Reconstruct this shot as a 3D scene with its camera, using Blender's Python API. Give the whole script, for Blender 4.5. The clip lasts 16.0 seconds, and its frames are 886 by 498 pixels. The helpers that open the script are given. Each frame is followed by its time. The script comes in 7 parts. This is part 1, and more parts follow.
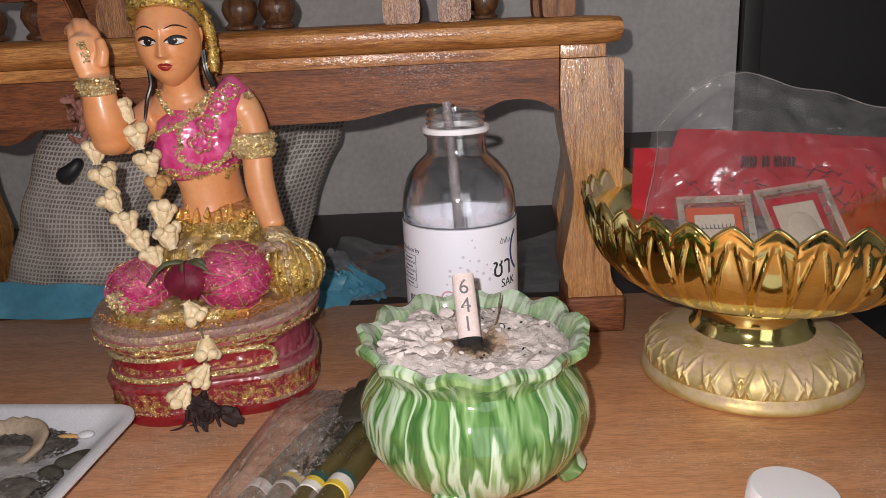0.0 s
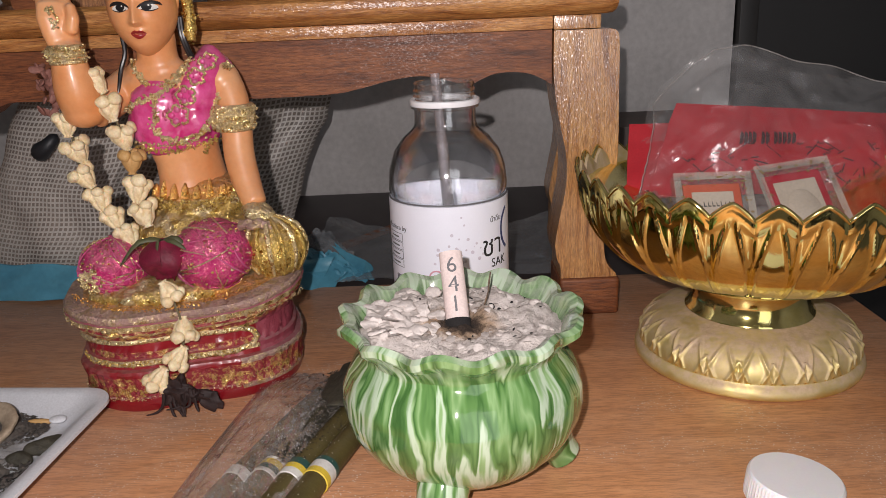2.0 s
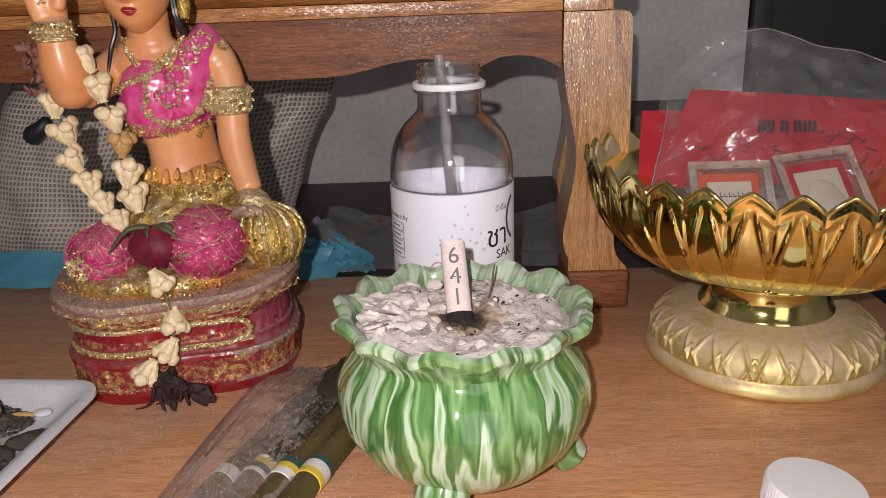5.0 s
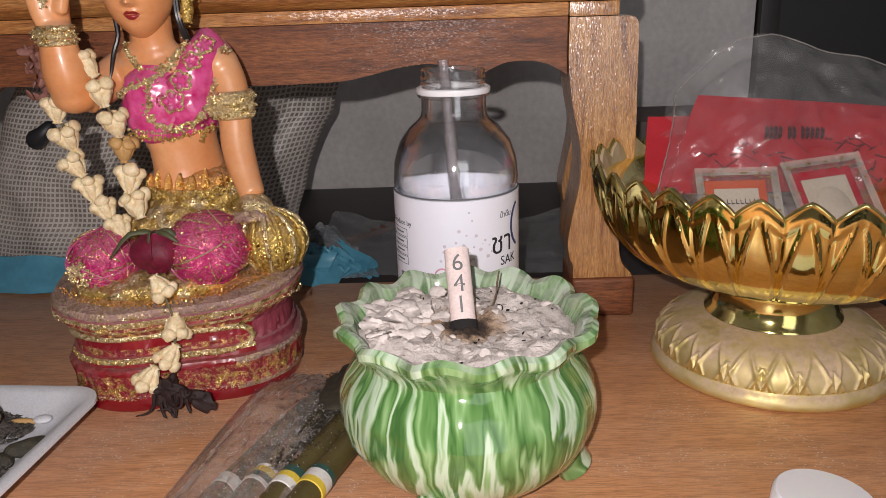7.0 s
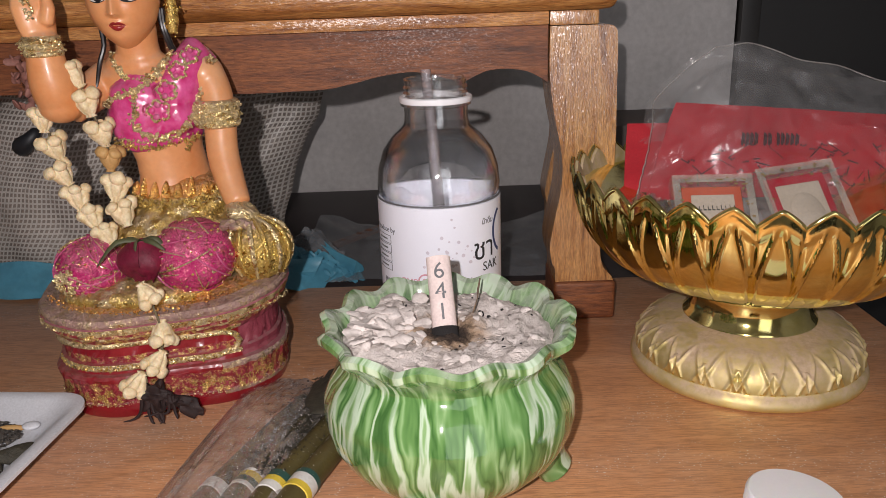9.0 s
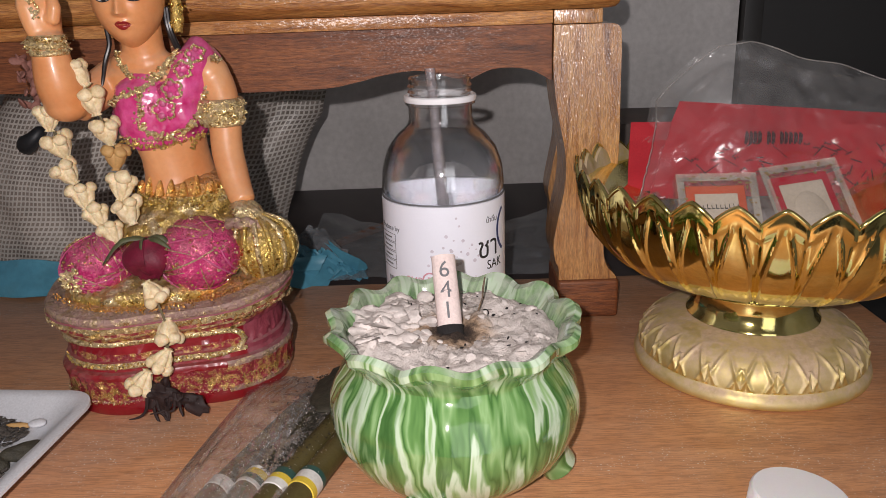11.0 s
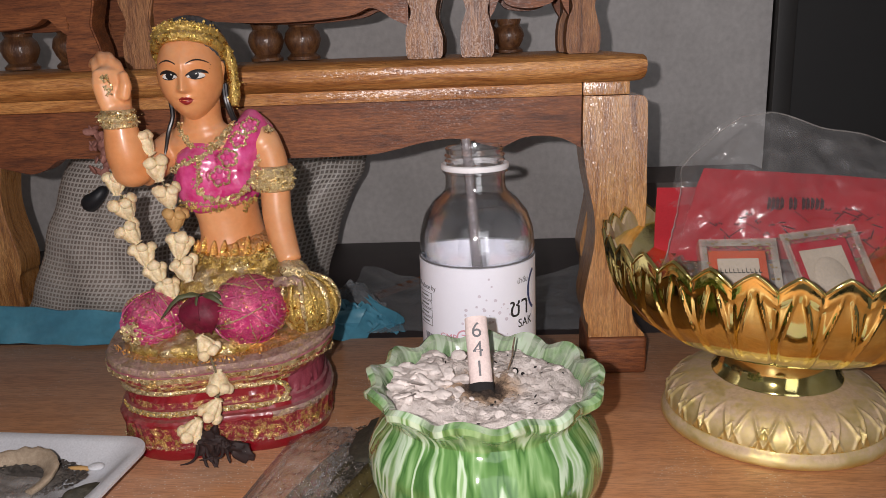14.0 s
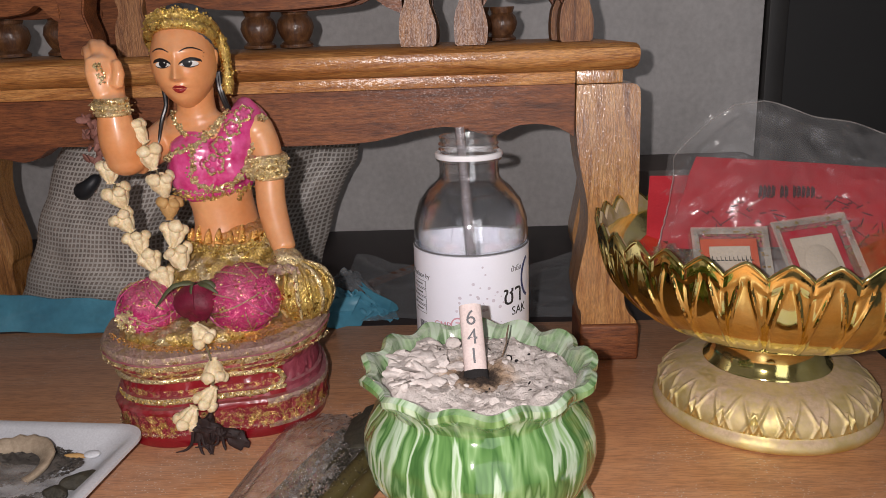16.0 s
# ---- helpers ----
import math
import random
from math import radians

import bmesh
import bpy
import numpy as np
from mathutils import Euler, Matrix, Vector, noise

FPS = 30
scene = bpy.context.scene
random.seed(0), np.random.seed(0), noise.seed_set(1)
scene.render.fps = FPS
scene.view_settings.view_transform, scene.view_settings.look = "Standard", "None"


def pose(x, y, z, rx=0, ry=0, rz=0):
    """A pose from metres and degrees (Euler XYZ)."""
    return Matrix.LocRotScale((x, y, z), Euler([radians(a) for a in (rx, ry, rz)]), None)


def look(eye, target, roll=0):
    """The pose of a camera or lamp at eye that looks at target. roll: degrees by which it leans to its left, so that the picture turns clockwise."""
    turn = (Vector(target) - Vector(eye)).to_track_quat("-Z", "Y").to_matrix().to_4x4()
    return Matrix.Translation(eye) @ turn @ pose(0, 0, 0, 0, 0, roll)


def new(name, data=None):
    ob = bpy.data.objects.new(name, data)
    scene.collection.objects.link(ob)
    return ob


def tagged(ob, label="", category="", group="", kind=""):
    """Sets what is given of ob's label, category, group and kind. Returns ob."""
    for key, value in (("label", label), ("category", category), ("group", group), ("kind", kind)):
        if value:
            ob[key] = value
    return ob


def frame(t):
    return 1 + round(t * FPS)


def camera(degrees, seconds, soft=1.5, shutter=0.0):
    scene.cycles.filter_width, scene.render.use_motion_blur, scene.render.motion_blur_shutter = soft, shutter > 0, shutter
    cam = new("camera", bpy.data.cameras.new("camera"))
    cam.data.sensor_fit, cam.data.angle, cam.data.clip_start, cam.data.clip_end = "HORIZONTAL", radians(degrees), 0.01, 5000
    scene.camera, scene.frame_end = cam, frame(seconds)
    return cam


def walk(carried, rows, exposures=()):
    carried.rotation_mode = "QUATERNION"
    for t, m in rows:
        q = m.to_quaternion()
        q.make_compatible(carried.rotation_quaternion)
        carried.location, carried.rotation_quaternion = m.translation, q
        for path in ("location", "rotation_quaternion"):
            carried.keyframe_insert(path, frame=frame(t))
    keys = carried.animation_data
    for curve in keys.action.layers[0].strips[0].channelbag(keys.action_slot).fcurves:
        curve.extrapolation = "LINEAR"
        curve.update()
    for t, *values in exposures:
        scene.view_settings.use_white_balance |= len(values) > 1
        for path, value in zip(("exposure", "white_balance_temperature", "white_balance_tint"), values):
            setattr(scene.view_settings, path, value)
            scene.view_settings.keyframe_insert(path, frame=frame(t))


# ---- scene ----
cam = camera(58.7, 16.0, soft=0.75)
PATH = [
    (0, (0.0067, -0.0040, 0.2239), (-0.0173, 1.9118, -0.3497), -2.75),
    (0.5, (0.0067, -0.0040, 0.2239), (-0.0104, 1.9103, -0.3550), -2.65),
    (1, (0.0056, -0.0010, 0.2219), (-0.0046, 1.9113, -0.3638), -2.56),
    (1.5, (0.0066, 0.0040, 0.2209), (0.0001, 1.9125, -0.3769), -2.56),
    (2, (0.0085, 0.0120, 0.2149), (0.0037, 1.9164, -0.3960), -2.46),
    (2.5, (0.0105, 0.0190, 0.2128), (0.0043, 1.9181, -0.4142), -2.46),
    (3, (0.0084, 0.0250, 0.2119), (-0.0030, 1.9199, -0.4280), -2.47),
    (3.5, (0.0094, 0.0280, 0.2098), (-0.0032, 1.9204, -0.4372), -2.27),
    (4, (0.0104, 0.0270, 0.2098), (-0.0021, 1.9201, -0.4351), -2.17),
    (6.5, (0.0103, 0.0360, 0.2058), (-0.0246, 1.9386, -0.4098), -1.96),
    (7, (0.0104, 0.0340, 0.2078), (-0.0206, 1.9357, -0.4106), -1.96),
    (7.5, (0.0104, 0.0330, 0.2088), (-0.0146, 1.9344, -0.4109), -1.96),
    (8, (0.0104, 0.0320, 0.2088), (-0.0066, 1.9335, -0.4108), -1.96),
    (8.5, (0.0125, 0.0290, 0.2138), (0.0045, 1.9304, -0.4063), -1.96),
    (9, (0.0135, 0.0280, 0.2138), (0.0115, 1.9288, -0.4083), -1.96),
    (11.5, (0.0115, 0.0270, 0.2148), (0.0043, 1.9259, -0.4131), -1.96),
    (12, (0.0115, 0.0270, 0.2148), (-0.0041, 1.9342, -0.3871), -1.96),
    (12.5, (0.0126, 0.0220, 0.2188), (-0.0233, 1.9401, -0.3466), -1.95),
    (13, (0.0107, 0.0140, 0.2228), (-0.0486, 1.9402, -0.3121), -1.94),
    (13.5, (0.0118, 0.0060, 0.2278), (-0.0701, 1.9359, -0.2906), -1.94),
    (14, (0.0138, 0.0040, 0.2298), (-0.0809, 1.9350, -0.2824), -2.14),
    (14.5, (0.0128, 0.0050, 0.2288), (-0.0822, 1.9333, -0.2934), -2.14),
    (15, (0.0118, 0.0030, 0.2298), (-0.0773, 1.9292, -0.3012), -2.14),
    (15.5, (0.0128, 0.0020, 0.2308), (-0.0705, 1.9258, -0.3095), -2.15),
    (16, (0.0128, 0.0020, 0.2308), (-0.0626, 1.9252, -0.3128), -2.05),
]
walk(cam, [(t, look(eye, target, roll)) for t, eye, target, roll in PATH])

# ---------------------------------------------------------------- light
world = bpy.data.worlds.new("room_air")
world.use_nodes = True
world.node_tree.nodes["Background"].inputs[0].default_value = (0.5, 0.55, 0.62, 1)
world.node_tree.nodes["Background"].inputs[1].default_value = 0.006
scene.world = world


def area_lamp(name, eye, target, watts, size, colour, shape="DISK"):
    data = bpy.data.lights.new(name, "AREA")
    data.energy, data.size, data.color, data.shape = watts, size, colour, shape
    ob = new(name, data)
    ob.matrix_world = look(eye, target)
    return ob


# the phone's flash beside the lens, and weak daylight through the doorway behind
flash = bpy.data.lights.new("phone_flash", "POINT")
flash.energy, flash.shadow_soft_size, flash.color = 8.1, 0.003, (1.0, 0.915, 0.91)
new("phone_flash", flash).location = (-0.010, -0.016, 0.243)
daylight = area_lamp("doorway_daylight", (0.50, -1.46, 0.35), (0.42, 0.6, 0.2), 6.0, 0.7, (0.95, 0.95, 1.0), "RECTANGLE")
daylight.data.size_y = 1.6


# ---------------------------------------------------------------- materials
def nodes_of(name):
    m = bpy.data.materials.new(name)
    m.use_nodes = True
    nt = m.node_tree
    return m, nt, nt.nodes["Principled BSDF"]


def coords(nt, stretch=(1, 1, 1), turn=(0, 0, 0)):
    tc = nt.nodes.new("ShaderNodeTexCoord")
    mp = nt.nodes.new("ShaderNodeMapping")
    mp.inputs["Scale"].default_value = stretch
    mp.inputs["Rotation"].default_value = turn
    nt.links.new(tc.outputs["Object"], mp.inputs["Vector"])
    return mp.outputs["Vector"]


def noise_of(nt, vec, scale, detail=4, rough=0.6, distort=0.0):
    n = nt.nodes.new("ShaderNodeTexNoise")
    n.inputs["Scale"].default_value = scale
    n.inputs["Detail"].default_value = detail
    n.inputs["Roughness"].default_value = rough
    n.inputs["Distortion"].default_value = distort
    nt.links.new(vec, n.inputs["Vector"])
    return n.outputs["Fac"]


def ramp_of(nt, fac, stops):
    r = nt.nodes.new("ShaderNodeValToRGB")
    el = r.color_ramp.elements
    while len(el) < len(stops):
        el.new(0.5)
    for e, (p, c) in zip(el, stops):
        e.position = p
        e.color = (*c, 1) if len(c) == 3 else c
    nt.links.new(fac, r.inputs["Fac"])
    return r.outputs["Color"]


def mix_of(nt, fac, a, b, mode="MIX"):
    m = nt.nodes.new("ShaderNodeMix")
    m.data_type, m.blend_type = "RGBA", mode
    for sock, v in ((m.inputs[0], fac), (m.inputs[6], a), (m.inputs[7], b)):
        if isinstance(v, (int, float)):
            sock.default_value = v
        elif isinstance(v, tuple):
            sock.default_value = (*v, 1) if len(v) == 3 else v
        else:
            nt.links.new(v, sock)
    return m.outputs[2]


def bump_of(nt, bsdf, height, strength, dist=0.001):
    b = nt.nodes.new("ShaderNodeBump")
    b.inputs["Strength"].default_value = strength
    b.inputs["Distance"].default_value = dist
    nt.links.new(height, b.inputs["Height"])
    nt.links.new(b.outputs["Normal"], bsdf.inputs["Normal"])
    if bsdf.inputs["Coat Weight"].default_value > 0:
        nt.links.new(b.outputs["Normal"], bsdf.inputs["Coat Normal"])


def cells_of(nt, vec, scale, out="Color"):
    v = nt.nodes.new("ShaderNodeTexVoronoi")
    v.inputs["Scale"].default_value = scale
    nt.links.new(vec, v.inputs["Vector"])
    return v.outputs[out]


def up_facing(nt, lo, hi):
    """1 where the surface faces up: where dust settles."""
    g = nt.nodes.new("ShaderNodeNewGeometry")
    s = nt.nodes.new("ShaderNodeSeparateXYZ")
    nt.links.new(g.outputs["Normal"], s.inputs[0])
    r = nt.nodes.new("ShaderNodeMapRange")
    r.inputs[1].default_value, r.inputs[2].default_value = lo, hi
    nt.links.new(s.outputs["Z"], r.inputs[0])
    return r.outputs[0]


def plain(name, a, b=None, rough=0.5, metal=0.0, scale=60, stretch=(1, 1, 1), bump=0.0, coat=0.0, dust=0.0, fine=900, sub=0.0, speck=0.25):
    m, nt, p = nodes_of(name)
    v = coords(nt, stretch)
    b = b or tuple(x * 0.8 for x in a)
    n1 = noise_of(nt, v, scale, 5)
    n2 = noise_of(nt, coords(nt), fine, 3)
    col = ramp_of(nt, n1, [(0.3, b), (0.7, a)])
    col = mix_of(nt, speck, col, ramp_of(nt, n2, [(0.3, (0.35, 0.35, 0.35)), (0.7, (1, 1, 1))]), "MULTIPLY")
    if dust:
        d = nt.nodes.new("ShaderNodeMath")
        d.operation = "MULTIPLY"
        nt.links.new(up_facing(nt, 0.1, 0.95), d.inputs[0])
        nt.links.new(ramp_of(nt, noise_of(nt, coords(nt), 220, 6, 0.7), [(0.3, (0, 0, 0)), (0.75, (dust, dust, dust))]), d.inputs[1])
        col = mix_of(nt, d.outputs[0], col, (0.45, 0.40, 0.35))
    nt.links.new(col, p.inputs["Base Color"])
    p.inputs["Roughness"].default_value = rough
    p.inputs["Metallic"].default_value = metal
    p.inputs["Coat Weight"].default_value = coat
    p.inputs["Coat Roughness"].default_value = 0.12
    if sub:
        p.inputs["Subsurface Weight"].default_value = sub
        p.inputs["Subsurface Radius"].default_value = (0.004, 0.002, 0.001)
    if bump:
        bump_of(nt, p, n2, bump)
    return m


def wood(name, light, mid, dark, stretch, rough=0.35, coat=0.3, bump=0.25, scale=14):
    m, nt, p = nodes_of(name)
    v = coords(nt, stretch)
    g1 = noise_of(nt, v, scale, 6, 0.6, 1.2)
    g2 = noise_of(nt, v, scale * 9, 3, 0.7, 0.3)
    col = ramp_of(nt, g1, [(0.28, dark), (0.45, mid), (0.62, light), (0.8, mid)])
    col = mix_of(nt, 0.55, col, ramp_of(nt, g2, [(0.35, tuple(x * 0.6 for x in dark)), (0.6, (1, 1, 1))]), "MULTIPLY")
    stain = noise_of(nt, coords(nt), 18, 4)
    col = mix_of(nt, 0.5, col, ramp_of(nt, stain, [(0.3, (0.55, 0.45, 0.36)), (0.65, (1, 1, 1))]), "MULTIPLY")
    nt.links.new(col, p.inputs["Base Color"])
    p.inputs["Roughness"].default_value = rough
    p.inputs["Coat Weight"].default_value = coat
    p.inputs["Coat Roughness"].default_value = 0.24
    p.inputs["Coat IOR"].default_value = 1.85
    bump_of(nt, p, g2, bump, 0.0025)
    # thick orange-peel varnish over open grain: its skin tilts every way
    peel = nt.nodes.new("ShaderNodeTexNoise")
    peel.inputs["Scale"].default_value = 560
    peel.inputs["Detail"].default_value = 5
    peel.inputs["Roughness"].default_value = 0.7
    nt.links.new(coords(nt, tuple(max(1.0, s * 0.22) for s in stretch)), peel.inputs["Vector"])
    off = nt.nodes.new("ShaderNodeVectorMath")
    off.operation = "SUBTRACT"
    off.inputs[1].default_value = (0.5, 0.5, 0.5)
    nt.links.new(peel.outputs["Color"], off.inputs[0])
    mul = nt.nodes.new("ShaderNodeVectorMath")
    mul.operation = "SCALE"
    mul.inputs["Scale"].default_value = 2.1 * bump
    nt.links.new(off.outputs[0], mul.inputs[0])
    geo = nt.nodes.new("ShaderNodeNewGeometry")
    add = nt.nodes.new("ShaderNodeVectorMath")
    nt.links.new(geo.outputs["Normal"], add.inputs[0])
    nt.links.new(mul.outputs[0], add.inputs[1])
    nrm = nt.nodes.new("ShaderNodeVectorMath")
    nrm.operation = "NORMALIZE"
    nt.links.new(add.outputs[0], nrm.inputs[0])
    nt.links.new(nrm.outputs[0], p.inputs["Coat Normal"])
    return m


def table_material():
    m, nt, p = nodes_of("table_laminate")
    v = coords(nt, (1, 9, 1))
    g1 = noise_of(nt, v, 10, 6, 0.65, 0.6)
    g2 = noise_of(nt, coords(nt, (1, 12, 1)), 95, 4, 0.75)
    col = ramp_of(nt, g1, [(0.3, (0.54, 0.250, 0.115)), (0.55, (0.66, 0.325, 0.160)), (0.75, (0.72, 0.39, 0.21))])
    col = mix_of(nt, 0.55, col, ramp_of(nt, g2, [(0.40, (0.42, 0.36, 0.33)), (0.54, (1, 1, 1))]), "MULTIPLY")
    haze = noise_of(nt, coords(nt), 13, 5, 0.65)
    col = mix_of(nt, ramp_of(nt, haze, [(0.42, (0, 0, 0)), (0.75, (0.32, 0.32, 0.32))]), col, (0.45, 0.38, 0.33))
    # dust grains lying on the top
    cell = nt.nodes.new("ShaderNodeTexVoronoi")
    cell.inputs["Scale"].default_value = 520
    nt.links.new(coords(nt), cell.inputs["Vector"])
    thin = noise_of(nt, coords(nt), 26, 3)
    spot = ramp_of(nt, cell.outputs["Distance"], [(0.13, (1, 1, 1)), (0.24, (0, 0, 0))])
    spot = mix_of(nt, 1.0, spot, ramp_of(nt, thin, [(0.46, (0, 0, 0)), (0.60, (0.9, 0.9, 0.9))]), "MULTIPLY")
    col = mix_of(nt, spot, col, (0.72, 0.66, 0.6))
    nt.links.new(col, p.inputs["Base Color"])
    nt.links.new(ramp_of(nt, haze, [(0.3, (0.3, 0.3, 0.3)), (0.7, (0.52, 0.52, 0.52))]), p.inputs["Roughness"])
    bump_of(nt, p, mix_of(nt, 0.5, g2, spot), 0.12, 0.0006)
    return m


def glitter(name, a, b, under, cover=0.55, scale=2100, rough=0.24, dust=0.45):
    """Glitter flakes stuck on paint: each flake has its own tilt."""
    m, nt, p = nodes_of(name)
    v = coords(nt)
    flake = cells_of(nt, v, scale)
    patch = noise_of(nt, v, 210, 5, 0.7)
    mask = ramp_of(nt, patch, [(cover - 0.12, (0, 0, 0)), (cover + 0.06, (1, 1, 1))])
    inv = ramp_of(nt, mask, [(0.0, (1, 1, 1)), (1.0, (0, 0, 0))])
    gold = mix_of(nt, flake, a, b)
    dull = ramp_of(nt, noise_of(nt, v, 120, 4), [(0.3, tuple(x * 0.6 for x in under)), (0.7, under)])
    grime = nt.nodes.new("ShaderNodeMath")
    grime.operation = "MULTIPLY"
    nt.links.new(up_facing(nt, 0.25, 0.95), grime.inputs[0])
    nt.links.new(ramp_of(nt, noise_of(nt, v, 260, 5, 0.7), [(0.3, (0, 0, 0)), (0.62, (dust, dust, dust))]), grime.inputs[1])
    inv = mix_of(nt, grime.outputs[0], inv, (0, 0, 0))
    nt.links.new(mix_of(nt, grime.outputs[0], mix_of(nt, inv, dull, gold), (0.50, 0.40, 0.35)), p.inputs["Base Color"])
    nt.links.new(inv, p.inputs["Metallic"])
    nt.links.new(ramp_of(nt, inv, [(0, (0.5, 0.5, 0.5)), (1, (rough, rough, rough))]), p.inputs["Roughness"])
    sep = nt.nodes.new("ShaderNodeVectorMath")
    sep.operation = "SUBTRACT"
    sep.inputs[1].default_value = (0.5, 0.5, 0.5)
    nt.links.new(flake, sep.inputs[0])
    mul = nt.nodes.new("ShaderNodeVectorMath")
    mul.operation = "SCALE"
    mul.inputs["Scale"].default_value = 0.95
    nt.links.new(sep.outputs[0], mul.inputs[0])
    bp = nt.nodes.new("ShaderNodeBump")
    bp.inputs["Strength"].default_value = 0.7
    bp.inputs["Distance"].default_value = 0.0015
    nt.links.new(noise_of(nt, v, 330, 4, 0.6), bp.inputs["Height"])
    add = nt.nodes.new("ShaderNodeVectorMath")
    nt.links.new(bp.outputs["Normal"], add.inputs[0])
    nt.links.new(mul.outputs[0], add.inputs[1])
    nrm = nt.nodes.new("ShaderNodeVectorMath")
    nrm.operation = "NORMALIZE"
    nt.links.new(add.outputs[0], nrm.inputs[0])
    nt.links.new(nrm.outputs[0], p.inputs["Normal"])
    return m


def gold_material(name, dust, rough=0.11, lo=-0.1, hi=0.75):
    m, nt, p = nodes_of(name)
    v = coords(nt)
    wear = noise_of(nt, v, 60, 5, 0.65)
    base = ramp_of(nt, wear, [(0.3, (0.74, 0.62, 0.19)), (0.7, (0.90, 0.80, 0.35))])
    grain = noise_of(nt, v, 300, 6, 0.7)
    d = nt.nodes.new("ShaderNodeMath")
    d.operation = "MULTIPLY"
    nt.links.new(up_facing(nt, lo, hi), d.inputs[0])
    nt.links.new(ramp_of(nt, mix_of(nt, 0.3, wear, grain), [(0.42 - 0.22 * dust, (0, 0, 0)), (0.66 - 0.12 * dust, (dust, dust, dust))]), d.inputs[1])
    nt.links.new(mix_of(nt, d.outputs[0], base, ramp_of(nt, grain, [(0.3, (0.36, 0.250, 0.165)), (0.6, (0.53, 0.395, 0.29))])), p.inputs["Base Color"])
    f = nt.nodes.new("ShaderNodeMapRange")
    f.inputs[3].default_value, f.inputs[4].default_value = 1.0, 0.0
    nt.links.new(d.outputs[0], f.inputs[0])
    nt.links.new(f.outputs[0], p.inputs["Metallic"])
    r = nt.nodes.new("ShaderNodeMapRange")
    r.inputs[3].default_value, r.inputs[4].default_value = rough, 0.75
    nt.links.new(d.outputs[0], r.inputs[0])
    nt.links.new(r.outputs[0], p.inputs["Roughness"])
    bump_of(nt, p, grain, 0.05, 0.0006)
    return m


def ceramic_material():
    """Marbled green and white glaze that ran downwards."""
    m, nt, p = nodes_of("marbled_green_glaze")
    # the glaze runs down: pattern laid out by the angle round the pot and stretched along the height
    tc = nt.nodes.new("ShaderNodeTexCoord")
    sx = nt.nodes.new("ShaderNodeSeparateXYZ")
    nt.links.new(tc.outputs["Object"], sx.inputs[0])
    ang = nt.nodes.new("ShaderNodeMath")
    ang.operation = "ARCTAN2"
    flip = nt.nodes.new("ShaderNodeMath")
    flip.operation = "MULTIPLY"
    flip.inputs[1].default_value = -1.0
    nt.links.new(sx.outputs["Y"], flip.inputs[0])
    nt.links.new(sx.outputs["X"], ang.inputs[0])
    nt.links.new(flip.outputs[0], ang.inputs[1])
    zz = nt.nodes.new("ShaderNodeMath")
    zz.operation = "MULTIPLY"
    zz.inputs[1].default_value = 3.6
    nt.links.new(sx.outputs["Z"], zz.inputs[0])
    cv = nt.nodes.new("ShaderNodeCombineXYZ")
    nt.links.new(ang.outputs[0], cv.inputs[0])
    nt.links.new(zz.outputs[0], cv.inputs[1])
    swirl = nt.nodes.new("ShaderNodeVectorMath")
    swirl.operation = "MULTIPLY_ADD"
    swirl.inputs[1].default_value = (0.34, 0.0, 0.0)
    wv = nt.nodes.new("ShaderNodeTexNoise")
    wv.inputs["Scale"].default_value = 22
    wv.inputs["Detail"].default_value = 2
    nt.links.new(tc.outputs["Object"], wv.inputs["Vector"])
    nt.links.new(wv.outputs["Color"], swirl.inputs[0])
    nt.links.new(cv.outputs[0], swirl.inputs[2])
    n = noise_of(nt, swirl.outputs[0], 2.4, 4, 0.5, 0.15)
    dk, md, lt, pl = (0.040, 0.115, 0.027), (0.110, 0.235, 0.070), (0.235, 0.385, 0.170), (0.44, 0.56, 0.41)
    col = ramp_of(nt, n, [(0.26, dk), (0.35, md), (0.385, lt), (0.405, pl), (0.425, pl), (0.437, md), (0.455, dk), (0.485, md), (0.505, lt), (0.53, md), (0.548, dk), (0.565, lt), (0.58, pl), (0.605, pl), (0.617, md), (0.635, dk), (0.69, md), (0.74, lt)])
    hair = noise_of(nt, swirl.outputs[0], 14.0, 4, 0.6, 0.3)
    col = mix_of(nt, ramp_of(nt, hair, [(0.50, (0, 0, 0)), (0.64, (0.45, 0.45, 0.45))]), col, md)
    # ash powder clinging to the lip
    lip_z = nt.nodes.new("ShaderNodeMapRange")
    lip_z.inputs[1].default_value, lip_z.inputs[2].default_value = 0.0735, 0.082
    nt.links.new(sx.outputs["Z"], lip_z.inputs[0])
    flat = nt.nodes.new("ShaderNodeCombineXYZ")
    nt.links.new(sx.outputs["X"], flat.inputs[0])
    nt.links.new(sx.outputs["Y"], flat.inputs[1])
    span = nt.nodes.new("ShaderNodeVectorMath")
    span.operation = "LENGTH"
    nt.links.new(flat.outputs[0], span.inputs[0])
    inside = nt.nodes.new("ShaderNodeMapRange")
    inside.inputs[1].default_value, inside.inputs[2].default_value = 0.0508, 0.0478
    nt.links.new(span.outputs["Value"], inside.inputs[0])
    powder = mix_of(nt, 1.0, mix_of(nt, 1.0, lip_z.outputs[0], inside.outputs[0], "MULTIPLY"), ramp_of(nt, noise_of(nt, coords(nt), 95, 6, 0.75), [(0.34, (0.12, 0.12, 0.12)), (0.62, (0.72, 0.72, 0.72))]), "MULTIPLY")
    col = mix_of(nt, powder, col, (0.40, 0.44, 0.36))
    d = nt.nodes.new("ShaderNodeMath")
    d.operation = "MULTIPLY"
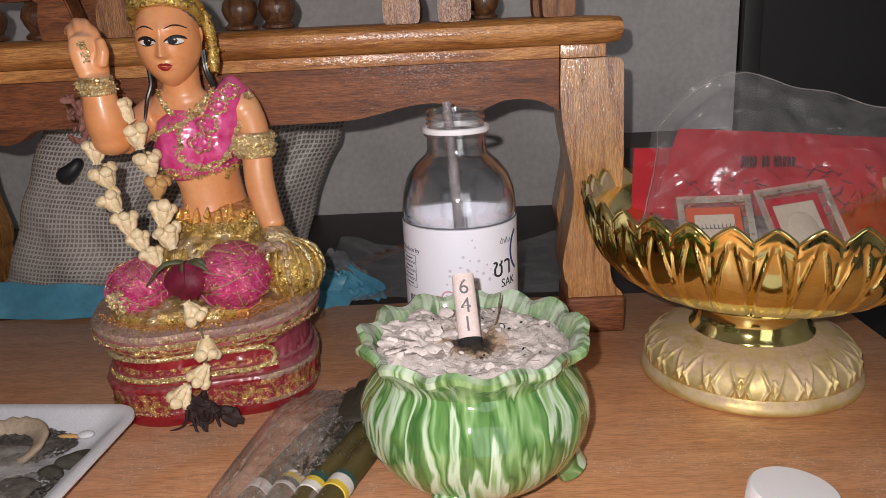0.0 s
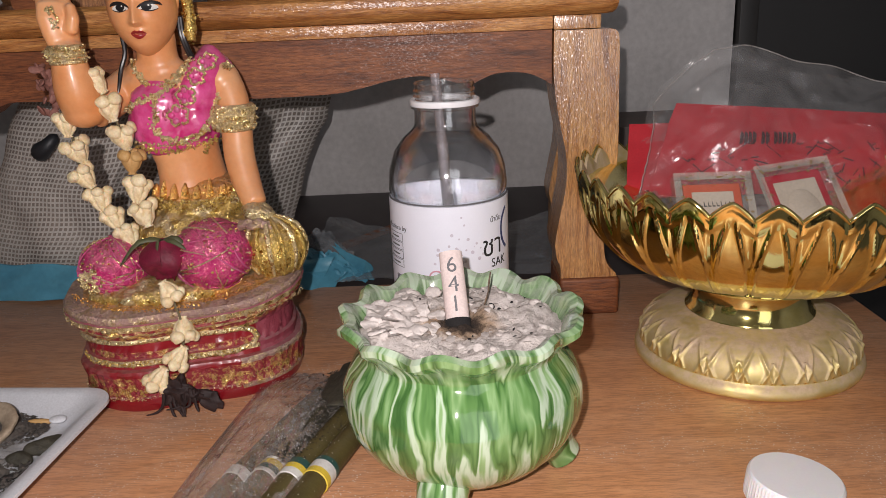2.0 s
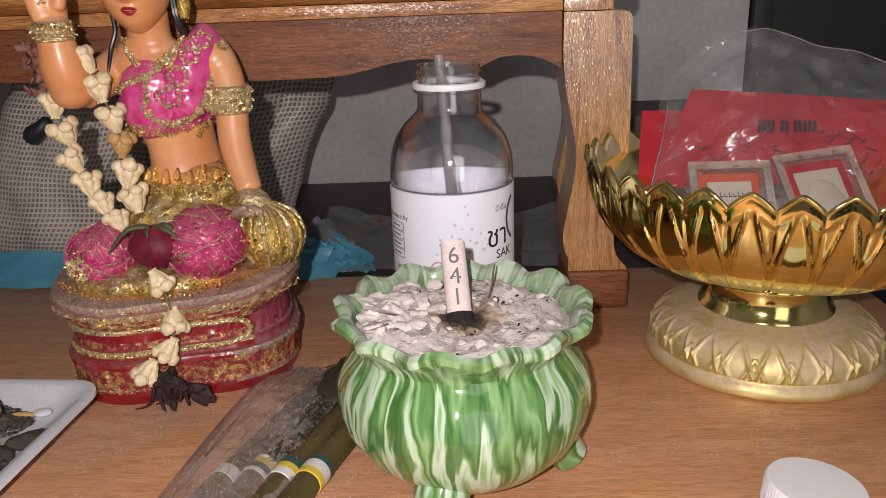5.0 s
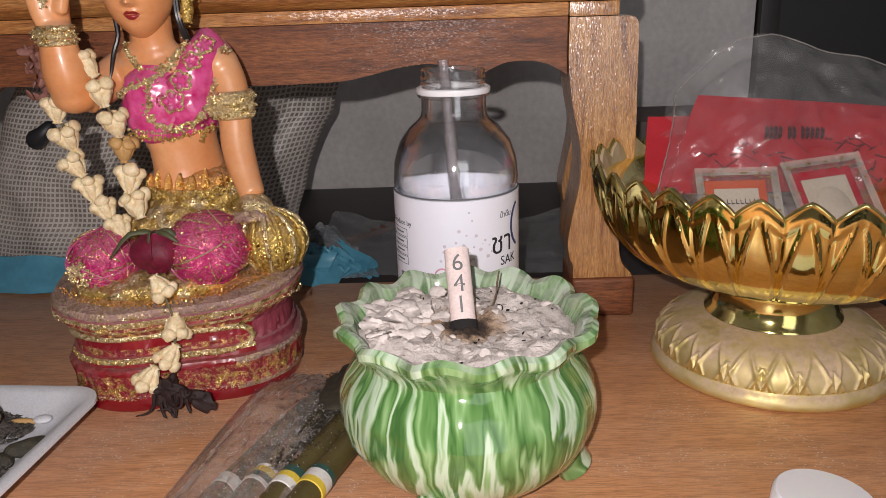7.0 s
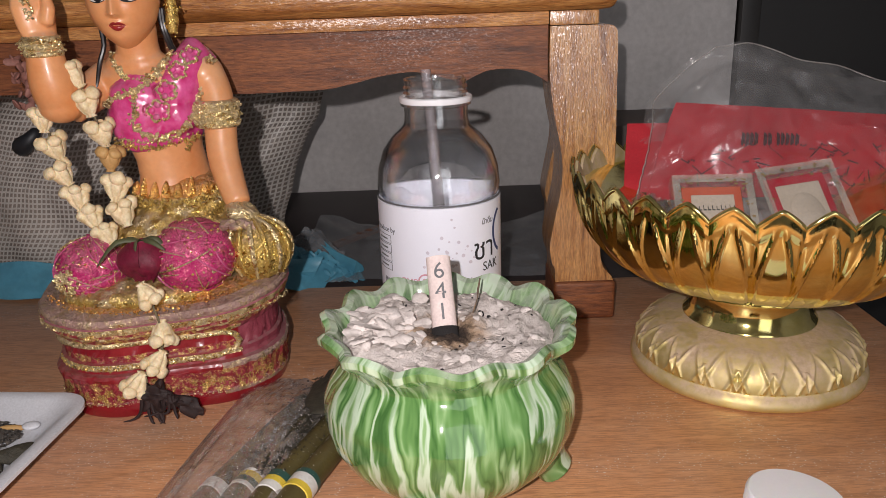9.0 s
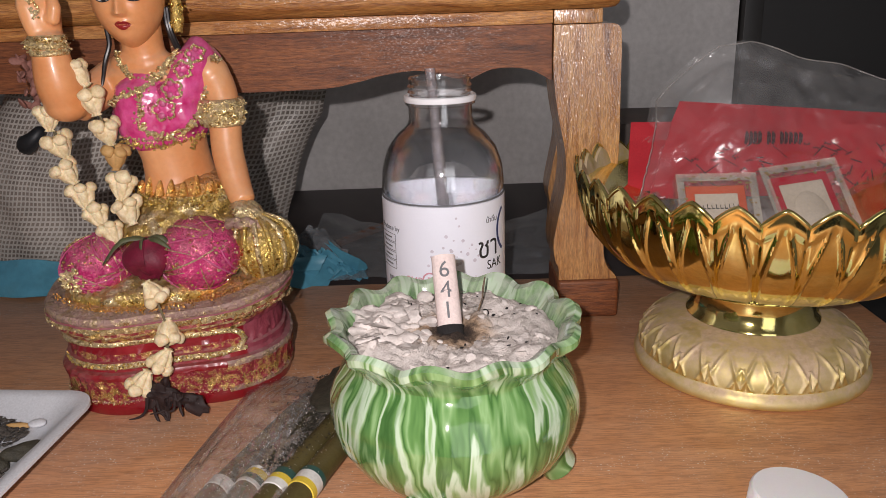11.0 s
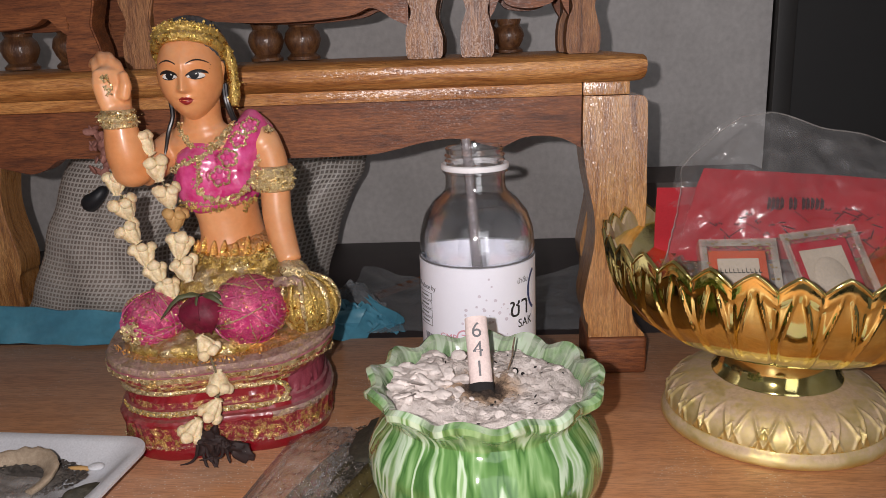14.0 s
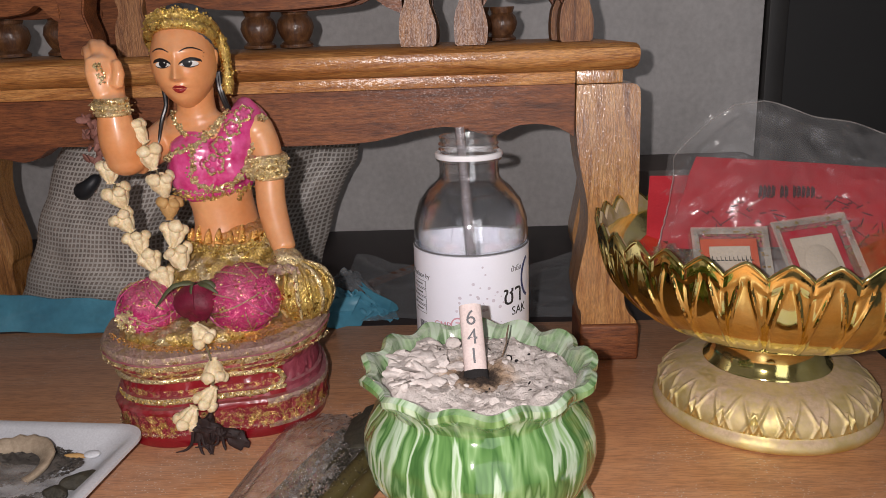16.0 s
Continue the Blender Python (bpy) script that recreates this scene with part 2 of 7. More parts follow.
    nt.links.new(up_facing(nt, 0.62, 0.93), d.inputs[0])
    nt.links.new(ramp_of(nt, noise_of(nt, coords(nt), 160, 6, 0.75), [(0.40, (0.05, 0.05, 0.05)), (0.66, (0.55, 0.55, 0.55))]), d.inputs[1])
    nt.links.new(mix_of(nt, d.outputs[0], col, (0.46, 0.45, 0.42)), p.inputs["Base Color"])
    r = nt.nodes.new("ShaderNodeMapRange")
    r.inputs[3].default_value, r.inputs[4].default_value = 0.10, 0.7
    nt.links.new(d.outputs[0], r.inputs[0])
    nt.links.new(r.outputs[0], p.inputs["Roughness"])
    p.inputs["Coat Weight"].default_value = 0.4
    bump_of(nt, p, noise_of(nt, coords(nt), 120, 4), 0.08, 0.001)
    return m


def ash_material():
    m, nt, p = nodes_of("incense_ash")
    v = coords(nt)
    n = noise_of(nt, v, 160, 6, 0.7)
    col = ramp_of(nt, n, [(0.25, (0.30, 0.25, 0.22)), (0.5, (0.58, 0.525, 0.49)), (0.75, (0.70, 0.64, 0.61))])
    # scorched patch round the stick, ochre outside and black inside
    sp = nt.nodes.new("ShaderNodeVectorMath")
    sp.operation = "DISTANCE"
    sp.inputs[1].default_value = (-0.0005, -0.0035, 0.079)
    tc = nt.nodes.new("ShaderNodeTexCoord")
    nt.links.new(tc.outputs["Object"], sp.inputs[0])
    mr = nt.nodes.new("ShaderNodeMapRange")
    mr.inputs[1].default_value, mr.inputs[2].default_value = 0.005, 0.026
    nt.links.new(sp.outputs["Value"], mr.inputs[0])
    wob = nt.nodes.new("ShaderNodeMath")
    wob.operation = "MULTIPLY_ADD"
    wob.inputs[1].default_value, wob.inputs[2].default_value = 0.7, -0.35
    nt.links.new(noise_of(nt, v, 240, 5, 0.7), wob.inputs[0])
    add = nt.nodes.new("ShaderNodeMath")
    nt.links.new(mr.outputs[0], add.inputs[0])
    nt.links.new(wob.outputs[0], add.inputs[1])
    burn = ramp_of(nt, add.outputs[0], [(0.0, (0.03, 0.02, 0.015)), (0.17, (0.10, 0.07, 0.05)), (0.35, (0.62, 0.48, 0.34)), (0.75, (1, 1, 1))])
    nt.links.new(mix_of(nt, 1.0, col, burn, "MULTIPLY"), p.inputs["Base Color"])
    p.inputs["Roughness"].default_value = 0.95
    bump_of(nt, p, noise_of(nt, v, 520, 5, 0.7), 0.8, 0.0015)
    return m


def film_material(name, clear, tint=(0.75, 0.75, 0.75), rough=0.12, crease=0.5, spread=0.35, gloss_edge=0.45, gloss_face=0.045, power=4.0):
    """Thin clear plastic: mostly see-through, a little milky, with glossy creases."""
    m = bpy.data.materials.new(name)
    m.use_nodes = True
    nt = m.node_tree
    out = nt.nodes["Material Output"]
    nt.nodes.remove(nt.nodes["Principled BSDF"])
    tr = nt.nodes.new("ShaderNodeBsdfTransparent")
    df = nt.nodes.new("ShaderNodeBsdfDiffuse")
    df.inputs[0].default_value = (*tint, 1)
    gl = nt.nodes.new("ShaderNodeBsdfGlossy")
    gl.inputs["Roughness"].default_value = rough
    fr = nt.nodes.new("ShaderNodeLayerWeight")
    fr.inputs["Blend"].default_value = 0.5
    edge = nt.nodes.new("ShaderNodeMath")
    edge.operation = "POWER"
    edge.inputs[1].default_value = power
    nt.links.new(fr.outputs["Facing"], edge.inputs[0])
    gloss = nt.nodes.new("ShaderNodeMath")
    gloss.operation = "MULTIPLY_ADD"
    gloss.inputs[1].default_value, gloss.inputs[2].default_value = gloss_edge, gloss_face
    nt.links.new(edge.outputs[0], gloss.inputs[0])
    v = coords(nt)
    milk = noise_of(nt, v, 55, 6, 0.75)
    b = nt.nodes.new("ShaderNodeBump")
    b.inputs["Strength"].default_value = crease
    b.inputs["Distance"].default_value = 0.004
    nt.links.new(noise_of(nt, v, 42, 5, 0.6, 1.0), b.inputs["Height"])
    for s in (gl, fr, df):
        nt.links.new(b.outputs["Normal"], s.inputs["Normal"])
    m1 = nt.nodes.new("ShaderNodeMixShader")
    r = nt.nodes.new("ShaderNodeMapRange")
    r.inputs[1].default_value, r.inputs[2].default_value = 0.3, 0.7
    r.inputs[3].default_value, r.inputs[4].default_value = max(0.0, 1 - clear - spread / 2), 1 - clear + spread / 2
    nt.links.new(milk, r.inputs[0])
    nt.links.new(r.outputs[0], m1.inputs[0])
    nt.links.new(tr.outputs[0], m1.inputs[1])
    nt.links.new(df.outputs[0], m1.inputs[2])
    m2 = nt.nodes.new("ShaderNodeMixShader")
    nt.links.new(gloss.outputs[0], m2.inputs[0])
    nt.links.new(m1.outputs[0], m2.inputs[1])
    nt.links.new(gl.outputs[0], m2.inputs[2])
    nt.links.new(m2.outputs[0], out.inputs["Surface"])
    return m


def weave_material(name, cell, light, hole):
    """Plastic net: pale strands over dark holes, laid out along the cloth."""
    m, nt, p = nodes_of(name)
    uv = nt.nodes.new("ShaderNodeUVMap")
    uv.uv_map = "cloth"
    s = nt.nodes.new("ShaderNodeSeparateXYZ")
    nt.links.new(uv.outputs[0], s.inputs[0])
    bars = []
    for k in ("X", "Y"):
        d = nt.nodes.new("ShaderNodeMath")
        d.operation = "PINGPONG"
        d.inputs[1].default_value = cell / 2
        nt.links.new(s.outputs[k], d.inputs[0])
        r = nt.nodes.new("ShaderNodeMapRange")
        r.inputs[1].default_value, r.inputs[2].default_value = cell * 0.14, cell * 0.22
        r.inputs[3].default_value, r.inputs[4].default_value = 1.0, 0.0
        nt.links.new(d.outputs[0], r.inputs[0])
        bars.append(r.outputs[0])
    mx = nt.nodes.new("ShaderNodeMath")
    mx.operation = "MAXIMUM"
    nt.links.new(bars[0], mx.inputs[0])
    nt.links.new(bars[1], mx.inputs[1])
    big = noise_of(nt, coords(nt), 16, 4)
    inside = ramp_of(nt, big, [(0.35, hole), (0.52, tuple(x * 1.7 for x in hole)), (0.66, (0.34, 0.31, 0.26))])
    strand = ramp_of(nt, noise_of(nt, coords(nt), 30, 4), [(0.3, tuple(x * 0.7 for x in light)), (0.7, light)])
    nt.links.new(mix_of(nt, mx.outputs[0], inside, strand), p.inputs["Base Color"])
    p.inputs["Roughness"].default_value = 0.45
    bump_of(nt, p, mx.outputs[0], 0.5, 0.0008)
    return m


def glass_material(name, tint, ior=1.45, rough=0.02):
    m, nt, p = nodes_of(name)
    p.inputs["Base Color"].default_value = (*tint, 1)
    p.inputs["Transmission Weight"].default_value = 1.0
    p.inputs["IOR"].default_value = ior
    nt.links.new(ramp_of(nt, noise_of(nt, coords(nt), 90, 4), [(0.45, (rough, rough, rough)), (0.75, (rough + 0.12,) * 3)]), p.inputs["Roughness"])
    return m


TABLE = table_material()
TEAK = wood("varnished_teak", (0.74, 0.37, 0.115), (0.52, 0.215, 0.055), (0.24, 0.08, 0.018), (1, 9, 9), 0.42, 0.30, 0.42, 16)
TEAK_UP = wood("varnished_teak_upright", (0.80, 0.43, 0.15), (0.60, 0.27, 0.075), (0.20, 0.07, 0.016), (9, 9, 1), 0.34, 1.0, 0.6, 16)
TEAK_SMALL = wood("teak_of_small_tables", (0.46, 0.22, 0.085), (0.30, 0.125, 0.045), (0.12, 0.042, 0.014), (9, 9, 1), 0.60, 0.10, 0.35, 16)
TEAK_DARK = wood("dark_turned_teak", (0.26, 0.12, 0.045), (0.16, 0.065, 0.025), (0.07, 0.025, 0.01), (9, 9, 1), 0.4, 0.3, 0.4, 16)
TEAK_RED = wood("red_teak", (0.31, 0.105, 0.032), (0.22, 0.068, 0.021), (0.12, 0.037, 0.012), (1, 8, 8), 0.60, 0.07, 0.26, 12)
WALL = plain("grey_wall_paint", (0.62, 0.60, 0.587), (0.51, 0.494, 0.482), 0.75, scale=9, bump=0.4, fine=140)
DARK_TOP = plain("dark_shelf", (0.055, 0.042, 0.042), (0.035, 0.027, 0.027), 0.55, scale=20, bump=0.1)
DOOR_DARK = plain("dark_door_paint", (0.012, 0.011, 0.010), (0.008, 0.007, 0.007), 0.6, scale=8)
DOOR_FRAME = plain("dark_frame_paint", (0.028, 0.025, 0.022), (0.018, 0.016, 0.015), 0.5, scale=8)
FLOOR = plain("cement_floor", (0.24, 0.23, 0.22), (0.18, 0.17, 0.165), 0.7, scale=6, bump=0.1)
CEIL = plain("ceiling_paint", (0.5, 0.5, 0.48), (0.42, 0.42, 0.4), 0.85, scale=5)
GOLD = gold_material("gold_plated_plastic", 0.14, 0.075)
GOLD_DUSTY = gold_material("dusty_gold_plastic", 0.92, 0.26, -0.30, 0.60)
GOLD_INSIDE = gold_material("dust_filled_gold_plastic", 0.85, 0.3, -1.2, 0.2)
GLAZE = ceramic_material()
ASH = ash_material()
FILM = film_material("milky_plastic_film", 0.905, (0.50, 0.49, 0.49), 0.12, 0.30, 0.11, 0.7, 0.028, 2.6)
FILM_CLEAR = film_material("clear_plastic_film", 0.78, (0.62, 0.56, 0.52), 0.16, 0.45, 0.16, 0.6, 0.15, 2.2)
FILM_GREY = film_material("grey_plastic_sheet", 0.55, (0.30, 0.32, 0.34), 0.25, 0.5)
NET = weave_material("plastic_net", 0.0043, (0.60, 0.565, 0.52), (0.16, 0.138, 0.118))
BLUE = plain("blue_plastic", (0.10, 0.33, 0.45), (0.06, 0.22, 0.32), 0.35, scale=30, bump=0.3, fine=160)
FOAM = plain("white_foam", (0.74, 0.76, 0.80), (0.64, 0.66, 0.70), 0.6, scale=25, bump=0.15)
WHITE_CAP = plain("white_plastic_cap", (0.82, 0.82, 0.86), (0.78, 0.78, 0.82), 0.35, scale=30, sub=0.2, speck=0.04)
PAPER = plain("white_label_paper", (0.83, 0.845, 0.93), (0.79, 0.805, 0.89), 0.4, scale=30, speck=0.03)
INK = plain("black_ink", (0.02, 0.02, 0.022), rough=0.6)
INK_GREY = plain("grey_ink", (0.16, 0.16, 0.17), rough=0.6)
INK_PINK = plain("pink_ink", (0.75, 0.38, 0.45), rough=0.6)
INK_BLUE = plain("navy_ink", (0.03, 0.05, 0.16), rough=0.5)
PET = film_material("clear_bottle_plastic", 0.98, (0.7, 0.72, 0.76), 0.05, 0.14, 0.03, 0.95, 0.14, 2.0)
STRAW = film_material("straw_plastic", 0.91, (0.88, 0.78, 0.82), 0.06, 0.0, 0.05, 0.95, 0.10, 1.6)
RING = plain("white_seal_ring", (0.86, 0.86, 0.88), (0.82, 0.82, 0.84), rough=0.35, speck=0.03)
ACRYLIC = film_material("scratched_acrylic", 0.93, (0.66, 0.64, 0.60), 0.05, 0.15, 0.12)
ACRYLIC_RIM = film_material("frosted_acrylic_edge", 0.80, (0.80, 0.75, 0.64), 0.08, 0.3, 0.25)
RED_CARD = plain("red_card", (0.50, 0.02, 0.045), (0.40, 0.015, 0.03), 0.45, scale=40)
ORANGE_CARD = plain("orange_card", (0.62, 0.11, 0.04), (0.52, 0.08, 0.03), 0.5, scale=40)
CREAM = plain("cream_card", (0.62, 0.54, 0.44), (0.54, 0.46, 0.36), 0.7, scale=60)
RED_CLOTH = plain("red_printed_cloth", (0.52, 0.012, 0.025), (0.42, 0.010, 0.02), 0.75, scale=22, bump=0.3)
STICK = plain("pink_white_paper_stick", (0.78, 0.66, 0.62), (0.68, 0.55, 0.52), 0.75, scale=90, bump=0.2)
CHAR = plain("charred_black", (0.012, 0.010, 0.010), rough=0.9, bump=0.4)
TWIG = plain("burnt_stick", (0.20, 0.13, 0.08), (0.06, 0.04, 0.03), 0.8, scale=300)
PETAL = plain("dried_cream_petal", (0.90, 0.79, 0.54), (0.70, 0.52, 0.27), 0.6, scale=260, bump=0.35, sub=0.15, speck=0.22, fine=500)
PETAL_OLD = plain("brown_dried_petal", (0.60, 0.37, 0.14), (0.45, 0.25, 0.09), 0.6, scale=160, bump=0.2)
ROSE = plain("dried_crimson_rose", (0.20, 0.006, 0.035), (0.10, 0.003, 0.016), 0.6, scale=160, bump=0.3)
LEAF = plain("dried_green_leaf", (0.09, 0.10, 0.04), (0.05, 0.05, 0.025), 0.6, scale=120)
WITHERED = plain("withered_dark_flower", (0.030, 0.013, 0.012), (0.012, 0.005, 0.005), 0.7, scale=160)
DRIED_PINK = plain("dried_pink_petal", (0.32, 0.15, 0.12), (0.20, 0.08, 0.06), 0.7, scale=200)
THREAD = plain("garland_thread", (0.16, 0.13, 0.07), rough=0.8)
CIGAR = plain("olive_cigar_leaf", (0.105, 0.083, 0.026), (0.055, 0.043, 0.014), 0.5, scale=50, bump=0.2)
HERB = plain("dark_shredded_leaf", (0.055, 0.048, 0.030), (0.022, 0.020, 0.013), 0.7, scale=300, bump=0.7)
BAND_Y = plain("yellow_band_paper", (0.72, 0.55, 0.06), (0.62, 0.45, 0.05), 0.45, scale=60)
BAND_W = plain("white_band_paper", (0.75, 0.74, 0.70), rough=0.45)
BAND_G = plain("dark_green_band_paper", (0.03, 0.09, 0.075), rough=0.45)
DUSTY = plain("dark_dusty_scraps", (0.075, 0.068, 0.06), (0.028, 0.025, 0.023), 0.7, scale=240, bump=0.7, dust=0.35)
BONE = plain("pale_dried_peel", (0.50, 0.40, 0.29), (0.34, 0.26, 0.18), 0.7, scale=300, bump=0.7)
BLACK_RUB = plain("black_rubber", (0.02, 0.022, 0.026), rough=0.5)
# statue paints
SKIN = plain("peach_statue_paint", (0.77, 0.390, 0.180), (0.64, 0.250, 0.088), 0.40, scale=30, coat=0.18, sub=0.1, speck=0.10, dust=0.55, fine=420)
MAGENTA = plain("magenta_statue_paint", (0.72, 0.12, 0.34), (0.50, 0.008, 0.125), 0.22, scale=95, coat=0.6, dust=0.3, bump=0.2, fine=240, speck=0.12)
MAGENTA_NET = glitter("magenta_glitter", (0.80, 0.06, 0.30), (0.92, 0.42, 0.42), (0.56, 0.02, 0.16), 0.47, 2100, 0.3, 0.3)
GLIT = glitter("gold_glitter", (0.60, 0.38, 0.05), (0.90, 0.74, 0.30), (0.36, 0.20, 0.03), 0.56, rough=0.27)
GLIT_PALE = glitter("pale_gold_glitter", (0.75, 0.55, 0.20), (0.95, 0.85, 0.55), (0.45, 0.33, 0.18), 0.58)
GLIT_RED = glitter("gold_on_red_glitter", (0.66, 0.42, 0.08), (0.95, 0.78, 0.33), (0.30, 0.025, 0.035), 0.455)
GLIT_DULL = glitter("dusty_gold_edge", (0.55, 0.40, 0.20), (0.80, 0.66, 0.40), (0.38, 0.23, 0.19), 0.46, dust=0.36)
GLIT_ORANGE = glitter("orange_gold_glitter", (0.78, 0.40, 0.05), (0.95, 0.72, 0.28), (0.62, 0.22, 0.04), 0.56)
BASE_RED = plain("red_lacquer_paint", (0.28, 0.009, 0.018), (0.20, 0.006, 0.012), 0.28, scale=40, coat=0.4, dust=0.35)
BASE_ROSE = plain("dusty_rose_paint", (0.30, 0.06, 0.085), (0.22, 0.03, 0.05), 0.55, scale=120, bump=0.5, dust=0.4)
PINK_PALE = plain("dusty_pink_relief", (0.58, 0.14, 0.28), (0.46, 0.05, 0.17), 0.4, scale=160)
FILM_DUSTY = film_material("dusty_film", 0.62, (0.40, 0.38, 0.36), 0.2, 0.9, 0.5, 0.5, 0.06, 3.0)
HAIR = plain("grey_black_hair_paint", (0.10, 0.10, 0.11), (0.03, 0.03, 0.035), 0.5, scale=200)
BLACK_PAINT = plain("black_paint", (0.015, 0.013, 0.014), rough=0.35)
WHITE_PAINT = plain("white_paint", (0.78, 0.76, 0.72), rough=0.35)
LIP_RED = plain("red_paint", (0.32, 0.02, 0.02), rough=0.35)


# ---------------------------------------------------------------- shape helpers
def thing(name, at, label, category, group="", kind=""):
    ob = new(name)
    ob.empty_display_size = 0.02
    ob.location = at
    return tagged(ob, label, category, group, kind)


def part(name, bm, material, parent=None, label="", smooth=True):
    """Links a bmesh, built in world places, as one mesh under a thing or a part."""
    root = parent
    while root is not None and root.parent is not None:
        root = root.parent
    if root is not None:
        bmesh.ops.translate(bm, verts=bm.verts, vec=-root.location)
    bmesh.ops.recalc_face_normals(bm, faces=bm.faces)
    me = bpy.data.meshes.new(name)
    bm.to_mesh(me)
    bm.free()
    for m in (material if isinstance(material, (list, tuple)) else [material]):
        me.materials.append(m)
    if smooth:
        me.polygons.foreach_set("use_smooth", [True] * len(me.polygons))
        me.set_sharp_from_angle(angle=radians(38))
    ob = new(name, me)
    if parent is not None:
        ob.parent = parent
    if label:
        tagged(ob, label)
    return ob


def box(lo, hi, bevel=0.0, seg=2, bm=None):
    b = bmesh.new()
    lo, hi = Vector(lo), Vector(hi)
    m = Matrix.Translation((lo + hi) / 2) @ Matrix.Diagonal((*(hi - lo), 1))
    bmesh.ops.create_cube(b, size=1, matrix=m)
    if bevel:
        bmesh.ops.bevel(b, geom=b.edges[:], offset=bevel, segments=seg, affect="EDGES", profile=0.6)
    return merge(bm, b)


def merge(bm, b):
    if bm is None:
        return b
    me = bpy.data.meshes.new("tmp")
    b.to_mesh(me)
    bm.from_mesh(me)
    bpy.data.meshes.remove(me)
    b.free()
    return bm


def moved(bm, m):
    bmesh.ops.transform(bm, matrix=m, verts=bm.verts)
    return bm


def prism(outline, y0, y1, bevel=0.0, seg=2):
    """A board cut to an outline in x and z, from y0 to y1."""
    bm = bmesh.new()
    front = [bm.verts.new((x, y0, z)) for x, z in outline]
    back = [bm.verts.new((x, y1, z)) for x, z in outline]
    n = len(outline)
    f1 = bm.faces.new(front)
    f2 = bm.faces.new(back[::-1])
    for i in range(n):
        bm.faces.new((front[i], back[i], back[(i + 1) % n], front[(i + 1) % n]))
    bmesh.ops.recalc_face_normals(bm, faces=bm.faces)
    if bevel:
        edges = list(f1.edges) + list(f2.edges)
        bmesh.ops.bevel(bm, geom=edges, offset=bevel, segments=seg, affect="EDGES", clamp_overlap=True)
    return bm


def smooth_line(pts, steps=6):
    """A soft curve through the given points."""
    out = []
    n = len(pts)
    for i in range(n - 1):
        p0, p1, p2, p3 = (Vector(pts[max(0, min(n - 1, k))]) for k in (i - 1, i, i + 1, i + 2))
        for s in range(steps):
            t = s / steps
            out.append(0.5 * (2 * p1 + (p2 - p0) * t + (2 * p0 - 5 * p1 + 4 * p2 - p3) * t * t + (3 * p1 - p0 - 3 * p2 + p3) * t ** 3))
    out.append(Vector(pts[-1]))
    return out


def lathe(profile, at, segs=64, warp=None, closed=False, bm=None, open_top=False):
    """Turns (radius, height) pairs round the upright axis at a place. warp(angle, index, r, z) may change radius and height."""
    b = bmesh.new()
    rings = []
    for k, (r, z) in enumerate(profile):
        ring = []
        for i in range(segs):
            a = 2 * math.pi * i / segs
            rr, zz = warp(a, k, r, z) if warp else (r, z)
            ring.append(b.verts.new((at[0] + rr * math.cos(a), at[1] + rr * math.sin(a), at[2] + zz)))
        rings.append(ring)
    for k in range(len(rings) - 1 + (1 if closed else 0)):
        p, q = rings[k], rings[(k + 1) % len(rings)]
        for i in range(segs):
            b.faces.new((p[i], p[(i + 1) % segs], q[(i + 1) % segs], q[i]))
    if not closed:
        if not open_top:
            b.faces.new(rings[0][::-1])
        b.faces.new(rings[-1])
    return merge(bm, b)


def tube(path, radii, segs=12, slot=0, bm=None, flat=1.0):
    """A closed round limb along a path, with a radius at each point."""
    b = bmesh.new()
    path = [Vector(p) for p in path]
    n = len(path)
    t0 = (path[1] - path[0]).normalized()
    side = t0.orthogonal().normalized()
    rings = []
    first, last = path[0] - t0 * radii[0] * 0.6, path[-1] + (path[-1] - path[-2]).normalized() * radii[-1] * 0.6
    for k in range(n):
        t = (path[min(n - 1, k + 1)] - path[max(0, k - 1)]).normalized()
        side = (side - t * side.dot(t)).normalized()
        other = t.cross(side)
        rings.append([b.verts.new(path[k] + radii[k] * (side * math.cos(2 * math.pi * i / segs) + flat * other * math.sin(2 * math.pi * i / segs))) for i in range(segs)])
    for p, q in zip(rings, rings[1:]):
        for i in range(segs):
            b.faces.new((p[i], p[(i + 1) % segs], q[(i + 1) % segs], q[i]))
    for ring, tip in ((rings[0], first), (rings[-1], last)):
        v = b.verts.new(tip)
        for i in range(segs):
            b.faces.new((ring[i], ring[(i + 1) % segs], v))
    for f in b.faces:
        f.material_index = slot
    return merge(bm, b)


def blob(at, size, slot=0, bm=None, turn=(0, 0, 0), rough=0.0, freq=60, u=24, v=16):
    b = bmesh.new()
    m = pose(*at, *turn) @ Matrix.Diagonal((*size, 1))
    bmesh.ops.create_uvsphere(b, u_segments=u, v_segments=v, radius=1, matrix=m)
    if rough:
        for w in b.verts:
            d = (w.co - Vector(at)).normalized()
            w.co += d * rough * noise.noise(w.co * freq)
    for f in b.faces:
        f.material_index = slot
    return merge(bm, b)


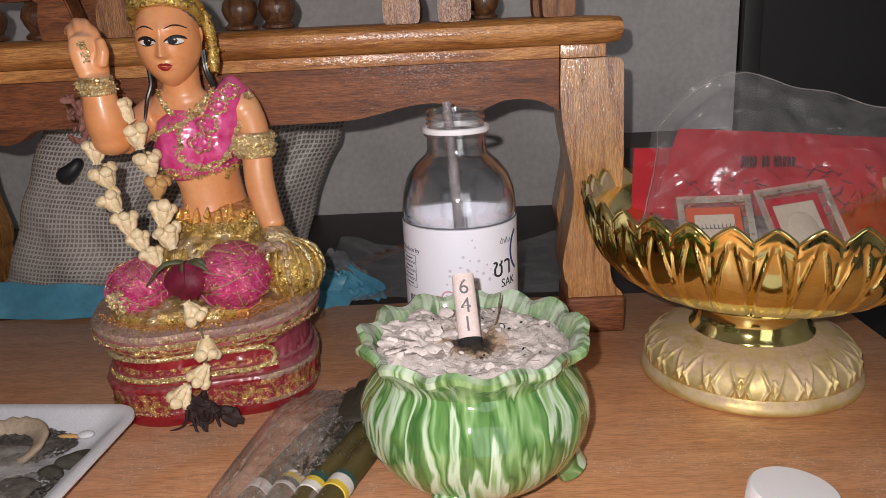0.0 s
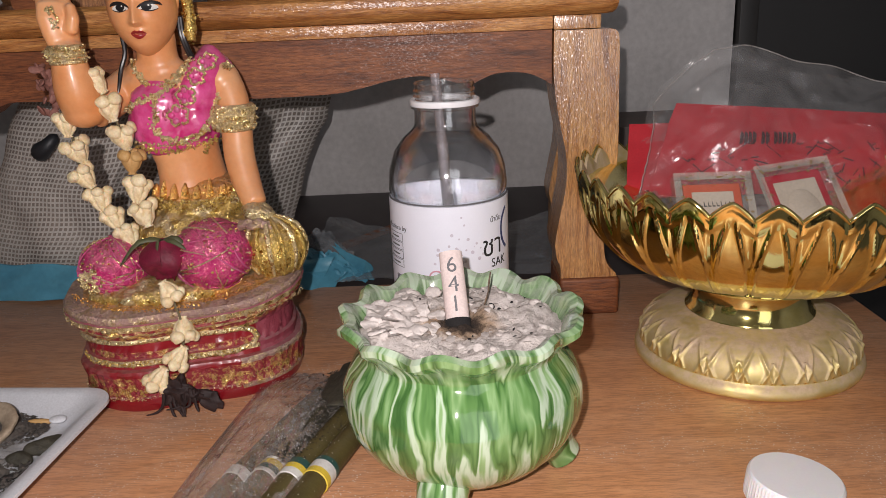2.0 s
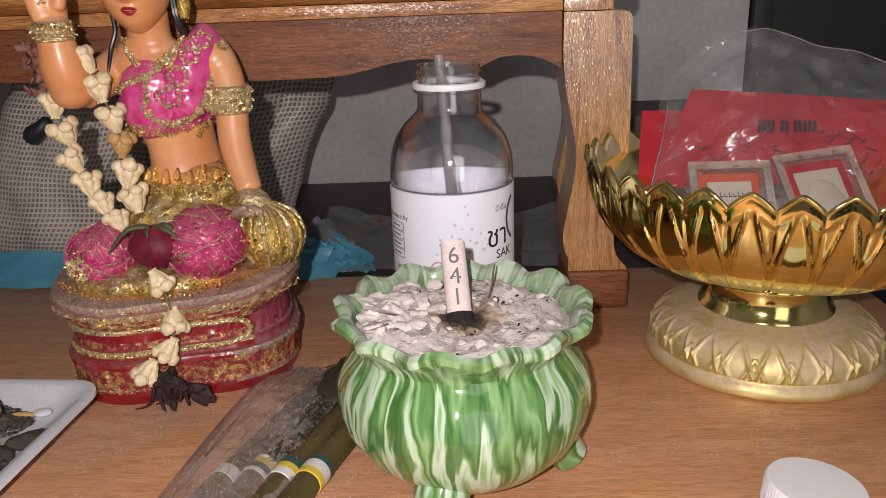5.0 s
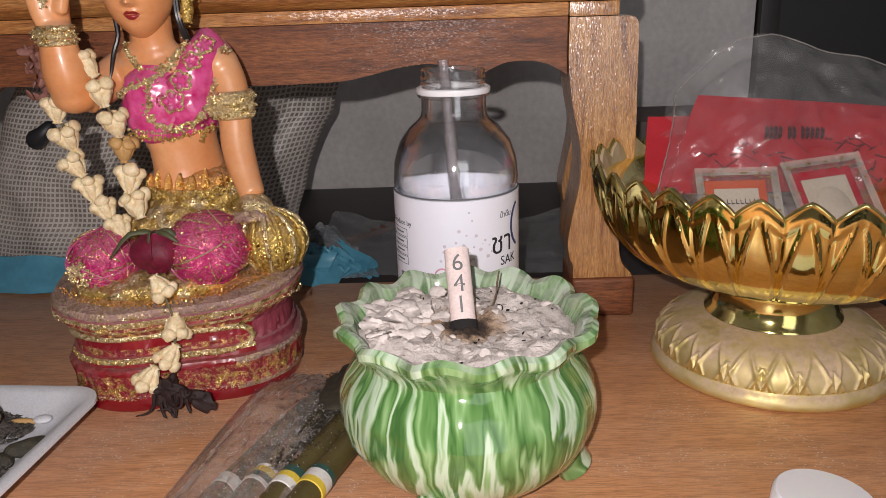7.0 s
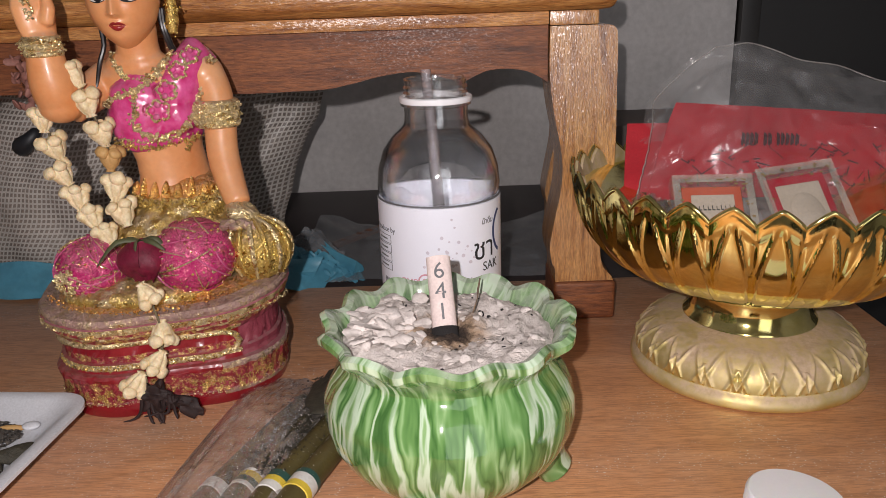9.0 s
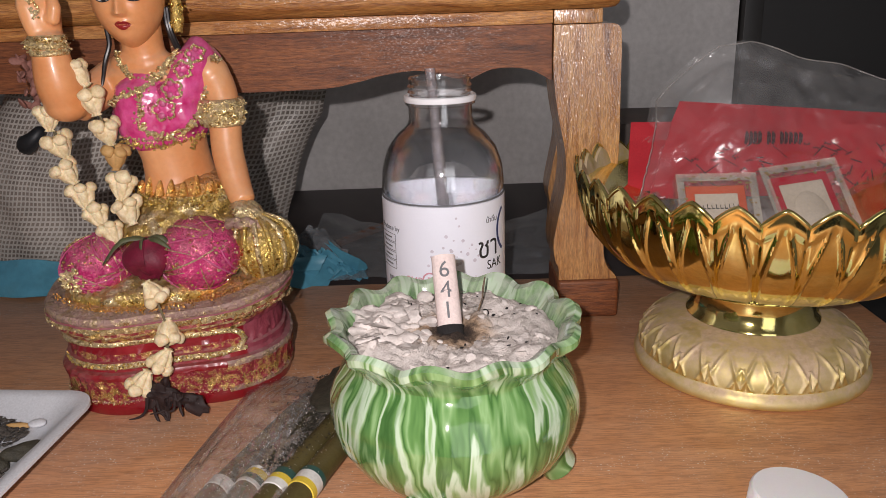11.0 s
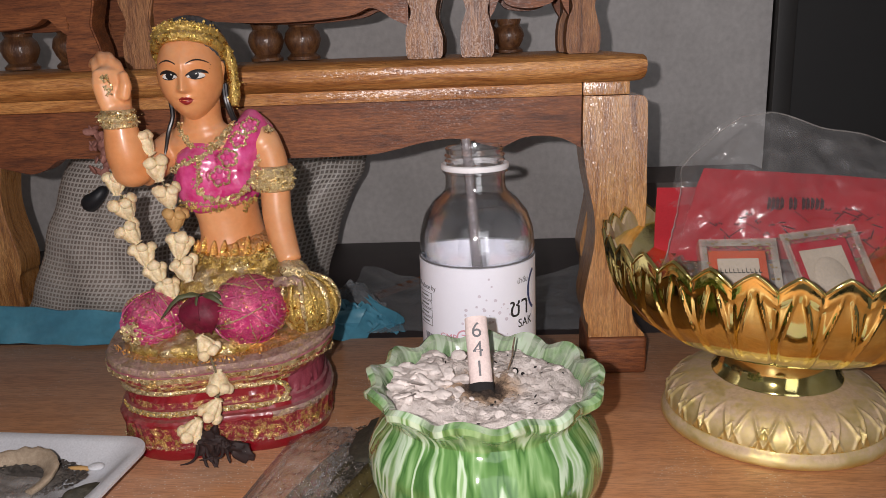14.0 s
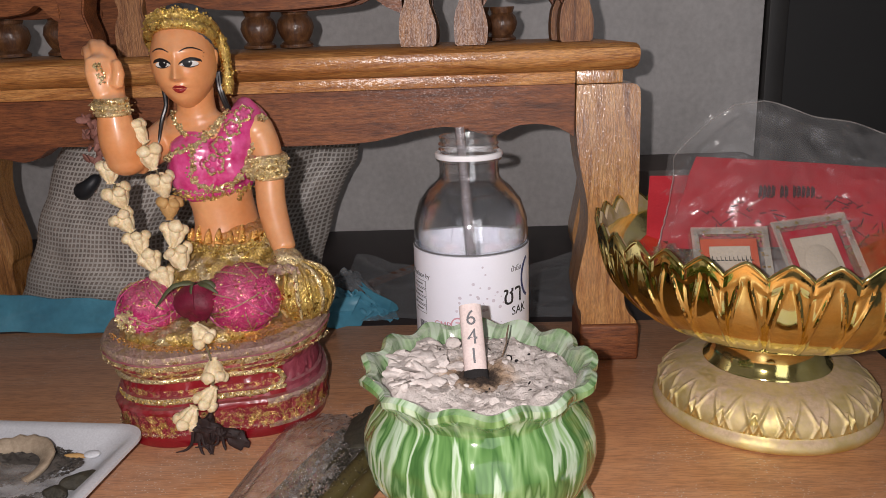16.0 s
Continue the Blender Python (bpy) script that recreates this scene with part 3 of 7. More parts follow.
def sheet(fn, nu, nv, thick=0.0, bm=None, uv=None):
    """A curved sheet from a function of u and v in 0..1. uv: sizes in metres for the cloth's own coordinates."""
    b = bmesh.new()
    grid = [[b.verts.new(fn(i / nu, j / nv)) for i in range(nu + 1)] for j in range(nv + 1)]
    lay = b.loops.layers.uv.new("cloth") if uv else None
    for j in range(nv):
        for i in range(nu):
            f = b.faces.new((grid[j][i], grid[j][i + 1], grid[j + 1][i + 1], grid[j + 1][i]))
            if lay:
                for lp, (a, c) in zip(f.loops, ((i, j), (i + 1, j), (i + 1, j + 1), (i, j + 1))):
                    lp[lay].uv = (uv[0] * a / nu, uv[1] * c / nv)
    if thick:
        bmesh.ops.recalc_face_normals(b, faces=b.faces)
        bmesh.ops.solidify(b, geom=b.faces[:], thickness=thick)
    return merge(bm, b)


def lettering(text, size, depth=0.00008):
    """A flat mesh of the built-in font, centred, in x and y."""
    cu = bpy.data.curves.new("letters", "FONT")
    cu.body, cu.size, cu.align_x, cu.align_y, cu.extrude = text, size, "CENTER", "CENTER", depth
    cu.resolution_u = 3
    ob = new("letters", cu)
    bpy.context.view_layer.update()
    me = bpy.data.meshes.new_from_object(ob.evaluated_get(bpy.context.evaluated_depsgraph_get()))
    bpy.data.objects.remove(ob)
    bm = bmesh.new()
    bm.from_mesh(me)
    bpy.data.meshes.remove(me)
    return bm

# ---------------------------------------------------------------- the room
def structure(name, bm, material, label, category):
    return tagged(part(name, bm, material, smooth=False), label, category, kind="structure")


WALL_Y = 0.93
structure("wall_north", box((-1.5, WALL_Y, -0.75), (0.344, WALL_Y + 0.12, 1.9)), WALL, "grey painted plaster wall with faint trowel marks", "wall")
structure("wall_north_over_door", box((0.344, WALL_Y, 1.28), (1.5, WALL_Y + 0.12, 1.9)), WALL, "grey painted plaster wall above the dark door", "wall")
structure("wall_west", box((-1.62, -1.6, -0.75), (-1.5, WALL_Y + 0.12, 1.9)), WALL, "grey painted side wall", "wall")
structure("wall_east", box((1.5, -1.6, -0.75), (1.62, WALL_Y + 0.12, 1.9)), WALL, "grey painted side wall", "wall")
wall_s = box((-1.5, -1.6, -0.75), (0.1, -1.5, 1.9))
box((0.8, -1.6, -0.75), (1.5, -1.5, 1.9), bm=wall_s)
box((0.1, -1.6, 1.28), (0.8, -1.5, 1.9), bm=wall_s)
structure("wall_south", wall_s, WALL, "grey painted wall with an open doorway", "wall")
structure("floor", box((-1.62, -1.6, -0.79), (1.62, 1.2, -0.75)), FLOOR, "plain grey cement floor", "floor")
structure("ceiling", box((-1.62, -1.6, 1.9), (1.62, 1.2, 1.94)), CEIL, "plain pale ceiling", "ceiling")
door = thing("door_1", (0.9, WALL_Y, -0.75), "dark brown-black door in a dark frame, shut", "door", kind="structure")
part("door_frame", box((0.346, WALL_Y - 0.012, -0.749), (0.367, WALL_Y + 0.08, 1.279), 0.002), DOOR_FRAME, door)
part("door_panel", box((0.369, WALL_Y + 0.02, -0.749), (1.45, WALL_Y + 0.06, 1.279), 0.002), DOOR_DARK, door)

# the table that all stands on
table = thing("wooden_table", (0, 0.36, -0.75), "wooden table with a dusty brown wood-grain laminate top", "table")
part("tabletop", box((-0.80, 0.10, -0.024), (0.296, 0.597, 0.0), 0.0015), TABLE, table)
for lx in (-0.76, 0.255):
    for ly in (0.14, 0.555):
        part("leg", box((lx - 0.025, ly - 0.025, -0.75), (lx + 0.025, ly + 0.025, -0.0245), 0.002), TABLE, table)
shelf = thing("dark_side_table", (0, 0.77, -0.75), "low dark brown table pushed against the wall", "table")
part("tabletop", box((-0.95, 0.600, -0.034), (0.33, 0.925, -0.004), 0.002), DARK_TOP, shelf)
for lx in (-0.91, 0.29):
    for ly in (0.63, 0.89):
        part("leg", box((lx - 0.02, ly - 0.02, -0.75), (lx + 0.02, ly + 0.02, -0.0345), 0.002), DARK_TOP, shelf)
crate = thing("brown_box", (0.245, 0.86, -0.004), "brown box against the wall beyond the altar", "box")
part("box_body", box((0.150, 0.80, -0.0035), (0.322, 0.90, 0.083), 0.003), plain("brown_board", (0.13, 0.10, 0.09), (0.09, 0.07, 0.06), 0.7, scale=20), crate)


# ---------------------------------------------------------------- altar table
SLAB = 0.2175
altar = thing("altar_table", (-0.11, 0.6, 0.0), "varnished teak altar table with curved apron and carved legs", "altar table")
# rounded slab
prof = [(0.5115, 0.2035), (0.5085, 0.2065), (0.5075, 0.2105), (0.5085, 0.2145), (0.5125, SLAB), (0.715, SLAB), (0.715, 0.2008), (0.516, 0.2008)]
bm = bmesh.new()
rings = []
for x in (-0.443, -0.1, 0.113, 0.1180, 0.1200):
    k = 1.0 if x < 0.115 else (0.93 if x < 0.119 else 0.75)
    rings.append([bm.verts.new((x, 0.6 + (y - 0.6) * (1 if x < 0.115 else 0.985), 0.209 + (z - 0.209) * k)) for y, z in prof])
for p, q in zip(rings, rings[1:]):
    for i in range(len(prof)):
        bm.faces.new((p[i], p[(i + 1) % len(prof)], q[(i + 1) % len(prof)], q[i]))
bm.faces.new(rings[0])
bm.faces.new(rings[-1][::-1])
part("top_slab", bm, TEAK, altar, "slab top with a rounded edge")
part("moulding", box((-0.398, 0.5200, 0.1925), (0.0815, 0.535, 0.2005), 0.001), TEAK, altar)
part("corner_block", box((0.0825, 0.524, 0.1918), (0.1125, 0.56, 0.2005), 0.001), TEAK_UP, altar)
line = smooth_line([(0.0815, 0.1580), (0.0754, 0.1618), (0.0680, 0.1652), (0.0560, 0.1670), (0.0444, 0.1662), (0.0360, 0.1630), (0.0288, 0.1602), (0.0180, 0.1625), (0.0050, 0.1660), (-0.0063, 0.1668), (-0.024, 0.1645), (-0.042, 0.1605), (-0.064, 0.1577), (-0.13, 0.1572), (-0.20, 0.1590), (-0.255, 0.1612), (-0.270, 0.1600), (-0.279, 0.1545), (-0.289, 0.1515), (-0.300, 0.1535), (-0.320, 0.1590), (-0.345, 0.1660), (-0.375, 0.1640), (-0.398, 0.1580)], 5)
part("apron", prism([(0.0815, 0.1925), (-0.398, 0.1925)] + [(p.x, p.y) for p in reversed(line)], 0.5235, 0.540, 0.0012), TEAK_RED, altar, "red-brown apron board with a scalloped lower edge")
part("back_apron", box((-0.40, 0.690, 0.165), (0.10, 0.703, 0.2), 0.001), TEAK_RED, altar)
part("side_apron", box((0.095, 0.5655, 0.17), (0.108, 0.6645, 0.2), 0.001), TEAK_RED, altar)


def altar_leg(dx, y0, y1, flip=1, grow=1.0):
    inner = smooth_line([(0.0825, 0.1915), (0.0822, 0.165), (0.0850, 0.140), (0.0905, 0.112), (0.0905, 0.092), (0.0865, 0.070), (0.0835, 0.052), (0.0850, 0.040), (0.0872, 0.033), (0.0868, 0.003), (0.0885, 0.0)], 4)
    outer = smooth_line([(0.1245, 0.0), (0.1262, 0.003), (0.1262, 0.026), (0.1190, 0.036), (0.1165, 0.050), (0.1185, 0.070), (0.1240, 0.105), (0.1240, 0.150), (0.1236, 0.182), (0.1222, 0.1895), (0.1180, 0.1915)], 4)
    pts = [(p.x, p.y) for p in inner] + [(p.x, p.y) for p in outer]
    if flip < 0:
        pts = [(-x, z) for x, z in reversed(pts)]
    return prism([(x + dx, z) for x, z in pts], y0, y1, 0.0025, 2)


part("leg", altar_leg(0, 0.5205, 0.562), TEAK_UP, altar)
part("foot_block", box((0.0862, 0.5182, 0.0), (0.1272, 0.5650, 0.0270), 0.0030, 3), TEAK_RED, altar, "reddish foot block of the leg")
part("leg", altar_leg(0.017, 0.672, 0.706), TEAK_UP, altar)
part("leg", altar_leg(-0.3175, 0.5205, 0.562, -1), TEAK_UP, altar)
part("leg", altar_leg(-0.3175, 0.672, 0.706, -1), TEAK_UP, altar)


# ---------------------------------------------------------------- small tables standing on the altar
def small_table(x0, x1, y0, y1, leg_w, apron_z, tone, left_leg=True):
    t = thing("small_altar_table", ((x0 + x1) / 2, (y0 + y1) / 2, SLAB), "small varnished teak altar table on carved feet", "altar table", "small tables on the altar")
    z0, z1 = SLAB + 0.0003, 0.302

    def foot(xa, xb):
        w = xb - xa
        pts_l = smooth_line([(xa + 0.10 * w, z1 - 0.012), (xa + 0.02 * w, z0 + 0.050), (xa + 0.16 * w, z0 + 0.036), (xa + 0.20 * w, z0 + 0.030), (xa + 0.08 * w, z0 + 0.022), (xa + 0.03 * w, z0 + 0.012), (xa + 0.05 * w, z0 + 0.002), (xa + 0.12 * w, z0)], 4)
        pts_r = smooth_line([(xb - 0.10 * w, z0), (xb - 0.03 * w, z0 + 0.003), (xb - 0.02 * w, z0 + 0.014), (xb - 0.10 * w, z0 + 0.022), (xb - 0.18 * w, z0 + 0.030), (xb - 0.12 * w, z0 + 0.038), (xb - 0.0 * w, z0 + 0.052), (xb - 0.05 * w, z1 - 0.012)], 4)
        return [(p.x, p.y) for p in pts_l] + [(p.x, p.y) for p in pts_r]

    for ya in (y0, y1 - 0.022):
        if left_leg:
            part("leg", prism(foot(x0, x0 + leg_w), ya, ya + 0.022, 0.0016), tone, t)
        part("leg", prism(foot(x1 - leg_w, x1), ya, ya + 0.022, 0.0016), tone, t)
        a, b = x0 + leg_w * 0.88, x1 - leg_w * 0.88
        w = b - a
        arch = smooth_line([(a, apron_z - 0.004), (a + 0.06 * w, apron_z + 0.001), (a + 0.14 * w, apron_z + 0.009), (a + 0.24 * w, apron_z + 0.004), (a + 0.5 * w, apron_z + 0.0015), (b - 0.24 * w, apron_z + 0.004), (b - 0.14 * w, apron_z + 0.009), (b - 0.06 * w, apron_z + 0.001), (b, apron_z - 0.004)], 5)
        part("apron", prism([(b, z1 - 0.0125), (a, z1 - 0.0125)] + [(p.x, p.y) for p in arch], ya + 0.004, ya + 0.014, 0.0012), TEAK_RED, t)
    part("tabletop", box((x0 - 0.006, y0 - 0.006, z1 - 0.0118), (x1 + 0.006, y1 + 0.006, z1), 0.003), TEAK, t)
    return t


small_table(-0.400, -0.243, 0.553, 0.640, 0.026, 0.2450, TEAK_RED, False)
small_table(-0.2330, -0.0080, 0.562, 0.645, 0.027, 0.2440, TEAK_SMALL)
small_table(0.0030, 0.0985, 0.556, 0.636, 0.024, 0.2470, TEAK_SMALL)


def turned_cup(x, y, s, tone):
    """A small turned wooden cup."""
    pr = [(0.008, 0), (0.0135, 0.0005), (0.0140, 0.003), (0.0105, 0.006), (0.0135, 0.011), (0.0155, 0.017), (0.0140, 0.023), (0.0105, 0.027), (0.0120, 0.031), (0.0125, 0.033), (0.0105, 0.033), (0.0090, 0.026), (0.004, 0.014)]
    return tagged(part("turned_wooden_cup", lathe([(r * s, z * s) for r, z in pr], (x, y, SLAB + 0.0003), 40), tone), "small turned teak cup standing on the altar", "cup", "turned cups on the altar")


for cx, cy, cs in ((-0.368, 0.672, 1.0), (-0.318, 0.664, 1.05), (-0.282, 0.678, 1.0), (-0.158, 0.668, 0.95), (-0.128, 0.670, 0.98), (0.021, 0.660, 0.80), (0.041, 0.664, 0.80)):
    turned_cup(cx, cy, cs, TEAK_DARK)

# crumpled pale rag behind the small tables
def rag_fn(u, v):
    x, y = 2 * u - 1, 2 * v - 1
    r = min(1.0, math.hypot(x, y))
    lump = 0.020 * (1 - r ** 2.5)
    n = Vector((x * 2.1, y * 2.1, 3.0))
    f = abs(noise.noise(n * 1.3)) + 0.5 * abs(noise.noise(n * 3.1))
    return Vector((-0.096 + 0.026 * x + 0.006 * noise.noise((x * 2, y * 2, 8)), 0.674 + 0.014 * y + 0.004 * noise.noise((x * 3, y * 3, 5)), SLAB + 0.0005 + lump * (0.45 + 1.2 * f)))


bm = sheet(rag_fn, 60, 44, 0.0012)
zmin = min(v.co.z for v in bm.verts)
bmesh.ops.translate(bm, verts=bm.verts, vec=(0, 0, SLAB + 0.0003 - zmin))
tagged(part("crumpled_cloth", bm, plain("pale_rag", (0.45, 0.45, 0.42), (0.32, 0.31, 0.29), 0.7, scale=80, bump=0.3)), "crumpled greyish white cloth lying on the altar", "cloth")


# ---------------------------------------------------------------- net bag behind the statue
def bag_point(u, v, front):
    zl = 0.002 + 0.166 * v
    xl = -0.402 + 0.078 * v ** 0.8
    xr = -0.128 + 0.050 * min(1, v * 1.35) ** 1.6 + 0.004 * math.sin(7 * v)
    x = xl + (xr - xl) * u
    fat = (math.sin(math.pi * min(1, max(0, u))) ** 0.55) * (max(0.0, 1 - (2 * v - 0.85) ** 2 * 0.75)) ** 0.6
    y = 0.655 + (-0.052 if front else 0.045) * fat
    w = 0.006 * noise.noise((x * 22, zl * 26, 3.1 if front else 9.2)) + 0.0025 * noise.noise((x * 70, zl * 60, 1.7))
    edge = math.sin(math.pi * u) ** 0.4
    fold = 0.010 * math.exp(-((u - 0.80 - 0.25 * (v - 0.5)) / 0.05) ** 2) if front else 0
    p = Vector((x + 0.006 * noise.noise((zl * 30, 5.0, u * 3)), y + (w + fold) * edge, zl + 0.004 * noise.noise((x * 25, 2.2, v * 3)) * (1 if v > 0.05 else 0)))
    # the bag's slack end leans away towards the wall
    k = max(0.0, min(1.0, (u - 0.45) / 0.4))
    p.x += (p.x - 0.01) * 0.17 * k
    p.y += (p.y - 0.02) * 0.17 * k
    p.z = max(p.z - (0.22 - p.z) * 0.17 * k, -0.003)
    return p


netbag = thing("net_bag", (-0.24, 0.655, 0.0), "stuffed grey plastic net bag with a blue hem", "bag")
bm = sheet(lambda u, v: bag_point(u, v, True), 60, 40, uv=(0.30, 0.19))
bm2 = sheet(lambda u, v: bag_point(u, v, False), 60, 40, uv=(0.30, 0.19))
merge(bm, bm2)
part("net", bm, NET, netbag)
part("hem", sheet(lambda u, v: Vector((-0.412 + 0.32 * u + 0.012 * v, 0.603 - 0.016 * math.sin(math.pi * u) + 0.008 * v + 0.004 * noise.noise((u * 14, v * 3, 0)), 0.0015 + (0.030 - 0.012 * u) * v + 0.003 * noise.noise((u * 11, v * 2, 4)) * v)), 60, 8, 0.0015), BLUE, netbag, "folded blue plastic hem")
part("cord_end", tube(smooth_line([(-0.2985, 0.612, 0.1130), (-0.2930, 0.606, 0.1160), (-0.2865, 0.604, 0.1205), (-0.2815, 0.607, 0.1265)], 4), [0.0050, 0.0064, 0.0070, 0.0072, 0.0070, 0.0066, 0.0062, 0.0058, 0.0054, 0.0050, 0.0046, 0.0040, 0.0030], 12), BLACK_RUB, netbag, "black rubber cord end")
# crumpled blue bag and sheets lying behind the bottle
bm = sheet(lambda u, v: Vector((-0.140 + 0.085 * u, 0.632 - 0.020 * v + 0.006 * noise.noise((u * 9, v * 9, 2)), -0.002 + 0.040 * (1 - u) ** 0.8 * (1 - (2 * v - 1) ** 2) + 0.010 * abs(noise.noise((u * 12, v * 7, 6))))), 40, 16, 0.0012)
tagged(part("blue_plastic_bag", bm, BLUE), "crumpled blue plastic bag lying behind the statue", "bag")
bm = sheet(lambda u, v: Vector((-0.118 + 0.050 * u, 0.630 + 0.02 * v, 0.030 + 0.028 * math.sin(math.pi * u) * (1 - v) + 0.006 * noise.noise((u * 8, v * 8, 3)))), 24, 12)
for v in bm.verts:
    v.co.z = max(v.co.z - 0.02, -0.002)
tagged(part("milky_plastic_bag", bm, FILM_GREY), "crumpled grey translucent plastic bag behind the statue", "bag")
bm = sheet(lambda u, v: Vector((-0.11 + 0.24 * u, 0.606 + 0.20 * v * (0.45 + 0.55 * abs(2 * u - 1)), 0.0003 + 0.007 * abs(noise.noise((u * 6, v * 5, 8))) + 0.012 * v * u * (1 - v))), 60, 30)
tagged(part("plastic_sheet", bm, FILM_GREY), "crumpled grey plastic sheet lying under the altar", "plastic sheet")
tagged(part("wooden_strip", prism([(-0.105, -0.0035), (0.06, -0.0035), (0.06, 0.0015), (-0.105, 0.0015)], -0.004, 0.004, 0.0008), TEAK_RED), "thin reddish wooden strip lying under the altar", "strip")
bpy.data.objects["wooden_strip"].matrix_world = pose(-0.02, 0.79, 0.0, 0, 0, 52)


# ---------------------------------------------------------------- gold offering bowl on a foot
PX, PY = 0.190, 0.452
bowl = thing("pedestal_bowl", (PX, PY, 0.0), "gold plastic pedestal offering bowl with lotus petals, dusty foot", "bowl")
NP = 32


def foot_relief(a, k, r, z):
    if 0.0095 < z < 0.0272:
        s = (z - 0.0095) / 0.0177
        ph = (a * 22 / (2 * math.pi)) % 1.0
        d = abs(ph - 0.5) * 2
        ridge = 0.0010 * math.exp(-((d - (1 - s) ** 0.7) / 0.13) ** 2) * min(1.0, 4 * (1 - s))
        if s < 0.62:
            ridge += 0.0008 * math.exp(-((1 - d - (0.62 - s)) / 0.13) ** 2)
        return r + ridge, z + ridge * 0.5
    return r, z


foot_prof = [(0.0, 0.0006), (0.0640, 0.0), (0.0657, 0.001), (0.0661, 0.003), (0.0654, 0.0055), (0.0640, 0.0075), (0.0632, 0.0085)]
foot_prof += [(0.0440 + 0.0190 * math.cos(s * 1.42), 0.0090 + 0.0192 * math.sin(s * 1.42) / math.sin(1.42)) for s in [i / 40 for i in range(41)]]
foot_prof += [(0.0440, 0.0289), (0.0400, 0.0297), (0.0360, 0.0302), (0.0340, 0.0308)]
part("foot", lathe(foot_prof, (PX, PY, 0.0), 22 * 32, foot_relief), GOLD_DUSTY, bowl, "dusty gold foot with small petals in relief")
part("neck", lathe([(0.0, 0.0300), (0.0372, 0.0306), (0.0368, 0.0318), (0.0342, 0.0345), (0.0332, 0.042), (0.0342, 0.049), (0.0372, 0.0542), (0.0, 0.0548)], (PX, PY, 0.0), 96), GOLD, bowl)


def bowl_warp(a, k, r, z):
    s = max(0.0, min(1.0, (z - 0.0555) / 0.0555))
    ph = (a * NP / (2 * math.pi)) % 1.0
    d = abs(ph - 0.5) * 2
    swell = math.cos(d * math.pi / 2) ** 0.7
    lip = max(0.0, s - 0.55) / 0.45
    groove = math.exp(-((1 - d) / 0.10) ** 2)
    rise = 0.0080 * (1 - d ** 1.3) * lip
    # a raised double line that follows the petal's outline
    ridge = 0.0013 * math.exp(-((d - 0.84 * (1 - (max(0.0, s - 0.25) / 0.70) ** 2.2)) / 0.085) ** 2) * min(1.0, max(0.0, (s - 0.08) / 0.1))
    brim = max(0.0, min(1.0, (s - 0.84) / 0.05))
    ridge = max(ridge, 0.0017 * brim * brim * (3 - 2 * brim))
    return r + 0.0010 * swell * (0.35 + 0.65 * s) - 0.0007 * groove * (1 if s < 0.84 else 0.35) + ridge, z + rise


outer = [(0.0360, 0.0536)] + [(0.0420 + 0.059 * (math.sin(s * math.pi / 2) ** 0.80), 0.0545 + 0.0558 * s ** 1.55) for s in [i / 44 for i in range(1, 45)]]
rimr, rimz = outer[-1]
inner_p = [(rimr + 0.0004, rimz + 0.0012), (rimr - 0.0018, rimz + 0.0010), (rimr - 0.0030, rimz - 0.003), (rimr - 0.006, rimz - 0.014), (rimr - 0.016, rimz - 0.028), (rimr - 0.035, rimz - 0.036), (0.0, rimz - 0.039)]


def lining_warp(a, k, r, z):
    if k < 3:
        rr, zz = bowl_warp(a, k, r, z)
        return rr - 0.0012, zz
    return r, z


lip = [(rimr + 0.0002, rimz + 0.0012)]
petal_bowl = part("petal_bowl", lathe([(0.0, 0.0532)] + outer + lip + [(rimr - 0.0012, rimz + 0.0008), (rimr - 0.0014, rimz - 0.004), (0.0, rimz - 0.0420)], (PX, PY, 0.0), 32 * 36, lambda a, k, r, z: bowl_warp(a, k, r, z) if 0 < k < len(outer) + 3 else (r, z)), GOLD, bowl, "shiny gold bowl of pointed lotus petals")
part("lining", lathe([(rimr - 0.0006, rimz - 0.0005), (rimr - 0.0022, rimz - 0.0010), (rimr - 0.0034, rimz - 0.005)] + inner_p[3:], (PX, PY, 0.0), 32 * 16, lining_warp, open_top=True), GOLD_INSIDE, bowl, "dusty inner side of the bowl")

edge = []
for i in range(32 * 14 + 1):
    a = 2 * math.pi * i / (32 * 14)
    rr, zz = bowl_warp(a, 0, rimr, rimz)
    edge.append((PX + (rr - 0.0003) * math.cos(a), PY + (rr - 0.0003) * math.sin(a), zz + 0.0006))
part("rim_bead", tube(edge, [0.0012] * len(edge), 10), GOLD, petal_bowl, "beaded edge along the petal tips")


# ---------------------------------------------------------------- what lies in the bowl
def film_wave(x, z, k, s=1.0):
    return s * (0.006 * noise.noise((x * 24, z * 24, k)) + 0.0025 * noise.noise((x * 75, z * 75, k + 3)))


def red_fn(u, v):
    x = 0.133 + 0.19 * u + 0.024 * v * (1 - u)
    z = 0.092 + (0.053 - 0.015 * u) * v
    return Vector((x, 0.478 + 0.030 * v + film_wave(x, z, 2.0, 0.7), z))


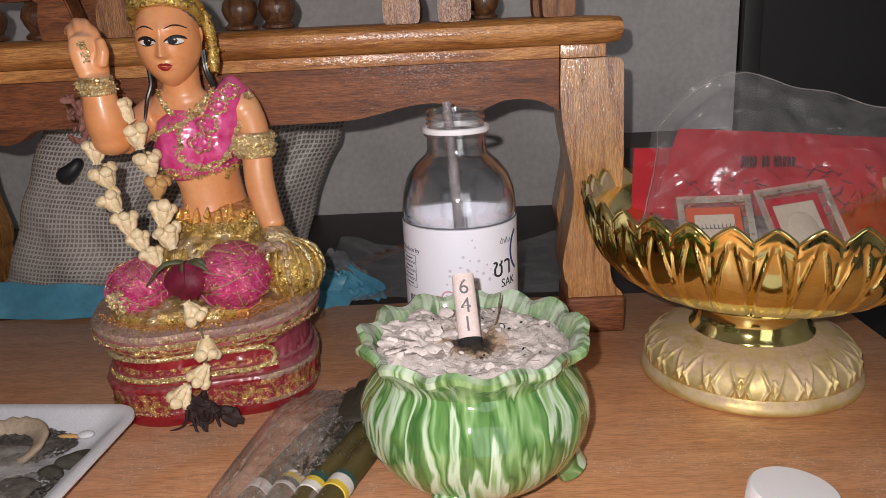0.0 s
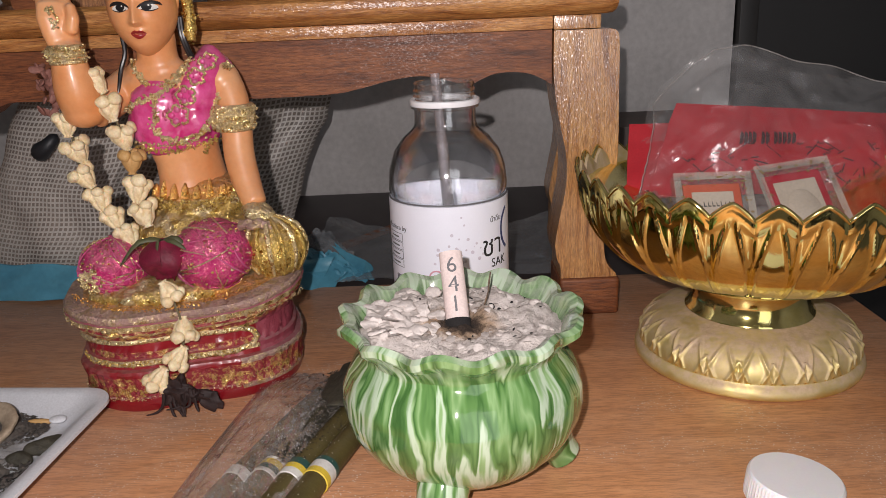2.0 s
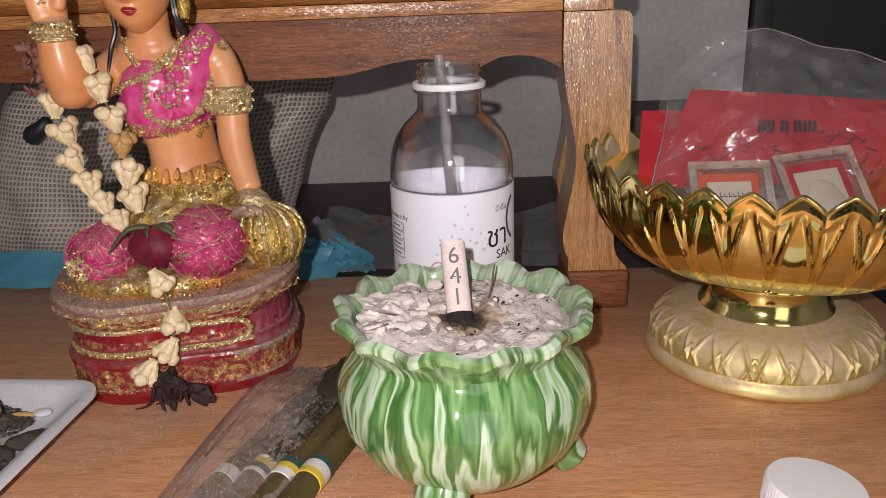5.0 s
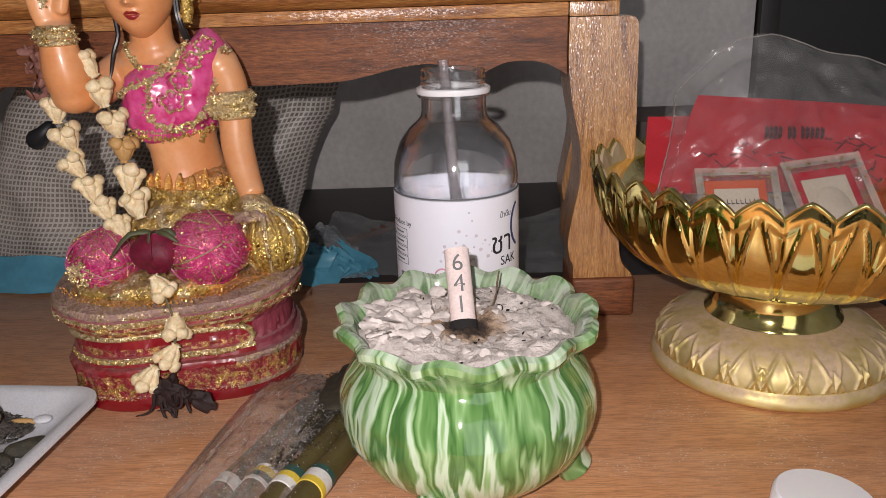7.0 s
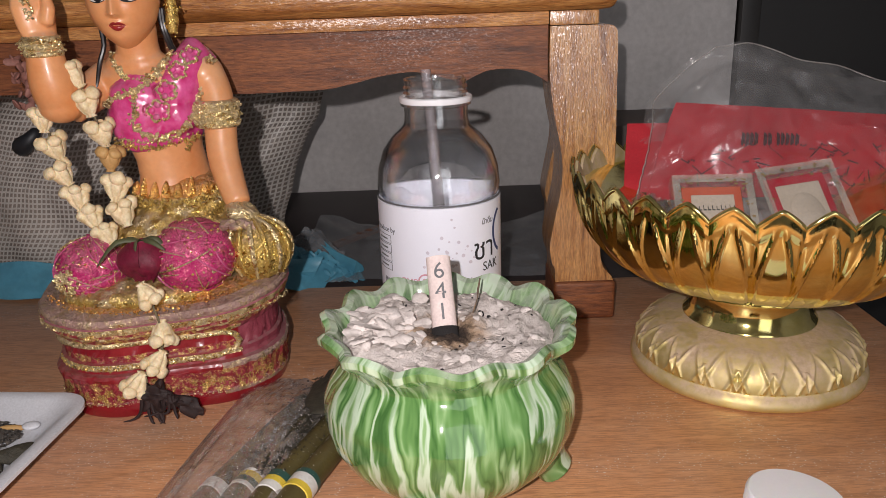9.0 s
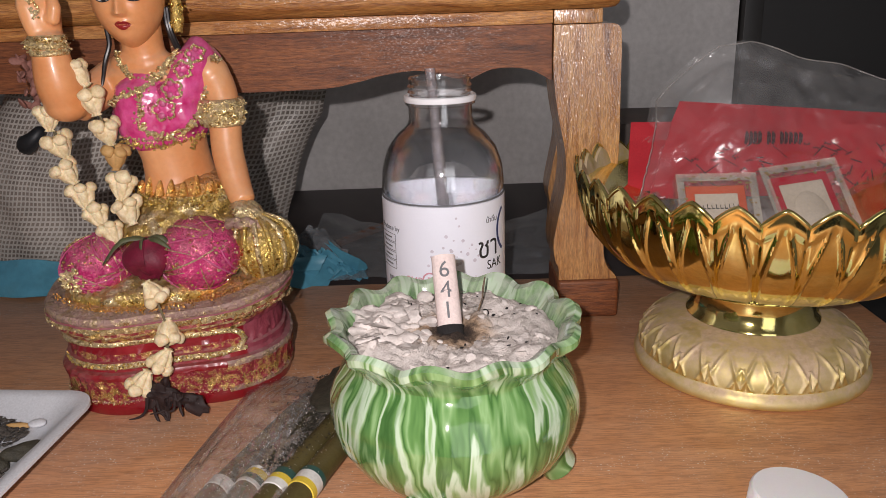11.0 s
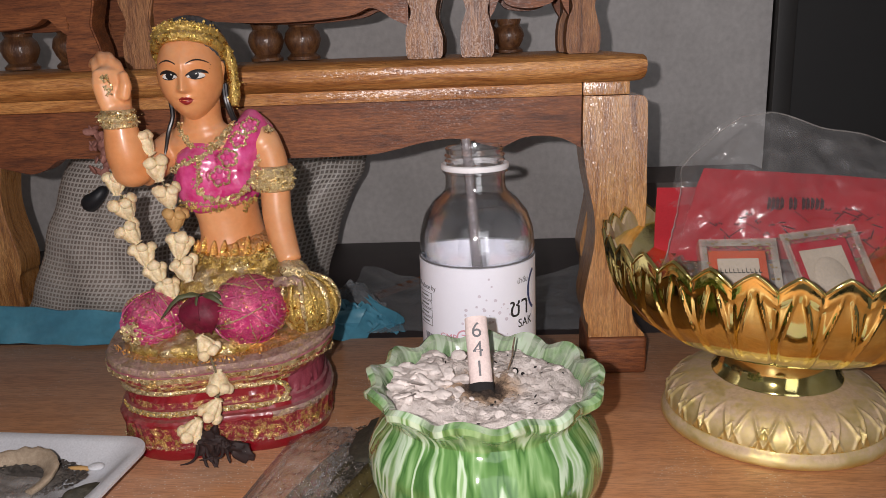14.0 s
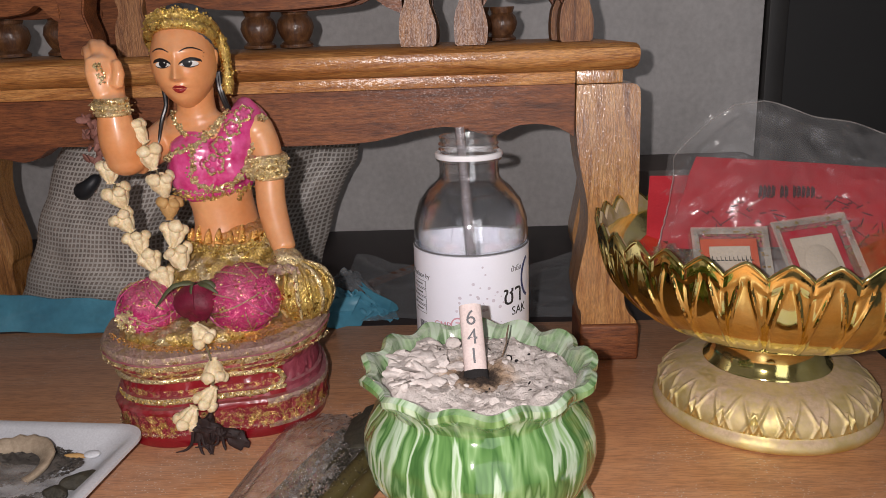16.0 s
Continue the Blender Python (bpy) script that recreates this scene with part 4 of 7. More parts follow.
def packet():
    t = thing("cloth_packet", (0.215, 0.49, 0.07), "red printed cloths folded in a clear plastic bag", "packet")
    part("red_cloth", sheet(red_fn, 70, 24, 0.0006), RED_CLOTH, t, "red cloth with faint black printed lines")
    part("red_cloth", sheet(lambda u, v: Vector((0.1235 + 0.03 * u + 0.006 * v, 0.492 + 0.022 * v + film_wave(u * 0.03, v * 0.04, 7.0, 0.6), 0.094 + 0.038 * v)), 16, 16, 0.0006), RED_CLOTH, t, "second red cloth, folded")

    def bag_front(u, v):
        top = 0.146 + 0.032 * min(1.0, u / 0.20) - 0.036 * max(0.0, u - 0.30) / 0.70 + 0.0012 * math.sin(23 * u)
        x = 0.127 + 0.205 * u + 0.020 * v * (1 - u) - 0.004
        z = 0.084 + (top - 0.084) * v
        bulge = -0.010 * math.sin(math.pi * v) + 0.02 * max(0, v - 0.75)
        crease = 0.0025 * max(0.0, v - 0.6) * abs(math.sin(31 * u + 5 * v)) + 0.003 * (1 - abs(noise.noise((u * 7, v * 5, 3)))) ** 8
        return Vector((x, 0.474 + 0.036 * v + bulge - crease + film_wave(x, z, 4.0), z))

    part("plastic_bag", sheet(bag_front, 80, 40), FILM, t, "milky clear plastic bag")
    part("plastic_bag_back", sheet(lambda u, v: bag_front(u, v) + Vector((0, 0.012 + 0.014 * math.sin(math.pi * v), 0)), 60, 30), FILM, t)
    part("folded_edge", tube([bag_front(k / 60, 1.0) + Vector((0, -0.0004, 0)) for k in range(61)], [0.00045] * 61, 6), FILM_DUSTY, t, "folded upper edge of the bag")
    part("folded_edge", tube([bag_front(0.0, 0.1 + 0.9 * k / 30) for k in range(31)], [0.0004] * 31, 6), FILM_DUSTY, t, "folded side edge of the bag")
    # printed marks on the cloth
    rnd = random.Random(5)
    ink = bmesh.new()

    def mark(u0, v0, u1, v1, w):
        a, b = red_fn(u0, v0), red_fn(u1, v1)
        d = (b - a)
        side = Vector((-d.z, 0, d.x)).normalized() * w
        off = Vector((0, -0.0011, 0))
        ink.faces.new([ink.verts.new(p + off) for p in (a - side, b - side, b + side, a + side)])

    for k in range(13):
        u = 0.26 + 0.016 * k
        if k in (4, 7):
            continue
        mark(u, 0.64, u + 0.010, 0.64 + 0.006 * (k % 3), 0.0012)
        mark(u + 0.003, 0.58, u + 0.003, 0.72, 0.0008)
        mark(u + 0.009, 0.60, u + 0.009, 0.70, 0.0006)
    for k in range(34):
        u, v = rnd.uniform(0.10, 0.75), rnd.uniform(0.16, 0.55)
        mark(u, v, u + rnd.uniform(-0.06, 0.06), v + rnd.uniform(-0.14, 0.14), rnd.uniform(0.00025, 0.00045))
    for k in range(26):
        u, v = rnd.uniform(0.08, 0.75), rnd.uniform(0.10, 0.60)
        for j in range(3):
            uu = u + 0.008 * j
            mark(uu, v, uu + 0.005, v + rnd.uniform(-0.03, 0.03), 0.00055)
    part("printed_marks", ink, plain("faded_black_print", (0.07, 0.008, 0.012), rough=0.8), t, smooth=False)
    return t


packet()


def amulet_case(at, w, h, turn, mat_card, label, oval):
    """A flat clear case with a coloured card, a pale insert and a printed line."""
    t = thing("amulet_case", at, label, "amulet case", "cases in the bowl")
    d = 0.009
    m = pose(*at, *turn)
    e = 0.0055
    bm = box((-w / 2, -h / 2, -d / 2), (w / 2, h / 2, d / 2), 0.0012, 2)
    shell_box = part("case", moved(bm, m), ACRYLIC, t, "scratched clear acrylic case")
    for lo, hi in (((-w / 2, h / 2 - 0.0045, d / 2 + 0.0001), (w / 2, h / 2, d / 2 + 0.0009)), ((-w / 2, -h / 2, d / 2 + 0.0001), (w / 2, -h / 2 + 0.0045, d / 2 + 0.0009)), ((-w / 2, -h / 2 + 0.0046, d / 2 + 0.0001), (-w / 2 + 0.0042, h / 2 - 0.0046, d / 2 + 0.0009)), ((w / 2 - 0.0042, -h / 2 + 0.0046, d / 2 + 0.0001), (w / 2, h / 2 - 0.0046, d / 2 + 0.0009))):
        part("rim", moved(box(lo, hi, 0.0003, 1), m), ACRYLIC_RIM, shell_box)
    bm = box((-w / 2 + e, -h / 2 + e, -0.0010), (w / 2 - e, h / 2 - e, 0.0010), 0.0003, 1)
    card = part("card", moved(bm, m), mat_card, t)
    bm = box((-w / 2 + 1.8 * e, -h / 2 + 1.6 * e, 0.0011), (w / 2 - 1.8 * e, h / 2 - 1.9 * e, 0.0016), 0.0002, 1)
    part("insert", moved(bm, m), CREAM, card)
    if oval:
        bm = lathe([(0.0001, 0.0017), (0.0088, 0.0017), (0.0094, 0.0021), (0.0085, 0.0026), (0.0001, 0.0024)], (0, 0, 0), 40)
        part("medallion", moved(moved(bm, Matrix.Diagonal((1.0, 1.35, 1, 1))), m), CREAM, card, "pale pressed clay medallion")
    else:
        ink = bmesh.new()
        rnd = random.Random(9)
        for k in range(11):
            x = -0.0125 + 0.0023 * k
            box((x, 0.0045, 0.0018), (x + 0.0016, 0.0052, 0.0019), bm=ink)
            box((x, 0.0045, 0.0018), (x + 0.0004, 0.0070 + 0.0005 * (k % 2), 0.0019), bm=ink)
        for k in range(7):
            x = -0.009 + 0.0028 * k
            s = box((-0.0013, -0.00018, 0.0018), (0.0013, 0.00018, 0.0019))
            merge(ink, moved(s, pose(x, -0.001 + rnd.uniform(-0.001, 0.001), 0, 0, 0, rnd.uniform(20, 150))))
        part("printed_lines", moved(ink, m), INK, card, smooth=False)
    flecks = bmesh.new()
    rnd = random.Random(int(at[0] * 1000))
    for k in range(46):
        side = rnd.random()
        x = rnd.uniform(-w / 2 + 0.002, w / 2 - 0.002) if side < 0.6 else rnd.choice((-1, 1)) * (w / 2 - rnd.uniform(0.002, 0.006))
        y = h / 2 - rnd.uniform(0.002, 0.008) if side < 0.6 else rnd.uniform(-h / 2, h / 2)
        s = rnd.uniform(0.0003, 0.0009)
        box((x - s, y - s * 0.6, d / 2 + 0.00095), (x + s, y + s * 0.6, d / 2 + 0.00105), bm=flecks)
    part("dirt_flecks", moved(flecks, m), plain("ochre_dirt", (0.30, 0.21, 0.10), rough=0.9), t, smooth=False)
    return t


amulet_case((0.1570, 0.4270, 0.0945), 0.0425, 0.048, (52, 0, -2), ORANGE_CARD, "clear amulet case with an orange card and a printed slip", False)
amulet_case((0.2085, 0.4320, 0.0935), 0.0455, 0.058, (50, -4, 10), RED_CARD, "clear amulet case with a red card and a pale medallion", True)
bm = sheet(lambda u, v: Vector((0.101 + 0.034 * u, 0.412 + 0.065 * v, 0.092 + 0.010 * u * (1 - v) + 0.010 * abs(noise.noise((u * 6, v * 6, 1.3))) + 0.004 * noise.noise((u * 15, v * 15, 2)))), 40, 30)
tagged(part("crumpled_film", bm, FILM), "crumpled clear plastic film lying in the bowl", "plastic film")
bm = sheet(lambda u, v: Vector((0.114 + 0.155 * u, 0.408 + 0.095 * v, 0.081 + 0.016 * abs(noise.noise((u * 5, v * 5, 5.3))) + 0.012 * max(0.0, 0.3 - u))), 40, 30)
tagged(part("paper_lining", bm, plain("grey_paper", (0.35, 0.33, 0.32), rough=0.8, scale=40)), "crumpled grey paper lining the bowl", "paper")


# ---------------------------------------------------------------- green incense pot
GX, GY = 0.0138, 0.329
pot = thing("incense_pot", (GX, GY, 0.0), "marbled green and white ceramic incense pot with a ruffled lip", "incense pot")
LOBES = 13
pot_prof = [(0.0, 0.0135), (0.022, 0.0130), (0.0305, 0.0155), (0.0395, 0.0215), (0.0470, 0.0295), (0.0515, 0.0380), (0.0532, 0.0465), (0.0525, 0.0545), (0.0495, 0.0615), (0.0458, 0.0665), (0.0438, 0.0690), (0.0432, 0.0712), (0.0444, 0.0738), (0.0470, 0.0775), (0.0500, 0.0795), (0.0522, 0.0818), (0.0524, 0.0846), (0.0500, 0.0862), (0.0468, 0.0846), (0.0446, 0.0795), (0.0425, 0.0750), (0.0400, 0.0720), (0.0, 0.0715)]


def pot_warp(a, k, r, z):
    if 11 < k < 21:
        s = {12: 0.2, 13: 0.5, 14: 0.85, 15: 1.0, 16: 1.0, 17: 1.0, 18: 0.8, 19: 0.4, 20: 0.15}[k]
        w = math.sin(LOBES * a + 0.6) + 0.15 * math.sin(LOBES * 2 * a + 1.9) + 0.3 * noise.noise((math.cos(a) * 3, math.sin(a) * 3, 1))
        return r + 0.0019 * s * w, z + 0.0017 * s * (math.sin(LOBES * a - 0.4) + 0.4 * noise.noise((math.cos(a) * 3, math.sin(a) * 3, 5)))
    if 3 < k < 10:
        return r + 0.0004 * math.sin(18 * a) * (1 if k > 6 else 0.5), z
    return r, z


part("body", lathe(pot_prof, (GX, GY, 0.0), 208, pot_warp), GLAZE, pot)
for a in (-106, 12, 134):
    ca, sa = math.cos(radians(a)), math.sin(radians(a))
    path = smooth_line([(GX + 0.034 * ca, GY + 0.034 * sa, 0.024), (GX + 0.041 * ca, GY + 0.041 * sa, 0.016), (GX + 0.045 * ca, GY + 0.045 * sa, 0.010), (GX + 0.0480 * ca, GY + 0.0480 * sa, 0.0055)], 3)
    bm = tube(path, [0.0115, 0.0115, 0.011, 0.0105, 0.010, 0.0095, 0.009, 0.0088, 0.0088, 0.0086][:len(path)], 20)
    for v in bm.verts:
        v.co.z = max(v.co.z, 0.0)
    part("foot", bm, GLAZE, pot)


def ash_z(x, y):
    r = math.hypot(x, y)
    z = 0.0800 + 0.0034 * noise.noise((x * 70, y * 70, 2.0)) + 0.0024 * abs(noise.noise((x * 190, y * 190, 4.0))) + 0.0009 * noise.noise((x * 520, y * 520, 7.0))
    z += 0.0030 * math.exp(-(((x + 0.022) / 0.014) ** 2 + ((y - 0.010) / 0.012) ** 2))
    z -= 0.0030 * math.exp(-(((x + 0.003) / 0.008) ** 2 + ((y + 0.002) / 0.007) ** 2))
    z -= 0.0075 * math.exp(-(((x - 0.0195) / 0.0055) ** 2 + ((y - 0.015) / 0.0048) ** 2))
    z += 0.0024 * math.exp(-(((x - 0.010) / 0.004) ** 2 + ((y - 0.014) / 0.010) ** 2))
    return z - 0.004 * max(0.0, (r - 0.036) / 0.009) ** 2


bm = bmesh.new()
rings = []
for k in range(46):
    r = 0.0447 * k / 45
    rings.append([bm.verts.new((GX + r * math.cos(2 * math.pi * i / 120), GY + r * math.sin(2 * math.pi * i / 120), ash_z(r * math.cos(2 * math.pi * i / 120), r * math.sin(2 * math.pi * i / 120)))) for i in range(120)] if k else [bm.verts.new((GX, GY, ash_z(0, 0)))])
for k in range(1, 46):
    p, q = rings[k - 1], rings[k]
    for i in range(120):
        j = (i + 1) % 120
        bm.faces.new((p[0], q[i], q[j]) if k == 1 else (p[i], q[i], q[j], p[j]))
part("ash_bed", bm, ASH, pot, "pale grey incense ash, scorched in the middle")
# flakes and lumps of ash
rnd = random.Random(11)
def flakes(count, spot, size, seed):
    """Many thin torn flakes, each lying at its own angle."""
    rr = random.Random(seed)
    bm = bmesh.new()
    for k in range(count):
        p = spot(rr)
        q = size * rr.uniform(0.5, 1.5)
        m = pose(p[0], p[1], p[2], rr.uniform(-28, 28), rr.uniform(-28, 28), rr.uniform(0, 360))
        vs = [bm.verts.new(m @ Vector(c)) for c in ((-q, -q * 0.5, 0), (0, -q * 0.65, q * 0.15), (q, 0.1 * q, 0), (0.2 * q, q * 0.7, q * 0.1), (-q * 0.8, q * 0.5, -q * 0.1))]
        bm.faces.new(vs)
    bmesh.ops.solidify(bm, geom=bm.faces[:], thickness=size * 0.15)
    return bm


def on_ash(r):
    while True:
        a, k = r.uniform(0, 2 * math.pi), 0.041 * math.sqrt(r.random())
        x, y = k * math.cos(a), k * math.sin(a)
        if math.hypot(x, y + 0.003) > 0.012 and (x < 0.0 or r.random() < 0.6):
            return (GX + x, GY + y, ash_z(x, y) + 0.0004)


bm = flakes(45, on_ash, 0.0021, 12)
rr = random.Random(41)
for k in range(150):
    p = on_ash(rr)
    q = rr.uniform(0.0006, 0.0022)
    blob((p[0], p[1], p[2] - 0.0006), (q * rr.uniform(0.8, 1.5), q, q * 0.42), 0, bm, (rr.uniform(-25, 25), rr.uniform(-25, 25), rr.uniform(0, 180)), q * 0.8, 420, 10, 7)


def on_left(r):
    while True:
        x, y = r.gauss(-0.026, 0.008), r.gauss(0.004, 0.014)
        if math.hypot(x, y) < 0.041:
            return (GX + x, GY + y, ash_z(x, y) + r.uniform(0.0006, 0.0040))


for k in range(60):
    p = on_left(rr)
    q = rr.uniform(0.0018, 0.0048)
    blob((p[0], p[1], p[2] - 0.0014), (q * rr.uniform(0.9, 1.5), q, q * 0.42), 0, bm, (rr.uniform(-30, 30), rr.uniform(-30, 30), rr.uniform(0, 180)), q * 0.8, 260, 14, 9)
merge(bm, flakes(20, on_left, 0.0050, 19))
tagged(part("ash_crust", bm, plain("ash_flake", (0.70, 0.640, 0.605), (0.56, 0.500, 0.465), 0.95, scale=120, bump=0.5, fine=700), pot), kind="stuff")
bm = bmesh.new()
for k in range(16):
    x, y = 0.0195 + rnd.uniform(-0.005, 0.005), 0.0155 + rnd.uniform(-0.004, 0.004)
    blob((GX + x, GY + y, ash_z(x, y) + 0.0008), (0.0012, 0.0009, 0.0009), 0, bm, (0, 0, rnd.uniform(0, 180)), 0.0005, 600, 8, 6)
for k in range(24):
    a, r = rnd.uniform(0, 2 * math.pi), 0.038 * math.sqrt(rnd.random())
    x, y = r * math.cos(a), r * math.sin(a)
    blob((GX + x, GY + y, ash_z(x, y) + 0.0004), (rnd.uniform(0.0005, 0.0018), 0.0004, 0.0003), 0, bm, (0, 0, rnd.uniform(0, 180)), 0.0001, 600, 8, 6)
tagged(part("charred_bits", bm, CHAR, pot), kind="stuff")

# number stick standing in the ash
B0, B1 = Vector((0.0130, 0.3265, 0.0790)), Vector((0.0108, 0.3475, 0.1052))
stick = thing("number_stick", B0, "pale paper incense stick with printed digits and a charred end", "incense stick")
axis = (B1 - B0).normalized()
side = axis.cross(Vector((0, -1, 0))).normalized()
if side.x < 0:
    side = -side
front = side.cross(axis).normalized()
if front.y > 0:
    front = -front
LEN, RAD = (B1 - B0).length, 0.0052


def rod(s0, s1, r, wob, seg=28, n=14):
    bm = bmesh.new()
    rings = []
    for k in range(n + 1):
        s = s0 + (s1 - s0) * k / n
        rings.append([bm.verts.new(B0 + axis * s + (r + wob * noise.noise((k * 1.3, i * 0.9, 3))) * (side * math.cos(2 * math.pi * i / seg) + front * 0.72 * math.sin(2 * math.pi * i / seg))) for i in range(seg)])
    for p, q in zip(rings, rings[1:]):
        for i in range(seg):
            bm.faces.new((p[i], p[(i + 1) % seg], q[(i + 1) % seg], q[i]))
    bm.faces.new(rings[0][::-1])
    bm.faces.new(rings[-1])
    return bm


paper_tube = part("paper_tube", rod(0.0028, LEN, RAD, 0.0002), STICK, stick)
part("charred_end", rod(-0.004, 0.0027, RAD + 0.0003, 0.0004), CHAR, stick, "burnt black end")
for text, s in (("6", 0.0265), ("4", 0.0175), ("1", 0.0085)):
    bm = lettering(text, 0.0125)
    for v in bm.verts:
        x, y, z = v.co
        x *= 0.8
        d = math.sqrt(max(0.0, 1 - (x / RAD) ** 2)) * RAD * 0.72 + 0.00022 + z
        v.co = B0 + axis * (s + y * 0.82) + side * x + front * d
    part("digit", bm, INK_GREY, paper_tube, smooth=False)
twig = tube([(GX + 0.010, GY + 0.012, 0.078), (GX + 0.0135, GY + 0.017, 0.0865), (GX + 0.0140, GY + 0.019, 0.090), (GX + 0.0150, GY + 0.021, 0.0945)], [0.0004, 0.0003, 0.0005, 0.0003], 8)
tagged(part("incense_stub", twig, TWIG), "thin burnt incense stub standing in the ash", "incense stick")


# ---------------------------------------------------------------- water bottle
WX, WY, WR = 0.0118, 0.463, 0.0345
bottle = thing("water_bottle", (WX, WY, 0.0), "open clear plastic water bottle with a white printed label", "bottle")
shell = [(0.0, 0.003), (0.020, 0.0022), (0.026, 0.0), (0.0325, 0.002), (WR - 0.0003, 0.007), (WR - 0.0003, 0.044), (WR - 0.0012, 0.047), (WR - 0.0012, 0.106), (WR - 0.0002, 0.1085), (WR, 0.112), (WR - 0.0009, 0.121), (WR - 0.0042, 0.131), (WR - 0.0100, 0.1385), (0.0195, 0.1428), (0.0180, 0.1450), (0.0176, 0.148), (0.0176, 0.1545), (0.0194, 0.1552), (0.0194, 0.1565), (0.0176, 0.1572), (0.0168, 0.1605), (0.0178, 0.1617), (0.0168, 0.1630), (0.0178, 0.1647), (0.0168, 0.1661), (0.0172, 0.1688), (0.0166, 0.1695), (0.0158, 0.1688), (0.0158, 0.152), (0.0163, 0.1440), (0.0225, 0.1375), (WR - 0.0058, 0.1305), (WR - 0.0022, 0.1205), (WR - 0.0015, 0.112), (WR - 0.0025, 0.106), (WR - 0.0025, 0.047), (WR - 0.0018, 0.044), (WR - 0.0018, 0.008), (0.030, 0.004), (0.0, 0.0045)]
glass = part("clear_shell", lathe(shell, (WX, WY, 0.0), 72), PET, bottle)
glass.visible_shadow = False
LW = 0.0003


def on_label(u, z, lift=0.0):
    """u: metres round the label from its middle towards the viewer, to the right."""
    a = -math.pi / 2 + u / WR
    r = WR + LW + lift
    return Vector((WX + r * math.cos(a), WY + r * math.sin(a), z))


label_sheet = part("label", lathe([(WR - 0.0004, 0.0475), (WR + LW, 0.0477), (WR + LW, 0.1048), (WR - 0.0004, 0.1050)], (WX, WY, 0.0), 96, closed=True), PAPER, bottle, "white paper label with black and pink print")


def print_on(bm, u0, z0, material, name, tilt=0.0):
    """Wraps flat lettering onto the label."""
    for v in bm.verts:
        x, y, z = v.co
        v.co = on_label(u0 + x * math.cos(tilt) - y * math.sin(tilt), z0 + x * math.sin(tilt) + y * math.cos(tilt), 0.00015 + z)
    return part(name, bm, material, label_sheet, smooth=False)


def bars(rects):
    bm = bmesh.new()
    for x0, y0, x1, y1 in rects:
        n = max(1, int((x1 - x0) / 0.002))
        for k in range(n):
            box((x0 + (x1 - x0) * k / n, y0, 0), (x0 + (x1 - x0) * (k + 1) / n, y1, 0.0001), bm=bm)
    return bm


print_on(lettering("ชา", 0.0170), 0.0262, 0.0790, INK, "printed_word")
print_on(lettering("SAK", 0.0074), 0.0312, 0.0688, INK, "printed_word")
print_on(lettering("น้ำดื่ม", 0.0042), 0.0290, 0.0945, INK_GREY, "printed_word")
print_on(lettering("GMP", 0.0055), -0.0185, 0.0630, INK_PINK, "printed_word")
print_on(lettering("Produce by", 0.0042), -0.0365, 0.0905, INK_GREY, "printed_word")
rows = []
for k in range(4):
    z = 0.0870 - 0.0052 * k
    for r in ((-0.046, z, -0.0305, z + 0.0003), (-0.046, z - 0.0044, -0.0305, z - 0.0041), (-0.0308, z - 0.0044, -0.0305, z + 0.0003), (-0.043, z - 0.0025, -0.034, z - 0.0017)):
        rows.append(r)
for k in range(14):
    rows.append((-0.0385 + 0.0006 * k + 0.0002 * (k % 3), 0.0545, -0.0385 + 0.0006 * k + 0.0005, 0.0620))
print_on(bars(rows), 0, 0, INK_GREY, "printed_bars")
ring = lathe([(0.0036, 0.0), (0.0045, 0.0), (0.0045, 0.0001), (0.0036, 0.0001)], (0, 0, 0), 32, closed=True)
print_on(ring, -0.0085, 0.0640, INK_PINK, "printed_ring")
print_on(bars([(-0.0100, 0.0625, -0.0070, 0.0633), (-0.0100, 0.0650, -0.0070, 0.0657)]), 0, 0, INK_PINK, "printed_marks")
arc = bmesh.new()
for k in range(14):
    a = radians(120 + 9 * k)
    b = box((-0.0011, -0.0009, 0), (0.0011, 0.0009, 0.0001))
    merge(arc, moved(b, pose(0.0445 + 0.0105 * math.cos(a), 0.087 + 0.013 * math.sin(a), 0, 0, 0, math.degrees(a) + 90)))
print_on(arc, 0, 0, INK_BLUE, "printed_arc")
rnd = random.Random(3)
flecks = bmesh.new()
for k in range(30):
    x, y = rnd.gauss(0.004, 0.007), rnd.gauss(0.079, 0.006)
    s = rnd.uniform(0.0003, 0.0011)
    merge(flecks, lathe([(s * 0.2, 0.0), (s, 0.0), (s, 0.0001), (s * 0.2, 0.0001)], (x, y, 0.0), 7))
print_on(flecks, 0, 0, plain("faded_mauve_ink", (0.72, 0.67, 0.76), rough=0.6), "printed_blossom")
water = [(0.0, 0.0056), (0.029, 0.0056), (WR - 0.0026, 0.0095), (WR - 0.0032, 0.106), (WR - 0.0022, 0.112), (WR - 0.0033, 0.1195), (WR - 0.0058, 0.129), (WR - 0.0108, 0.1365), (WR - 0.0125, 0.1380), (0.0, 0.1380)]
wm = glass_material("water", (0.97, 0.985, 1.0), 1.13, 0.0)
wat = part("water", lathe(water, (WX, WY, 0.0), 72), wm, bottle)
wat.visible_shadow = False
# shadow along the label's top edge, put in as a thin grey ring
part("label_edge_shadow", lathe([(WR - 0.0006, 0.1052), (WR + 0.0001, 0.1052), (WR + 0.0001, 0.1060), (WR - 0.0006, 0.1060)], (WX, WY, 0.0), 96, closed=True), INK_GREY, bottle, "thin dark ring painted as the shadow at the label's top edge")
